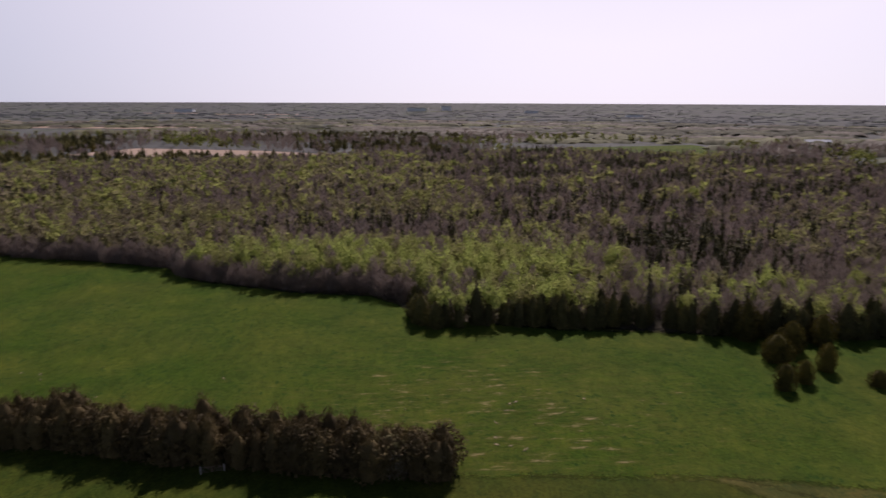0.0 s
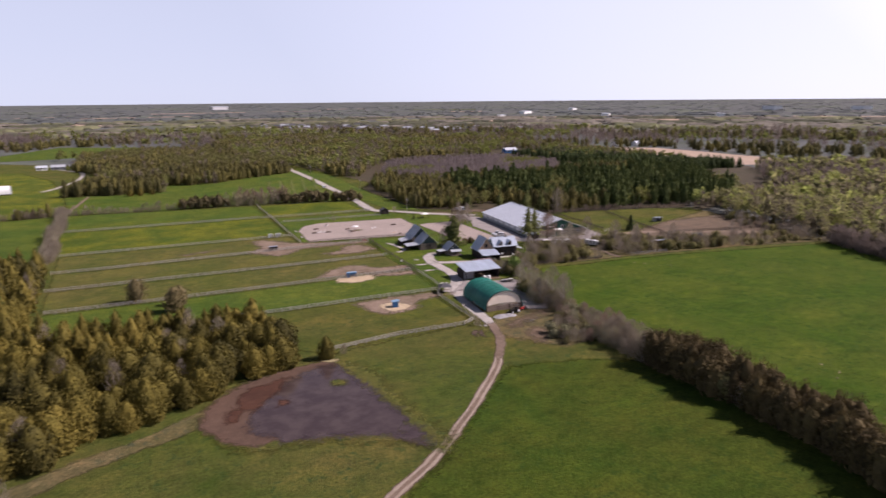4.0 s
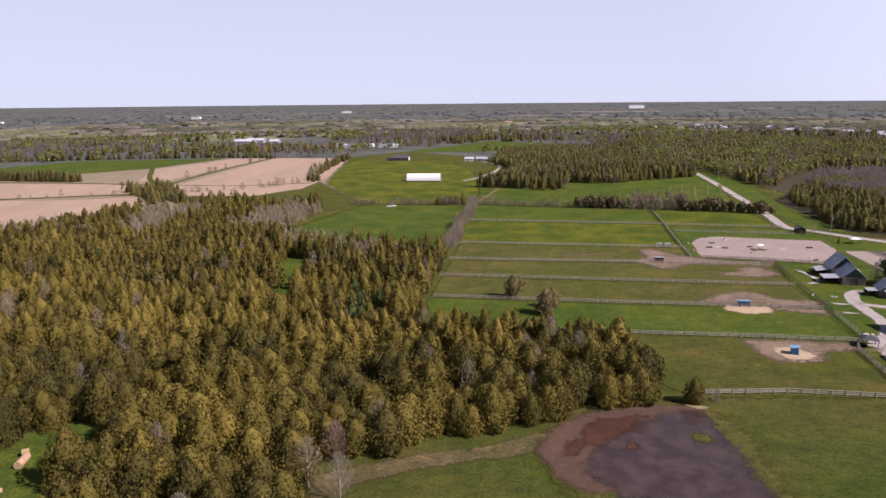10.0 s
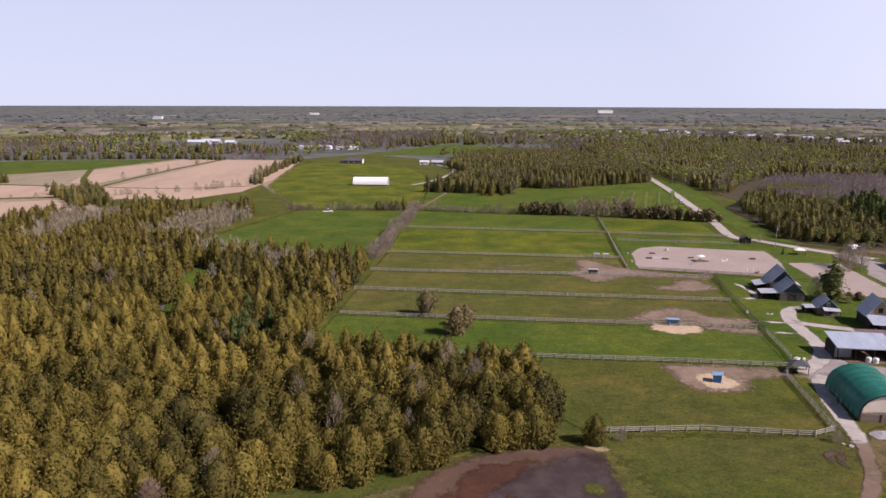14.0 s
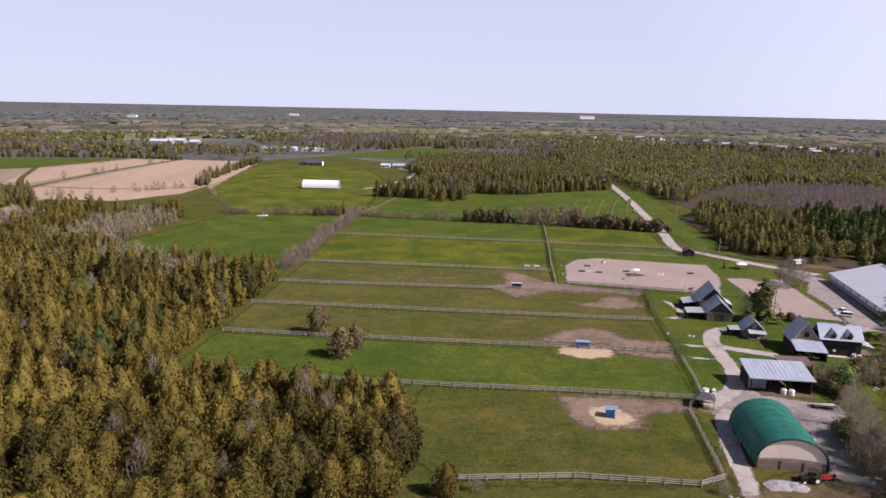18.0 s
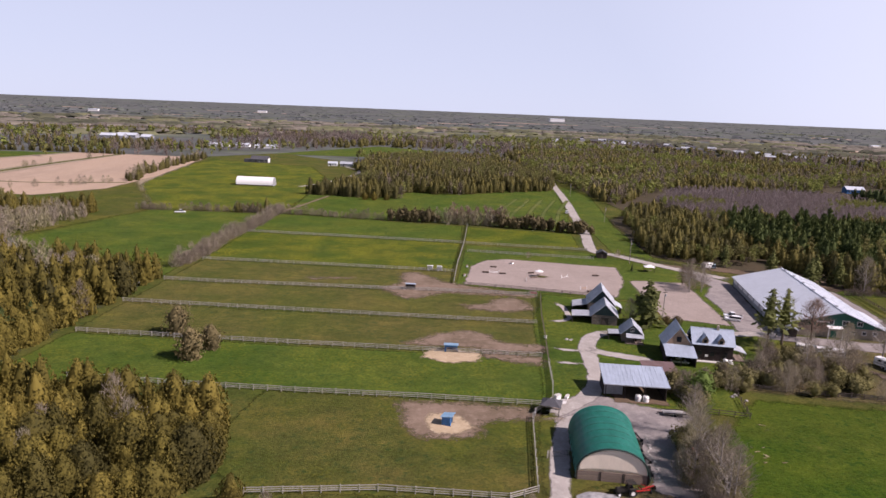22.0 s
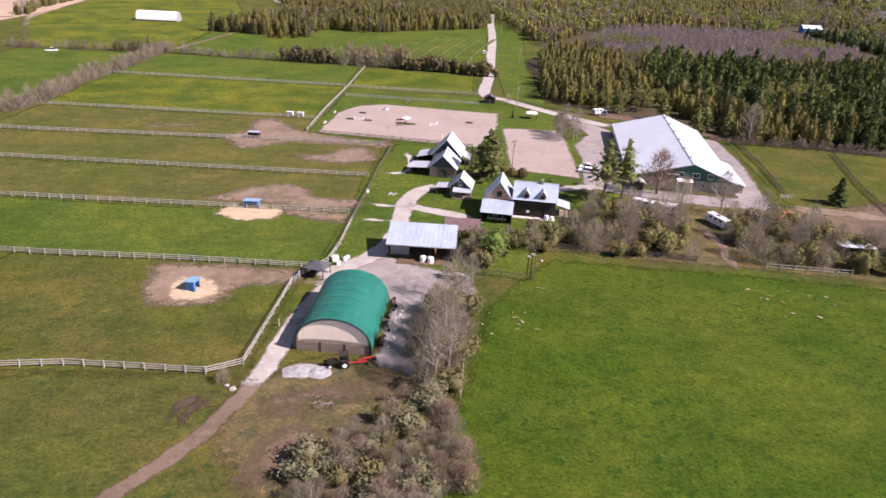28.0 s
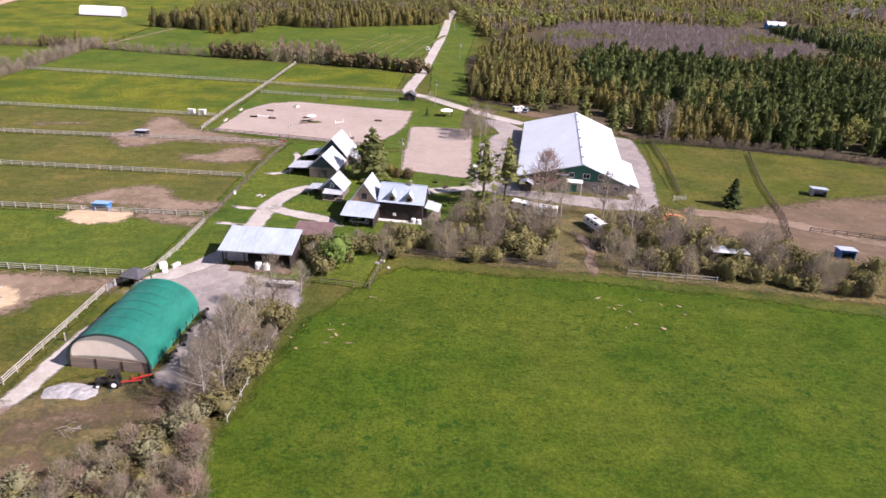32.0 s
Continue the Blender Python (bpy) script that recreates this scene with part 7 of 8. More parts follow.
def riding_hall():
    t = thing("riding_hall", lay(197.3, 242.3, -13.1), "large riding hall with white steel roof and green gable", "riding hall")
    W, L, ze, zr, xm = 27.9, 57.2, 3.2, 7.7, 16.3
    part("wall", box(0, 0.25, 0.25, L - 0.25, 0, ze), M["siding_grey"], t)
    part("wall", box(W - 0.25, W, 0.25, L - 0.25, 0, ze), M["siding_grey"], t)
    part("wall", box(0, W, L - 0.25, L, 0, ze), M["siding_grey"], t)
    f = part("wall", box(0, W, 0, 0.25, 0, ze), M["mortar"], t, "stone block front wall")
    rng = random.Random(4)
    for r in range(8):
        x, z = 0.02, 0.02 + r * 0.4
        while x < W - 0.3:
            w = rng.uniform(0.7, 1.3)
            part("stone_block", box(x, min(x + w - 0.03, W - 0.02), -0.05 - rng.uniform(0, 0.03), 0.0, z, z + 0.37), M["stone"], f)
            x += w
    for y in (0.05, L - 0.2):
        part("gable", prism([(0, ze), (W, ze), (xm, zr)], y, y + 0.15), M["gable_green"], t, "dark green boarded gable")
    for a, lab in ((-0.6, "white steel roof"), (W + 0.6, "white steel roof")):
        z = ze - 0.2
        r = part("roof_slope", slab((a, -0.8, z + 0.25), (xm, -0.8, zr + 0.25), (xm, L + 0.6, zr + 0.25), (a, L + 0.6, z + 0.25), 0.18), M["steel_white"], t, lab)
        for i in range(38):
            y = -0.7 + (L + 1.2) * i / 37
            part("seam", slab((a, y, z + 0.285), (xm, y, zr + 0.285), (xm, y + 0.05, zr + 0.285), (a, y + 0.05, z + 0.285), 0.03), M["steel_white"], r)
    part("ridge_cap", box(xm - 0.35, xm + 0.35, -0.8, L + 0.6, zr + 0.16, zr + 0.32), M["steel_white"], t)
    for i in range(6):
        y = 5 + 9.6 * i
        part("ridge_vent", box(xm - 0.3, xm + 0.3, y, y + 0.9, zr + 0.3, zr + 0.6), M["siding_grey"], t, "grey ridge ventilator")
    # low wing at the right of the front
    part("wing_wall", box(W, W + 2.9, 2.0, 2.25, 0, 2.3), M["stone"], t, "stone wall of the low wing")
    part("wing_wall", box(W + 2.65, W + 2.9, 2.25, 22, 0, 2.1), M["siding_grey"], t)
    part("wing_wall", box(W, W + 2.65, 21.8, 22, 0, 2.1), M["siding_grey"], t)
    lean(t, W + 0.3, W + 3.5, 1.4, 22.6, ze + 0.1, 2.3, ze + 0.1, 2.3, "steel_white", 0.14, "wing_roof", "white steel roof of the low wing")
    for x, w in ((13.6, 1.1), (17.4, 1.6), (21.2, 1.3)):
        window(t, x, 0.03, 4.0, w, 1.2)
    for x in (5.2, 19.6, 22.6, 25.4):
        window(t, x, -0.08, 1.5, 0.95, 0.95)
    part("sign_board", box(9.6, 12.8, -0.02, 0.05, 4.3, 4.75), M["white"], t, "white board without readable writing")
    part("canopy", slab((12.4, -1.6, 3.1), (16.6, -1.6, 3.1), (16.6, -0.02, 3.6), (12.4, -0.02, 3.6), 0.1), M["white"], t, "white entrance canopy")
    for x in (12.6, 16.4):
        post(t, x, -1.5, 3.0, 0.08, "white")
    door(t, 14.5, -0.09, 1.6, 2.1, "gable_green")
    # entrance hut at the left
    part("entry_wall", box(1.0, 3.6, -3.2, -0.1, 0, 2.2), M["barn_wood"], t)
    for s in (-1, 1):
        part("entry_roof", slab((2.3 + s * 1.8, -3.6, 2.15), (2.3, -3.6, 3.1), (2.3, -0.1, 3.1), (2.3 + s * 1.8, -0.1, 2.15), 0.1), M["steel_white"], t)
    for i in range(5):
        window(t, W + 0.01, 24 + i * 7.0, 1.4, 1.2, 1.0, "right")
    for i in range(8):
        part("side_panel", box(-0.06, 0.0, 2 + i * 7, 7.6 + i * 7, 1.4, 3.1), M["white"], t, "translucent wall panel")


riding_hall()


# run-in shelters for the horses
def shelter(x, y, rz, wall_mat, roof_mat, label, w=3.6, d=2.6, h=2.3, group="run-in shelters"):
    t = thing("run_in_shelter", lay(x, y, rz), label, "shelter", group)
    part("wall", box(-w / 2, w / 2, d - 0.1, d, 0, h - 0.35), M[wall_mat], t)
    for a in (-w / 2, w / 2 - 0.1):
        part("wall", box(a, a + 0.1, 0.1, d - 0.1, 0, h - 0.3), M[wall_mat], t)
    part("front_board", box(-w / 2, w / 2, 0, 0.1, h - 0.55, h - 0.1), M[wall_mat], t)
    part("front_board", box(-w / 2, -w / 2 + 0.6, 0, 0.1, 0, h - 0.56), M[wall_mat], t)
    lean(t, -w / 2 - 0.25, w / 2 + 0.25, -0.35, d + 0.25, h + 0.08, h + 0.08, h - 0.28, h - 0.28, roof_mat, 0.07, "roof")
    for a in (-w / 2 - 0.1, w / 2 - 0.1):
        part("skid", box(a, a + 0.2, -0.3, d + 0.2, 0, 0.14), M["dark_wood"], t)


shelter(96.5, 180.8, 68, "blue_paint", "blue_roof", "small bright blue hay shelter with pale blue roof", 1.9, 1.8, 2.1)
shelter(99.1, 221.2, -6, "blue_paint", "blue_roof", "blue run-in shelter with blue roof beside hay", 3.2, 2.2, 2.0)
shelter(89.4, 281.3, -6, "dark_wood", "steel", "dark run-in shelter with pale roof", 3.2, 2.4, 2.0)
shelter(97.2, 309.8, -6, "white", "white", "small white pony shelter with dark opening", 1.9, 1.8, 1.9)
shelter(100.8, 309.4, -6, "white", "white", "small white pony shelter with dark opening", 1.9, 1.8, 1.9)
shelter(279, 238, -20, "siding_grey", "steel", "grey run-in shelter standing in mud", 3.8, 2.8, 2.3)
shelter(261.5, 199, -12, "blue_paint", "steel", "blue run-in shelter with steel roof in mud", 3.4, 2.6, 2.2)


def tin_shed():
    t = thing("tin_shed", lay(230.0, 196.5, -10), "open shed with white steel roof and dark skylight strip", "shed")
    lean(t, -0.3, 3.0, -0.3, 4.3, 2.9, 2.9, 2.5, 2.5, "steel_white", 0.08, "roof_sheet")
    lean(t, 3.0, 3.8, -0.3, 4.3, 2.89, 2.89, 2.49, 2.49, "siding_grey", 0.06, "skylight")
    lean(t, 3.8, 7.1, -0.3, 4.3, 2.9, 2.9, 2.5, 2.5, "steel_white", 0.08, "roof_sheet")
    for x in (0, 3.4, 6.8):
        for y in (0, 4.0):
            post(t, x, y, 2.82 - 0.1 * y, 0.09)
    part("wall", box(0, 6.8, 4.08, 4.2, 0, 2.42), M["barn_wood"], t)


tin_shed()


def small_hut(name, x, y, rz, w, d, h, rise, wall_mat, roof_mat, label, category="hut"):
    t = thing(name, lay(x, y, rz), label, category)
    walls(t, 0, w, 0, d, h, wall_mat, 0.12)
    gable(t, 0, w, 0.02, h, h + rise, wall_mat)
    gable(t, 0, w, d - 0.14, h, h + rise, wall_mat, 0.12)
    roof_y(t, 0, w, 0, d, h, h + rise, roof_mat, 0.3, seams=0)
    door(t, w / 2, 0, 0.9, 1.9, "barn_wood")
    return t


small_hut("road_hut", 170.5, 340.5, -10, 4.2, 4.0, 2.2, 1.1, "dark_wood", "gable_roof_dark", "small dark hut beside the road")


def hip_pavilion(x, y, rz, w, d, h, rise, roof_mat, label, name):
    t = thing(name, lay(x, y, rz), label, "pavilion")
    bm = bmesh.new()
    o = 0.3
    vs = [bm.verts.new(q) for q in ((-w / 2 - o, -d / 2 - o, h), (w / 2 + o, -d / 2 - o, h), (w / 2 + o, d / 2 + o, h), (-w / 2 - o, d / 2 + o, h))]
    a, b = bm.verts.new((-w * 0.12, 0, h + rise)), bm.verts.new((w * 0.12, 0, h + rise))
    for q in ((vs[0], vs[1], b, a), (vs[1], vs[2], b), (vs[2], vs[3], a, b), (vs[3], vs[0], a), (vs[3], vs[2], vs[1], vs[0])):
        bm.faces.new(q)
    part("roof", bm, M[roof_mat], t)
    for sx in (-1, 1):
        for sy in (-1, 1):
            post(t, sx * w / 2, sy * d / 2, h, 0.07, "dark_wood")
    part("bench", box(-w / 2 + 0.3, w / 2 - 0.3, d / 2 - 0.5, d / 2 - 0.1, 0.35, 0.45), M["kickboard"], t)


hip_pavilion(117.5, 187.0, -20, 3.6, 3.4, 2.1, 1.0, "gable_roof_dark", "dark-roofed gazebo beside the lane fence", "gazebo")
hip_pavilion(185, 317, -10, 3.6, 3.0, 2.1, 0.8, "white", "picnic shelter with pale roof on grass", "picnic_shelter")


# far buildings
def quonset(x, y, rz, w, l, h, label, name="quonset_shed"):
    t = thing(name, lay(x, y, rz), label, "shed")
    n = 14
    bm = bmesh.new()
    a = [bm.verts.new((-l / 2, -w / 2 * math.cos(math.pi * i / n), h * math.sin(math.pi * i / n) ** 0.7)) for i in range(n + 1)]
    b = [bm.verts.new((l / 2, -w / 2 * math.cos(math.pi * i / n), h * math.sin(math.pi * i / n) ** 0.7)) for i in range(n + 1)]
    for i in range(n):
        bm.faces.new((a[i], a[i + 1], b[i + 1], b[i]))
    bm.faces.new(a[::-1])
    part("cover", bm, M["white"], t, "white tarpaulin cover")
    part("end_wall", prism([(-w / 2 * math.cos(math.pi * i / n) * 0.96, h * 0.96 * math.sin(math.pi * i / n) ** 0.7) for i in range(n + 1)], -0.1, 0.1), M["siding_grey"], t).matrix_local = pose(l / 2 - 0.2, 0, 0, 0, 0, 90)
    part("base_wall", box(-l / 2, l / 2, -w / 2 - 0.1, -w / 2 + 0.1, 0, 0.8), M["dark_wood"], t)


quonset(-21, 566, -4, 10, 27, 6.2, "long white tarpaulin shed in a meadow")


def plain_house(x, y, rz, w, d, h, rise, wall_mat, roof_mat, label, n_win=3):
    t = thing("house", pose(x, y, float(ground_z(x, y)), 0, 0, rz), label, "house")
    walls(t, 0, w, 0, d, h, wall_mat)
    gable_x(t, 0.02, 0, d, h, h + rise, wall_mat)
    gable_x(t, w - 0.2, 0, d, h, h + rise, wall_mat)
    roof_x(t, 0, w, 0, d, h, h + rise, roof_mat, 0.5)
    for i in range(n_win):
        window(t, w * (i + 0.5) / n_win, 0.0, 1.1, 1.2, 1.2)
    door(t, w * 0.3, 0.0, 1.0, 2.1)
    return t


hs = plain_house(-66, 757, -6, 17, 10, 3.4, 3.2, "gable_roof_dark", "gable_roof_dark", "grey-roofed house at the meadow's end")
part("garage", box(-7, -0.2, 1, 9, 0, 3.2), M["gable_roof_dark"], hs, "dark low garage")
part("white_gable", box(17.02, 17.2, 2, 8, 0.3, 4.5), M["white"], hs, "white end wall")
plain_house(12, 748, -6, 9, 6, 2.8, 1.5, "white", "steel_white", "low white farm building")
plain_house(24, 746, -6, 12, 7, 2.8, 1.8, "siding_grey", "steel_old", "low grey farm building")
plain_house(40, 742, -6, 8, 7, 5.5, 2.0, "white", "gable_roof_dark", "white farmhouse among bare trees")
plain_house(485, 646, -10, 15, 10, 3.8, 2.4, "blue_paint", "steel_white", "blue-walled house with white roof in woods")
plain_house(695, 640, 10, 14, 8, 4, 2.2, "white", "steel_white", "white farm building by a stubble field")
plain_house(720, 630, 10, 16, 8, 3, 2, "gable_tan", "steel_old", "low farm shed by a stubble field")
plain_house(672, 655, 10, 10, 7, 3, 2, "white", "gable_roof_dark", "white farmhouse by a stubble field")
plain_house(706, -378, 80, 11, 8, 4.5, 2.8, "white", "steel_white", "white house among far trees")
plain_house(938, -700, 70, 34, 12, 5, 3, "white", "steel_white", "long white far barn")
for dx, dy, w, lab in ((0, 0, 34, "long greenhouse with pale roofs"), (14, 26, 28, "long pale-roofed farm shed"), (60, -6, 14, "pale farm shed beside a greenhouse")):
    plain_house(-352 + dx, 1084 + dy, -4, w, 14, 4, 3, "siding_grey", "steel_white", lab, 5)
for dx, dy, w in ((0, 0, 26), (34, 6, 18), (60, -4, 30)):
    plain_house(-170 + dx, 985 + dy, -4, w, 9, 3, 2, "white", "steel_white", "low white far building")
plain_house(-155, 1150, -4, 16, 10, 5, 3, "white", "gable_roof_dark", "far white house among trees")
town = np.random.default_rng(19)


def town_house(x, y, rz, w, d, h, rise, wall_mat, roof_mat):
    t = thing("town_house", pose(x, y, float(ground_z(x, y)), 0, 0, rz), "suburban house with dark roof in the distance", "house", "town houses")
    part("wall", box(0, w, 0, d, 0, h), M[wall_mat], t)
    bm = prism([(-0.5, h), (d / 2, h + rise), (d + 0.5, h)], -w - 0.5, 0.5)
    bmesh.ops.rotate(bm, verts=bm.verts, cent=(0, 0, 0), matrix=Matrix.Rotation(radians(90), 3, "Z"))
    part("roof", bm, M[roof_mat], t)
    for k in range(2):
        part("window", box(w * (0.2 + 0.45 * k), w * (0.36 + 0.45 * k), -0.05, 0.02, h * 0.45, h * 0.75), M["dark_glass"], t)


for i in range(70):
    a = town.uniform(0, 1)
    x, y = 470 + 260 * a + town.normal(0, 45), 1560 - 420 * a + town.normal(0, 45)
    town_house(x, y, town.choice([-12, 78]) + town.normal(0, 4), town.uniform(11, 17), town.uniform(8, 11), town.uniform(4.5, 6.5), town.uniform(2.2, 3.2), str(town.choice(["brick_far", "siding_grey", "white", "gable_tan"])), str(town.choice(["gable_roof_dark", "gable_roof_dark", "steel_old"])))
patch("town_yard", [(480, 1590), (620, 1430), (700, 1230), (660, 1210), (560, 1380), (450, 1530)], "sand", "pale streets and yards of a far suburb", amp=8, step=30)
for x, y, rz, w, d, h in ((-900, 2300, 0, 30, 14, 6), (-500, 2900, 0, 36, 16, 7), (780, 3300, 0, 70, 30, 14), (2330, 1480, 60, 90, 30, 14), (2480, 1250, 60, 70, 30, 12), (1500, 1500, 40, 60, 20, 9), (1700, 1250, 40, 50, 20, 9), (2750, 600, 80, 70, 25, 12), (2900, -300, 90, 80, 30, 14), (3000, -420, 90, 40, 20, 18), (2600, -700, 90, 50, 20, 9), (2100, -900, 100, 50, 20, 9), (1500, 1900, 30, 70, 20, 8), (1900, 2100, 30, 50, 18, 7), (-1300, 1900, 0, 26, 12, 6), (1250, 1700, 20, 30, 12, 6)):
    t = thing("far_hall", pose(x, y, float(ground_z(x, y)), 0, 0, rz), "pale industrial hall near the horizon", "hall", "far halls")
    part("wall", box(0, w, 0, d, 0, h), M["white"], t)
    part("roof", slab((-1, -1, h + 0.2), (w + 1, -1, h + 0.2), (w + 1, d + 1, h + 1.4), (-1, d + 1, h + 1.4), 0.3), M["steel_white"], t)

# ---------------- fences ----------------
POST_ME = part("post_master", box(-0.07, 0.07, -0.07, 0.07, 0, 1.38, bev=0.0), M["fence_wood"]).data
RAIL_ME = part("rail_master", box(0, 1, -0.022, 0.022, -0.075, 0.075), M["fence_wood"]).data
POST_DK = POST_ME.copy()
POST_DK.materials[0] = M["fence_dark"]
RAIL_DK = RAIL_ME.copy()
RAIL_DK.materials[0] = M["fence_dark"]
for nm in ("post_master", "rail_master"):
    bpy.data.objects.remove(bpy.data.objects[nm])
frng = random.Random(9)


def fence(pts, label, rails=(0.42, 0.8, 1.2), bay=2.9, dark=False, h=1.0, gate=()):
    """Post and rail fence along a line: every post and every board a piece of its own."""
    t = thing("fence", pose(pts[0][0], pts[0][1], 0), label, "fence", "paddock fences")
    pm, rm = (POST_DK, RAIL_DK) if dark else (POST_ME, RAIL_ME)
    o = Vector((*pts[0], 0))
    for (x0, y0), (x1, y1) in zip(pts, pts[1:]):
        a, b = Vector((x0, y0, 0)) - o, Vector((x1, y1, 0)) - o
        n = max(1, round((b - a).length / bay))
        ang = math.atan2(b.y - a.y, b.x - a.x)
        ln = (b - a).length / n
        for i in range(n + 1):
            p = a.lerp(b, i / n)
            if i < n or (x1, y1) == tuple(pts[-1]):
                q = new("post", pm)
                q.parent = t
                q.matrix_local = Matrix.Translation(p) @ Euler((frng.uniform(-0.03, 0.03), frng.uniform(-0.03, 0.03), ang)).to_matrix().to_4x4() @ Matrix.Diagonal((1, 1, h * frng.uniform(0.96, 1.05), 1))
            if i < n:
                for z in rails:
                    q = new("rail", rm)
                    q.parent = t
                    side = Vector((-math.sin(ang), math.cos(ang), 0)) * 0.09
                    q.matrix_local = Matrix.Translation(p + side + Vector((0, 0, z * h + frng.uniform(-0.03, 0.03)))) @ Euler((0, frng.uniform(-0.012, 0.012), ang)).to_matrix().to_4x4() @ Matrix.Diagonal((ln * 0.995, 1, 1, 1))
    return t


GREY = "silver-grey weathered post and rail paddock fence"
fence([(62, 156), (83, 157), (104, 154.6), (109, 156.8)], GREY)
fence([(109, 156.8), (113.2, 184)], GREY + " along the lane")
fence([(114, 186), (119, 192), (121, 201), (123, 215)], GREY + " along the lane")
fence([(123, 215), (126.2, 235), (129, 254), (133, 276)], "dark weathered post and rail fence along the lane", dark=True)
fence([(14, 201.5), (40, 198), (64, 195.3), (90, 193), (117, 189.8)], GREY)
fence([(2, 232), (25, 229), (49, 226.3), (86, 222.5), (122, 218.8)], GREY)
fence([(3, 260), (35, 256.2), (80, 251), (126, 246)], GREY)
fence([(6, 287), (21, 285), (76, 281), (104, 279.5), (132, 276.6)], GREY)
fence([(10, 319), (54, 314), (97, 309), (106, 308)], GREY)
fence([(14, 379), (28, 377), (68, 371.5), (108, 366), (119, 363.4), (164, 356), (170, 355)], GREY)
fence([(105, 291), (108.5, 320), (115, 364), (121, 412)], GREY)
fence([(108, 289), (133, 283), (158, 275.5)], "dark weathered fence at the sand ring", dark=True)
fence([(115, 346), (140, 341.5), (168, 337)], "green-grey weathered fence behind the sand ring")
fence([(163, 201), (180, 197.5), (196, 194)], "dark weathered fence at the field edge", dark=True)
fence([(210, 191), (227, 188)], GREY + " at the field edge", rails=(0.5, 1.1))
fence([(146, 179), (143.5, 164), (141, 148)], "pale low rail fence at the field edge", rails=(0.9,))
fence([(147, 188), (159, 185), (163, 201)], "dark weathered fence round a lawn", rails=(0.5, 1.1), dark=True)
fence([(251, 290), (246, 262), (240, 238)], "dark weathered paddock fence east of the hall", dark=True)
fence([(279, 277), (267, 246), (260, 222), (254, 208)], "dark weathered paddock fence east of the hall", dark=True)
fence([(251, 290), (262, 286), (279, 280), (302, 273)], "dark weathered fence before the pines", dark=True)
fence([(262, 214), (280, 208), (306, 198)], "dark weathered fence in muddy ground", dark=True)
fence([(182, 347), (196, 332), (212, 322)], "dark weathered fence along the road", dark=True, rails=(0.5, 1.0))

# ---------------- vehicles ----------------
def car(x, y, rz, paint, label, kind="suv"):
    t = thing("car", lay(x, y, rz), label, "car", "parked cars")
    L, W, H = (4.7, 1.85, 1.72) if kind == "suv" else (4.5, 1.78, 1.45)
    if kind == "pickup":
        L, W, H = 5.6, 1.95, 1.85
    bh = 0.98 if kind != "car" else 0.82
    bm = prism([(-L / 2, 0.38), (L / 2, 0.38), (L / 2, bh - 0.12), (L / 2 - 0.25, bh), (-L / 2 + 0.08, bh), (-L / 2, bh - 0.1)], -W / 2, W / 2)
    bmesh.ops.bevel(bm, geom=bm.edges[:], offset=0.07, segments=2, affect="EDGES")
    part("body", bm, M[paint], t)
    if kind == "suv":
        prof = [(-L / 2 + 0.12, bh - 0.05), (L / 2 - 1.25, bh - 0.05), (L / 2 - 1.95, H), (-L / 2 + 0.4, H)]
    elif kind == "pickup":
        prof = [(-0.55, bh - 0.05), (L / 2 - 1.35, bh - 0.05), (L / 2 - 2.05, H), (-0.35, H)]
    else:
        prof = [(-L / 2 + 0.5, bh - 0.05), (L / 2 - 1.1, bh - 0.05), (L / 2 - 1.95, H), (-L / 2 + 1.15, H)]
    cab = part("cabin", prism(prof, -W / 2 + 0.12, W / 2 - 0.12), M["dark_glass"], t, "dark windows")
    xs = [p[0] for p in prof[2:]]
    part("roof", box(min(xs) - 0.05, max(xs) + 0.05, -W / 2 + 0.1, W / 2 - 0.1, H - 0.06, H + 0.03, bev=0.03), M[paint], cab)
    if kind == "pickup":
        part("bed_liner", box(-L / 2 + 0.15, -0.65, -W / 2 + 0.15, W / 2 - 0.15, bh - 0.1, bh + 0.006), M["rubber"], t, "black bed liner")
    for sx in (-L / 2 + 0.85, L / 2 - 0.9):
        for s in (-1, 1):
            w = part("wheel", rod((sx, s * (W / 2 - 0.22), 0.34), (sx, s * (W / 2 + 0.02), 0.34), 0.34, seg=14), M["rubber"], t)
            part("rim", rod((sx, s * (W / 2 + 0.02), 0.34), (sx, s * (W / 2 + 0.035), 0.34), 0.2, seg=10), M["car_silver"], w)
    for s in (-1, 1):
        part("headlight", box(L / 2 - 0.1, L / 2 + 0.02, s * W * 0.36 - 0.18, s * W * 0.36 + 0.18, bh - 0.28, bh - 0.12), M["white"], t)
        part("tail_light", box(-L / 2 - 0.02, -L / 2 + 0.05, s * W * 0.4 - 0.1, s * W * 0.4 + 0.1, bh - 0.35, bh - 0.1), M["red_paint"], t)


car(188.4, 253.2, 160, "car_white", "white sport utility car parked on gravel")
car(190.0, 256.4, 165, "car_white", "white pickup truck parked on gravel", "pickup")
car(156.6, 216.2, -13, "car_silver", "silver car under the house's carport", "car")
car(141.2, 206.6, -10, "car_blue", "pale blue car beside the brown shed", "car")
car(188, 470, 78, "car_white", "white car on the gravel road")
car(-33, 429, 10, "car_white", "white pickup truck at the edge of a field", "pickup")
car(216, 327, 70, "car_blue", "blue car behind the riding hall", "suv")


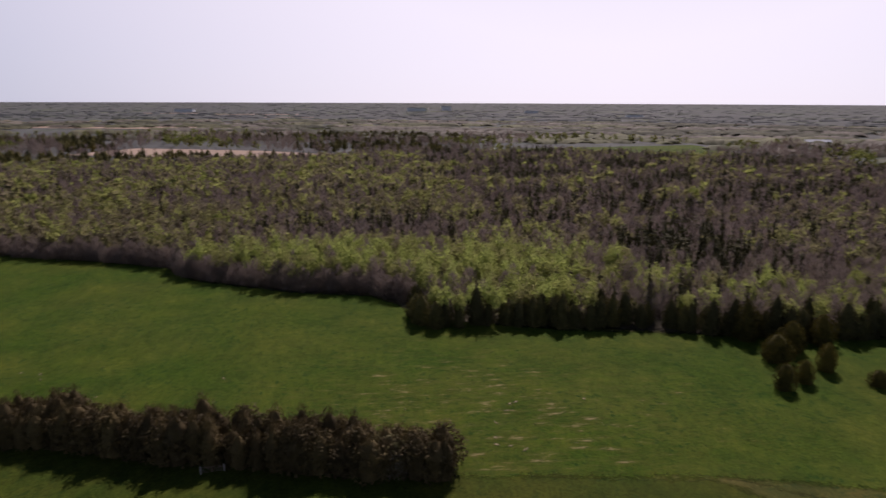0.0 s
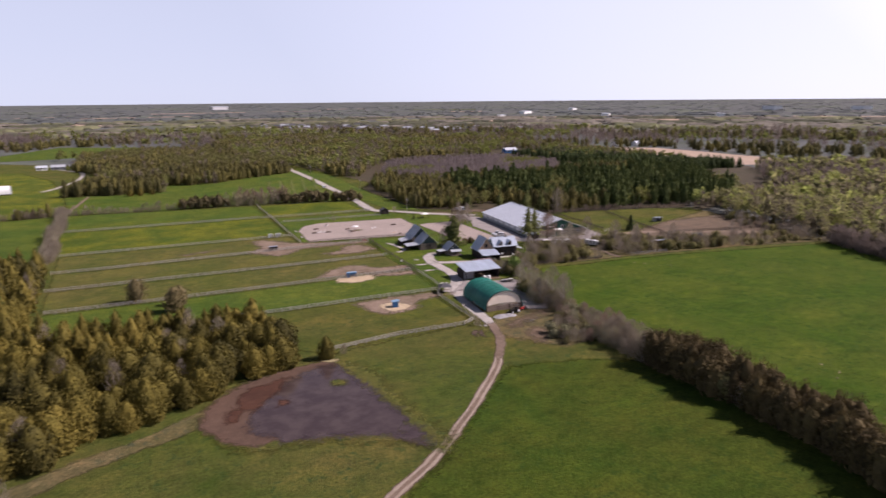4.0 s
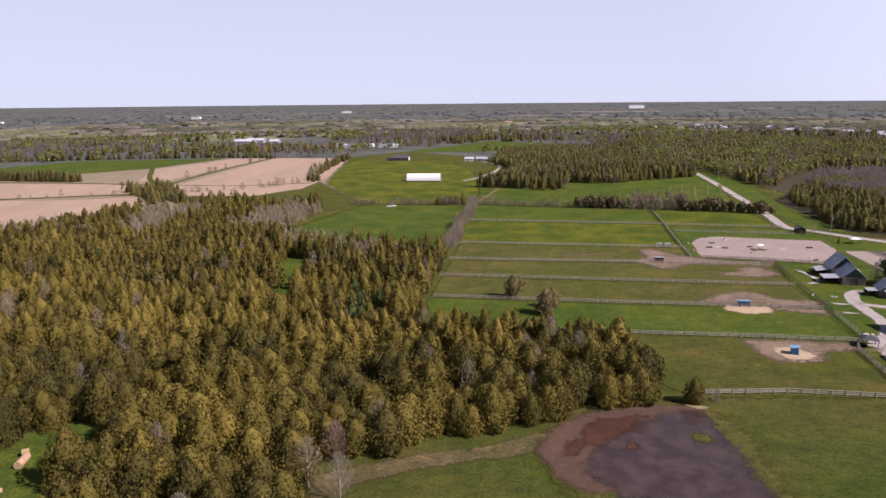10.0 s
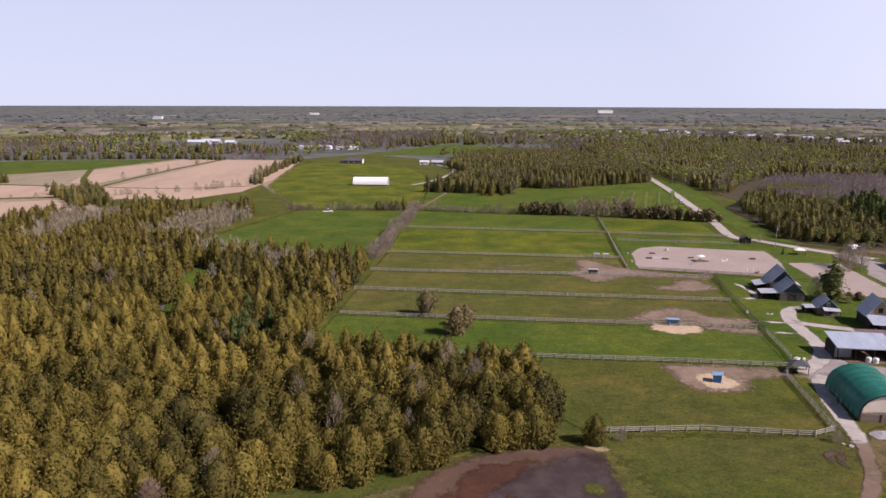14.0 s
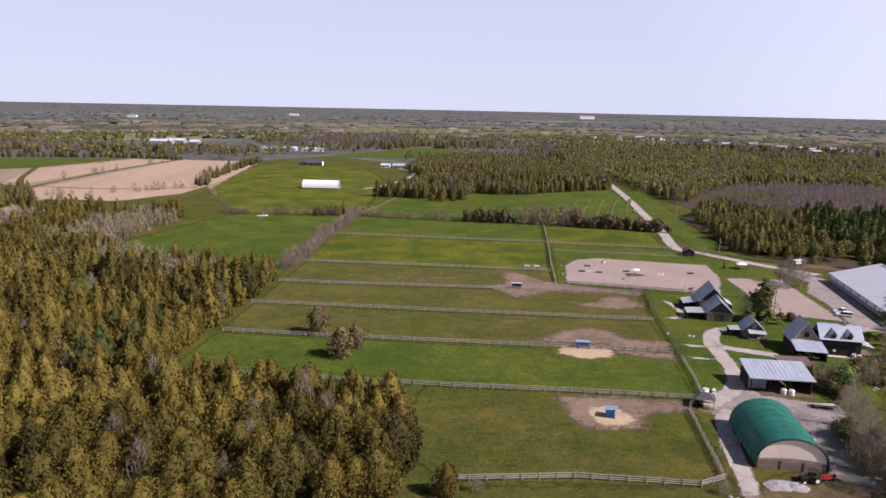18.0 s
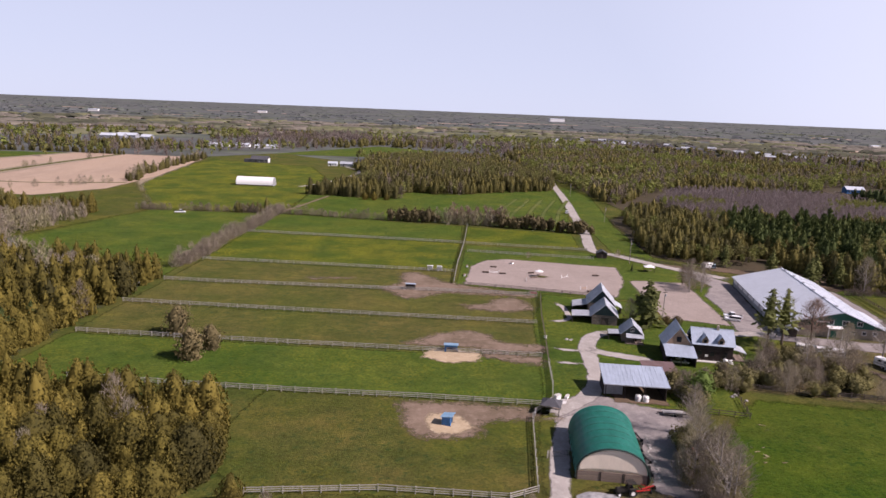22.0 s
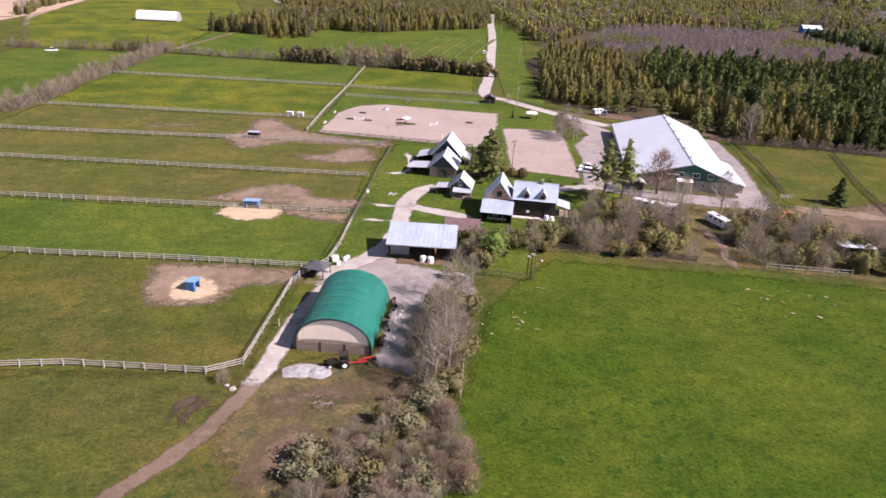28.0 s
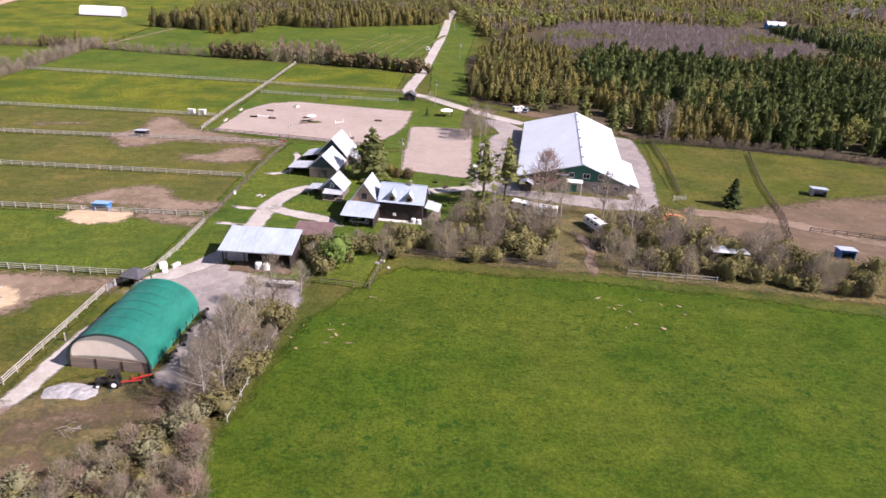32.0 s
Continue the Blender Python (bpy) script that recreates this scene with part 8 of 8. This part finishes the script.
def horse_trailer(x, y, rz, label, L=6.0, W=2.2, H=2.5):
    t = thing("horse_trailer", lay(x, y, rz), label, "trailer", "horse trailers")
    part("body", box(-L / 2, L / 2, -W / 2, W / 2, 0.55, H, bev=0.12), M["white"], t)
    part("stripe", box(-L / 2 + 0.1, L / 2 - 0.1, -W / 2 - 0.012, W / 2 + 0.012, 1.1, 1.3), M["siding_grey"], t, "grey stripe")
    part("roof_vent", box(-0.4, 0.4, -0.3, 0.3, H, H + 0.15, bev=0.03), M["siding_grey"], t)
    for s in (-1, 1):
        for i in range(3):
            part("window", box(-L / 2 + 0.7 + i * 1.6, -L / 2 + 1.7 + i * 1.6, s * (W / 2 + 0.005) - 0.012, s * (W / 2 + 0.005) + 0.012, 1.65, 2.15), M["dark_glass"], t)
        for dx in (-0.45, 0.45):
            w = part("wheel", rod((dx, s * (W / 2 - 0.15), 0.36), (dx, s * (W / 2 + 0.08), 0.36), 0.36, seg=12), M["rubber"], t)
            part("rim", rod((dx, s * (W / 2 + 0.08), 0.36), (dx, s * (W / 2 + 0.1), 0.36), 0.2, seg=8), M["white"], w)
    part("rear_door", box(-L / 2 - 0.03, -L / 2, -W / 2 + 0.15, W / 2 - 0.15, 0.65, H - 0.2), M["siding_grey"], t)
    part("drawbar", rod((L / 2 - 0.1, 0, 0.55), (L / 2 + 1.3, 0, 0.5), 0.07), M["iron"], t)
    part("jack", rod((L / 2 + 1.1, 0, 0), (L / 2 + 1.1, 0, 0.8), 0.04), M["iron"], t)


horse_trailer(210.0, 214.5, 108, "white horse trailer standing among scrub")
horse_trailer(199.5, 222.0, 160, "white camper trailer under bare trees", 6.8, 2.4, 2.7)
horse_trailer(195.0, 225.5, 150, "white box trailer under bare trees", 4.6, 2.1, 2.4)
horse_trailer(213, 326, 20, "white trailer behind the riding hall", 4.2, 2.0, 2.3)


def flat_trailer():
    t = thing("flat_trailer", lay(143.2, 186.2, -6), "flat pale utility trailer on gravel", "trailer")
    part("bed", box(-2.3, 2.3, -1.0, 1.0, 0.62, 0.74, bev=0.01), M["gravel_slab"], t)
    for s in (-1, 1):
        part("side_rail", box(-2.3, 2.3, s * 1.0 - 0.04, s * 1.0 + 0.04, 0.74, 0.95), M["iron"], t)
        part("wheel", rod((0, s * 1.02, 0.33), (0, s * 1.22, 0.33), 0.33, seg=12), M["rubber"], t)
    part("drawbar", rod((-2.3, 0, 0.6), (-3.6, 0, 0.5), 0.06), M["iron"], t)
    part("jack", rod((-3.4, 0, 0), (-3.4, 0, 0.7), 0.04), M["iron"], t)


flat_trailer()


def tractor(x, y, rz, label, body="red_paint"):
    t = thing("tractor", lay(x, y, rz), label, "tractor", "farm machines")
    bm = box(0.2, 1.9, -0.4, 0.4, 0.75, 1.35, bev=0.08)
    part("bonnet", bm, M[body], t)
    part("chassis", box(-1.1, 1.7, -0.25, 0.25, 0.5, 0.78), M["iron"], t)
    part("seat", box(-0.9, -0.4, -0.28, 0.28, 1.05, 1.2, bev=0.04), M["rubber"], t)
    part("seat_back", box(-0.98, -0.88, -0.28, 0.28, 1.2, 1.65), M["rubber"], t)
    part("steering_wheel", rod((-0.05, 0, 1.45), (-0.1, 0, 1.5), 0.22, seg=10), M["rubber"], t)
    for x0 in (-1.2, 0.0):
        for s in (-1, 1):
            part("cab_post", rod((x0, s * 0.62, 1.0), (x0, s * 0.62, 2.2), 0.035), M["iron"], t)
    part("cab_roof", box(-1.35, 0.15, -0.75, 0.75, 2.2, 2.3, bev=0.03), M[body], t)
    part("exhaust", rod((1.2, 0.25, 1.3), (1.2, 0.25, 2.1), 0.05), M["iron"], t)
    for s in (-1, 1):
        part("fender", box(-1.35, -0.15, s * 0.75 - 0.22, s * 0.75 + 0.22, 1.35, 1.43, bev=0.02), M[body], t)
        w = part("rear_wheel", rod((-0.75, s * 0.58, 0.68), (-0.75, s * 0.98, 0.68), 0.68, seg=16), M["rubber"], t)
        part("rim", rod((-0.75, s * 0.98, 0.68), (-0.75, s * 1.0, 0.68), 0.36, seg=10), M["white"], w)
        w = part("front_wheel", rod((1.45, s * 0.5, 0.42), (1.45, s * 0.75, 0.42), 0.42, seg=14), M["rubber"], t)
        part("rim", rod((1.45, s * 0.75, 0.42), (1.45, s * 0.77, 0.42), 0.22, seg=10), M["white"], w)


tractor(123.4, 156.4, 185, "dark weathered tractor with black tyres before the shelter", "iron")
tractor(140.0, 168.5, 60, "red tractor half hidden by bare trees")


def implement(x, y, rz, label, mat, n=5):
    t = thing("farm_implement", lay(x, y, rz), label, "implement", "farm machines")
    part("frame", box(-1.3, 1.3, -0.1, 0.1, 0.55, 0.7), M[mat], t)
    part("drawbar", rod((0, 0, 0.6), (0, 1.5, 0.45), 0.07), M[mat], t)
    part("foot", rod((0, 1.4, 0), (0, 1.4, 0.5), 0.05), M["iron"], t)
    for i in range(n):
        a = -1.2 + 2.4 * i / (n - 1)
        part("tine", rod((a, 0, 0.6), (a + 0.08, -0.35, 0.02), 0.045), M["iron"], t)
    for s in (-1, 1):
        part("wheel", rod((s * 1.35, -0.1, 0.33), (s * 1.5, -0.1, 0.33), 0.33, seg=12), M["rubber"], t)


implement(126.2, 156.6, 10, "red harrow behind the dark tractor", "red_paint", 7)
implement(127.4, 157.6, 25, "red mower frame beside the shelter", "red_paint", 5)
implement(129.8, 163.2, 80, "rusty cultivator beside the shelter", "iron")
implement(130.6, 167.6, 100, "rusty cultivator beside the shelter", "iron")
implement(131.2, 171.8, 70, "rusty hay rake beside the shelter", "iron", 7)
implement(132.0, 175.8, 95, "dark implement frame beside the shelter", "iron")


# ---------------- yard things ----------------
def rock(x, y, r, seed, label="grey field stone", mat="rock", flat=0.6, group="stones", name="stone"):
    rng = random.Random(seed)
    bm = bmesh.new()
    bmesh.ops.create_icosphere(bm, subdivisions=2, radius=r)
    o = rng.uniform(0, 50)
    for v in bm.verts:
        v.co *= 1 + 0.45 * noise.noise(v.co / r * 1.3 + Vector((o, o, 0)))
        v.co.z *= flat
        v.co.z = max(v.co.z, -r * 0.2) + r * 0.15
    ob = part(name, bm, M[mat])
    ob.location = (x, y, 0.04)
    ob.rotation_euler.z = rng.uniform(0, 6)
    return tagged(ob, label, name.split("_")[-1], group)


def gravel_pile(x, y, w, d, h, rz, seed, label):
    """Low spread heap with a lumpy top that runs out into the ground."""
    bm = bmesh.new()
    n = 22
    grid = [[None] * (n + 1) for _ in range(n + 1)]
    for i in range(n + 1):
        for j in range(n + 1):
            u, v = 2 * i / n - 1, 2 * j / n - 1
            q = noise.noise(Vector((u * 2.2, v * 2.2, seed))) * 0.5 + noise.noise(Vector((u * 6, v * 6, seed))) * 0.22
            r = math.hypot(u, v) * (1 + 0.25 * noise.noise(Vector((u * 1.5, v * 1.5, seed + 5))))
            grid[i][j] = bm.verts.new((u * w, v * d, max(-0.06, h * max(0.0, 1 - r ** 2) * (0.7 + q) - 0.06)))
    for i in range(n):
        for j in range(n):
            bm.faces.new((grid[i][j], grid[i + 1][j], grid[i + 1][j + 1], grid[i][j + 1]))
    for f in bm.faces:
        f.smooth = True
    bmesh.ops.delete(bm, geom=[v for v in bm.verts if v.co.z <= -0.059 and all(e.other_vert(v).co.z <= -0.059 for e in v.link_edges)], context="VERTS")
    ob = part("gravel_mound", bm, M["gravel_heap"])
    ob.location, ob.rotation_euler.z = (x, y, 0.15), radians(rz)
    return tagged(ob, label, "heap", "gravel heaps")


gravel_pile(117.6, 155.2, 2.6, 1.9, 0.55, 10, 1, "low spread heap of pale grey gravel before the shelter")
gravel_pile(120.2, 154.8, 2.2, 1.6, 0.45, -15, 2, "low spread heap of pale grey gravel before the shelter")
for i, (x, y, r) in enumerate(((108.6, 150.8, 0.5), (107.6, 151.6, 0.35), (131.6, 232.6, 0.5), (132.6, 232.2, 0.4), (132.0, 233.3, 0.35), (133.2, 233.0, 0.3), (161.5, 196.6, 0.55), (160.4, 195.8, 0.45), (162.6, 193.8, 0.4))):
    rock(x, y, r, 20 + i, "pale field stone lying in grass")
for i in range(14):
    rock(130.4 + 0.25 * i + frng.uniform(-0.4, 0.4), 160.5 + 1.25 * i, frng.uniform(0.2, 0.45), 60 + i, "grey stone along the shelter's side")


def water_tank(x, y, s, label):
    t = thing("water_tank", lay(x, y, 0), label, "tank", "white tanks")
    part("body", lathe([(0.5 * s, 0.02), (0.58 * s, 0.1), (0.58 * s, 1.0 * s), (0.45 * s, 1.18 * s), (0.14 * s, 1.24 * s)], 16), M["white"], t)
    part("lid", lathe([(0.16 * s, 1.24 * s), (0.16 * s, 1.32 * s)], 12), M["siding_grey"], t)


water_tank(138.0, 193.2, 1.15, "white plastic water tank before the shed")
water_tank(139.5, 192.7, 1.15, "white plastic water tank before the shed")
water_tank(168.6, 216.6, 1.0, "white tank beside the house wall")
water_tank(169.8, 216.2, 0.9, "white tank beside the house wall")


def white_box(x, y, rz, w, d, h, label, name="feed_bin"):
    t = thing(name, lay(x, y, rz), label, "bin")
    part("body", box(-w / 2, w / 2, -d / 2, d / 2, 0.05, h, bev=0.04), M["white"], t)
    part("lid", box(-w / 2 - 0.04, w / 2 + 0.04, -d / 2 - 0.04, d / 2 + 0.04, h, h + 0.08, bev=0.02), M["gravel_slab"], t)


white_box(120.3, 193.4, 30, 1.4, 0.9, 1.1, "white feed bin beside the lane fence")
white_box(122.5, 194.0, 60, 1.8, 0.6, 0.6, "long white trough beside the lane")
white_box(121.2, 191.4, 10, 0.9, 0.7, 0.8, "pale box beside the lane fence")
white_box(126.0, 233.5, 10, 0.6, 0.5, 0.8, "white box on the fence line")


def orange_cover():
    t = thing("hay_cover", lay(231.0, 220.5, -12), "orange tarpaulin spread over a low hay stack", "cover")
    bm = bmesh.new()
    n = 8
    vs = [[bm.verts.new((-3.4 + 6.8 * i / n, -2.6 + 5.2 * j / n, 0.12 + 1.25 * (math.sin(math.pi * i / n) * math.sin(math.pi * j / n)) ** 0.5 + 0.1 * noise.noise(Vector((i * 0.8, j * 0.8, 2))))) for j in range(n + 1)] for i in range(n + 1)]
    for i in range(n):
        for j in range(n):
            bm.faces.new((vs[i][j], vs[i + 1][j], vs[i + 1][j + 1], vs[i][j + 1]))
    part("tarpaulin", bm, M["orange_tarp"], t)
    part("strap", box(-0.08, 0.08, -2.6, 2.6, 1.3, 1.42), M["dark_wood"], t, "dark strap")
    part("stack", box(-3.1, 3.1, -2.3, 2.3, 0, 0.5), M["hay_solid"], t)


orange_cover()


# ---------------- sand ring and jumps ----------------
def parasol(x, y):
    t = thing("parasol_table", lay(x, y, 0), "white parasol over a round table in the ring", "parasol")
    part("pole", rod((0, 0, 0), (0, 0, 2.5), 0.05), M["white"], t)
    part("canopy", lathe([(1.7, 2.15), (1.2, 2.38), (0.5, 2.6), (0.05, 2.72)], 10), M["white"], t)
    part("table", lathe([(0.1, 0.0), (0.1, 0.7), (1.0, 0.72), (1.0, 0.78)], 12), M["kickboard"], t)


parasol(138, 304)
patch("worn_spot", [(134, 303), (136, 305.5), (141, 305), (142.5, 303), (139, 301.5)], "grass_olive", "olive-green ground patch under the parasol", 1.0, 0.3)


def jump(x, y, rz, label, mat="timber", n=2, L=3.2):
    t = thing("horse_jump", lay(x, y, rz), label, "jump", "horse jumps")
    for s in (-1, 1):
        part("stand", box(s * L / 2 - 0.06, s * L / 2 + 0.06, -0.06, 0.06, 0, 1.3), M["white"], t)
        part("foot", box(s * L / 2 - 0.08, s * L / 2 + 0.08, -0.5, 0.5, 0, 0.1), M["white"], t)
    for i in range(n):
        part("pole", rod((-L / 2, 0, 0.45 + 0.4 * i), (L / 2, 0, 0.45 + 0.4 * i), 0.06, seg=8), M[mat], t)


def wall_box(x, y, rz, label, mat, w=2.4, d=0.6, h=0.6):
    t = thing("jump_wall", lay(x, y, rz), label, "jump", "horse jumps")
    part("body", box(-w / 2, w / 2, -d / 2, d / 2, 0, h, bev=0.04), M[mat], t)
    part("cap", box(-w / 2 - 0.05, w / 2 + 0.05, -d / 2 - 0.05, d / 2 + 0.05, h, h + 0.1, bev=0.02), M["kickboard"], t)


jump(121.5, 307.5, -4, "pale pole jump between two dark blocks", "white", 2, 3.4)
for x, y, rz, lab, m in ((118.3, 308.3, -4, "low dark jump block on sand", "dark_wood"), (124.6, 306.8, -4, "low dark jump block on sand", "barn_wood"), (122.5, 317.5, -4, "low dark jump block on sand", "barn_wood"), (136, 309, 20, "small dark jump block on sand", "dark_wood"), (160.5, 307, -8, "low dark plank jump on sand", "barn_wood"), (135.8, 301.5, 10, "low dark jump block on sand", "kickboard"), (152, 284, 40, "dark jump block near the barns", "dark_wood")):
    wall_box(x, y, rz, lab, m)
wall_box(131, 324.5, 60, "white barrel-shaped jump on sand", "white", 1.8, 0.8, 0.8)
jump(147.5, 303, 35, "leaning white pole jump on sand", "white", 1, 3.2)
jump(150.5, 286.5, 10, "low pole jump near the barns", "timber", 2, 2.4)
jump(132, 297, 80, "dark pole jump in the ring", "dark_wood", 2, 2.2)
wall_box(131.2, 279.6, -10, "reddish jump planks stored by the fence", "red_paint", 2.4, 0.4, 0.8)
wall_box(109.8, 303, 80, "white trough beside the ring fence", "white", 2.4, 0.7, 0.5)
wall_box(112.2, 318, 80, "white trough beside the ring fence", "white", 2.0, 0.6, 0.5)
# natural jumps in the clearing
def log_jump(x, y, rz, L, r, mat, label):
    t = thing("log_jump", lay(x, y, rz), label, "jump", "log jumps")
    part("log", rod((-L / 2, 0, r + 0.05), (L / 2, 0, r + 0.05), r, r * 0.94, seg=16), M[mat], t)
    for s in (-1, 1):
        part("end_grain", rod((s * (L / 2 + 0.004), 0, r + 0.05), (s * (L / 2 + 0.02), 0, r + 0.05), r * 0.9, seg=14), M["hay_solid"], t)
        part("chock", box(s * L * 0.4 - 0.1, s * L * 0.4 + 0.1, -r, r, 0, 0.12), M["dark_wood"], t)


log_jump(-67.5, 124.5, 100, 3.6, 0.75, "timber", "thick peeled log jump on grass")
log_jump(-67, 114.5, 25, 4.2, 0.5, "timber", "pale peeled log jump on grass")
log_jump(-59, 120.5, 0, 4.0, 0.5, "barn_wood", "dark brown log jump on grass")
log_jump(-46.5, 222, -5, 3.4, 0.35, "kickboard", "grey log jump in the ride")
t = thing("round_bale", lay(-68.8, 127.5, 30), "round bale of pale hay in the clearing", "bale")
part("bale", rod((-0.6, 0, 0.75), (0.6, 0, 0.75), 0.75, seg=18), M["hay_solid"], t)


# ---------------- poles, gate, small things ----------------
def utility_pole(x, y, h, label, arm=True):
    t = thing("utility_pole", lay(x, y, 20), label, "pole", "utility poles")
    part("pole", rod((0, 0, -0.3), (0, 0, h), 0.14, 0.1, 8), M["bark_pale"], t)
    if arm:
        part("crossarm", box(-0.9, 0.9, -0.06, 0.06, h - 0.9, h - 0.75), M["dark_wood"], t)
        for dx in (-0.8, 0, 0.8):
            part("insulator", lathe([(0.05, 0), (0.07, 0.08), (0.03, 0.16)], 8, at=(dx, 0, h - 0.75)), M["siding_grey"], t)
        part("transformer", lathe([(0.2, 0), (0.22, 0.06), (0.22, 0.7), (0.12, 0.8)], 10, at=(0.32, 0, h - 2.2)), M["siding_grey"], t)


utility_pole(167.0, 255.0, 9.0, "wooden utility pole beside the sand ring")
utility_pole(169.3, 221.5, 7.5, "thin pole beside the farmhouse", False)
utility_pole(182, 332, 10, "wooden utility pole beside the road")
utility_pole(203, 440, 9, "wooden utility pole beside the road")
utility_pole(212, 560, 9, "wooden utility pole beside the road")


def field_gate(x, y, rz, L, label, mat="siding_grey"):
    t = thing("field_gate", lay(x, y, rz), label, "gate", "field gates")
    for s in (0, L):
        part("gate_post", box(s - 0.09, s + 0.09, -0.09, 0.09, 0, 1.5), M["fence_wood"], t)
    f = part("gate_frame", rod((0.12, 0, 1.25), (L - 0.12, 0, 1.25), 0.03), M[mat], t)
    for k in range(4):
        part("bar", rod((0.12, 0, 0.25 + 0.25 * k), (L - 0.12, 0, 0.25 + 0.25 * k), 0.022), M[mat], f)
    for s in (0.12, L / 2, L - 0.12):
        part("upright", rod((s, 0, 0.22), (s, 0, 1.28), 0.025), M[mat], f)


field_gate(107.5, 30.5, -80, 4.0, "weathered field gate in the hedgerow gap", "kickboard")
field_gate(113.4, 184.0, 70, 2.2, "grey steel gate by the lane")
field_gate(236.5, 233.5, 10, 3.5, "grey steel gate east of the hall")
field_gate(112.8, 168, 10, 4.0, "thin dark bar across the lane", "iron")
for i, (x, y) in enumerate(((174, 215.5), (176, 214), (178, 240), (183, 243), (176, 244.5))):
    t = thing("garden_bench", lay(x, y, 20 * i), "dark wooden garden seat on a lawn", "bench", "garden seats")
    part("seat", box(-0.6, 0.6, -0.2, 0.2, 0.4, 0.46), M["dark_wood"], t)
    part("backrest", box(-0.6, 0.6, 0.18, 0.23, 0.5, 0.9), M["dark_wood"], t)
    for s in (-1, 1):
        part("leg", box(s * 0.5 - 0.04, s * 0.5 + 0.04, -0.18, 0.2, 0, 0.4), M["dark_wood"], t)
# brush piles
def brush_pile(x, y, r, label, seed):
    rng = random.Random(seed)
    t = thing("brush_pile", lay(x, y, 0), label, "brush", "brush piles")
    for i in range(26):
        a, q = rng.uniform(0, 6.28), rng.uniform(0, r)
        p = Vector((q * math.cos(a), q * math.sin(a), rng.uniform(0.05, 0.6)))
        d = Vector((rng.uniform(-1, 1), rng.uniform(-1, 1), rng.uniform(-0.1, 0.5))).normalized() * rng.uniform(0.8, 2.0)
        part("branch", rod(p - d * 0.5, p + d * 0.5, rng.uniform(0.03, 0.07), 0.015, 5), M["bark_pale" if i % 3 else "bark"], t)


brush_pile(130.5, 141, 2.2, "heap of cut grey branches", 1)
brush_pile(135.0, 143, 2.0, "heap of cut grey branches", 2)
brush_pile(284, 205, 2.5, "heap of branches in mud", 3)
brush_pile(292, 199, 2.2, "heap of branches in mud", 4)
brush_pile(121.5, 147, 1.6, "low heap of twigs by the lane", 5)
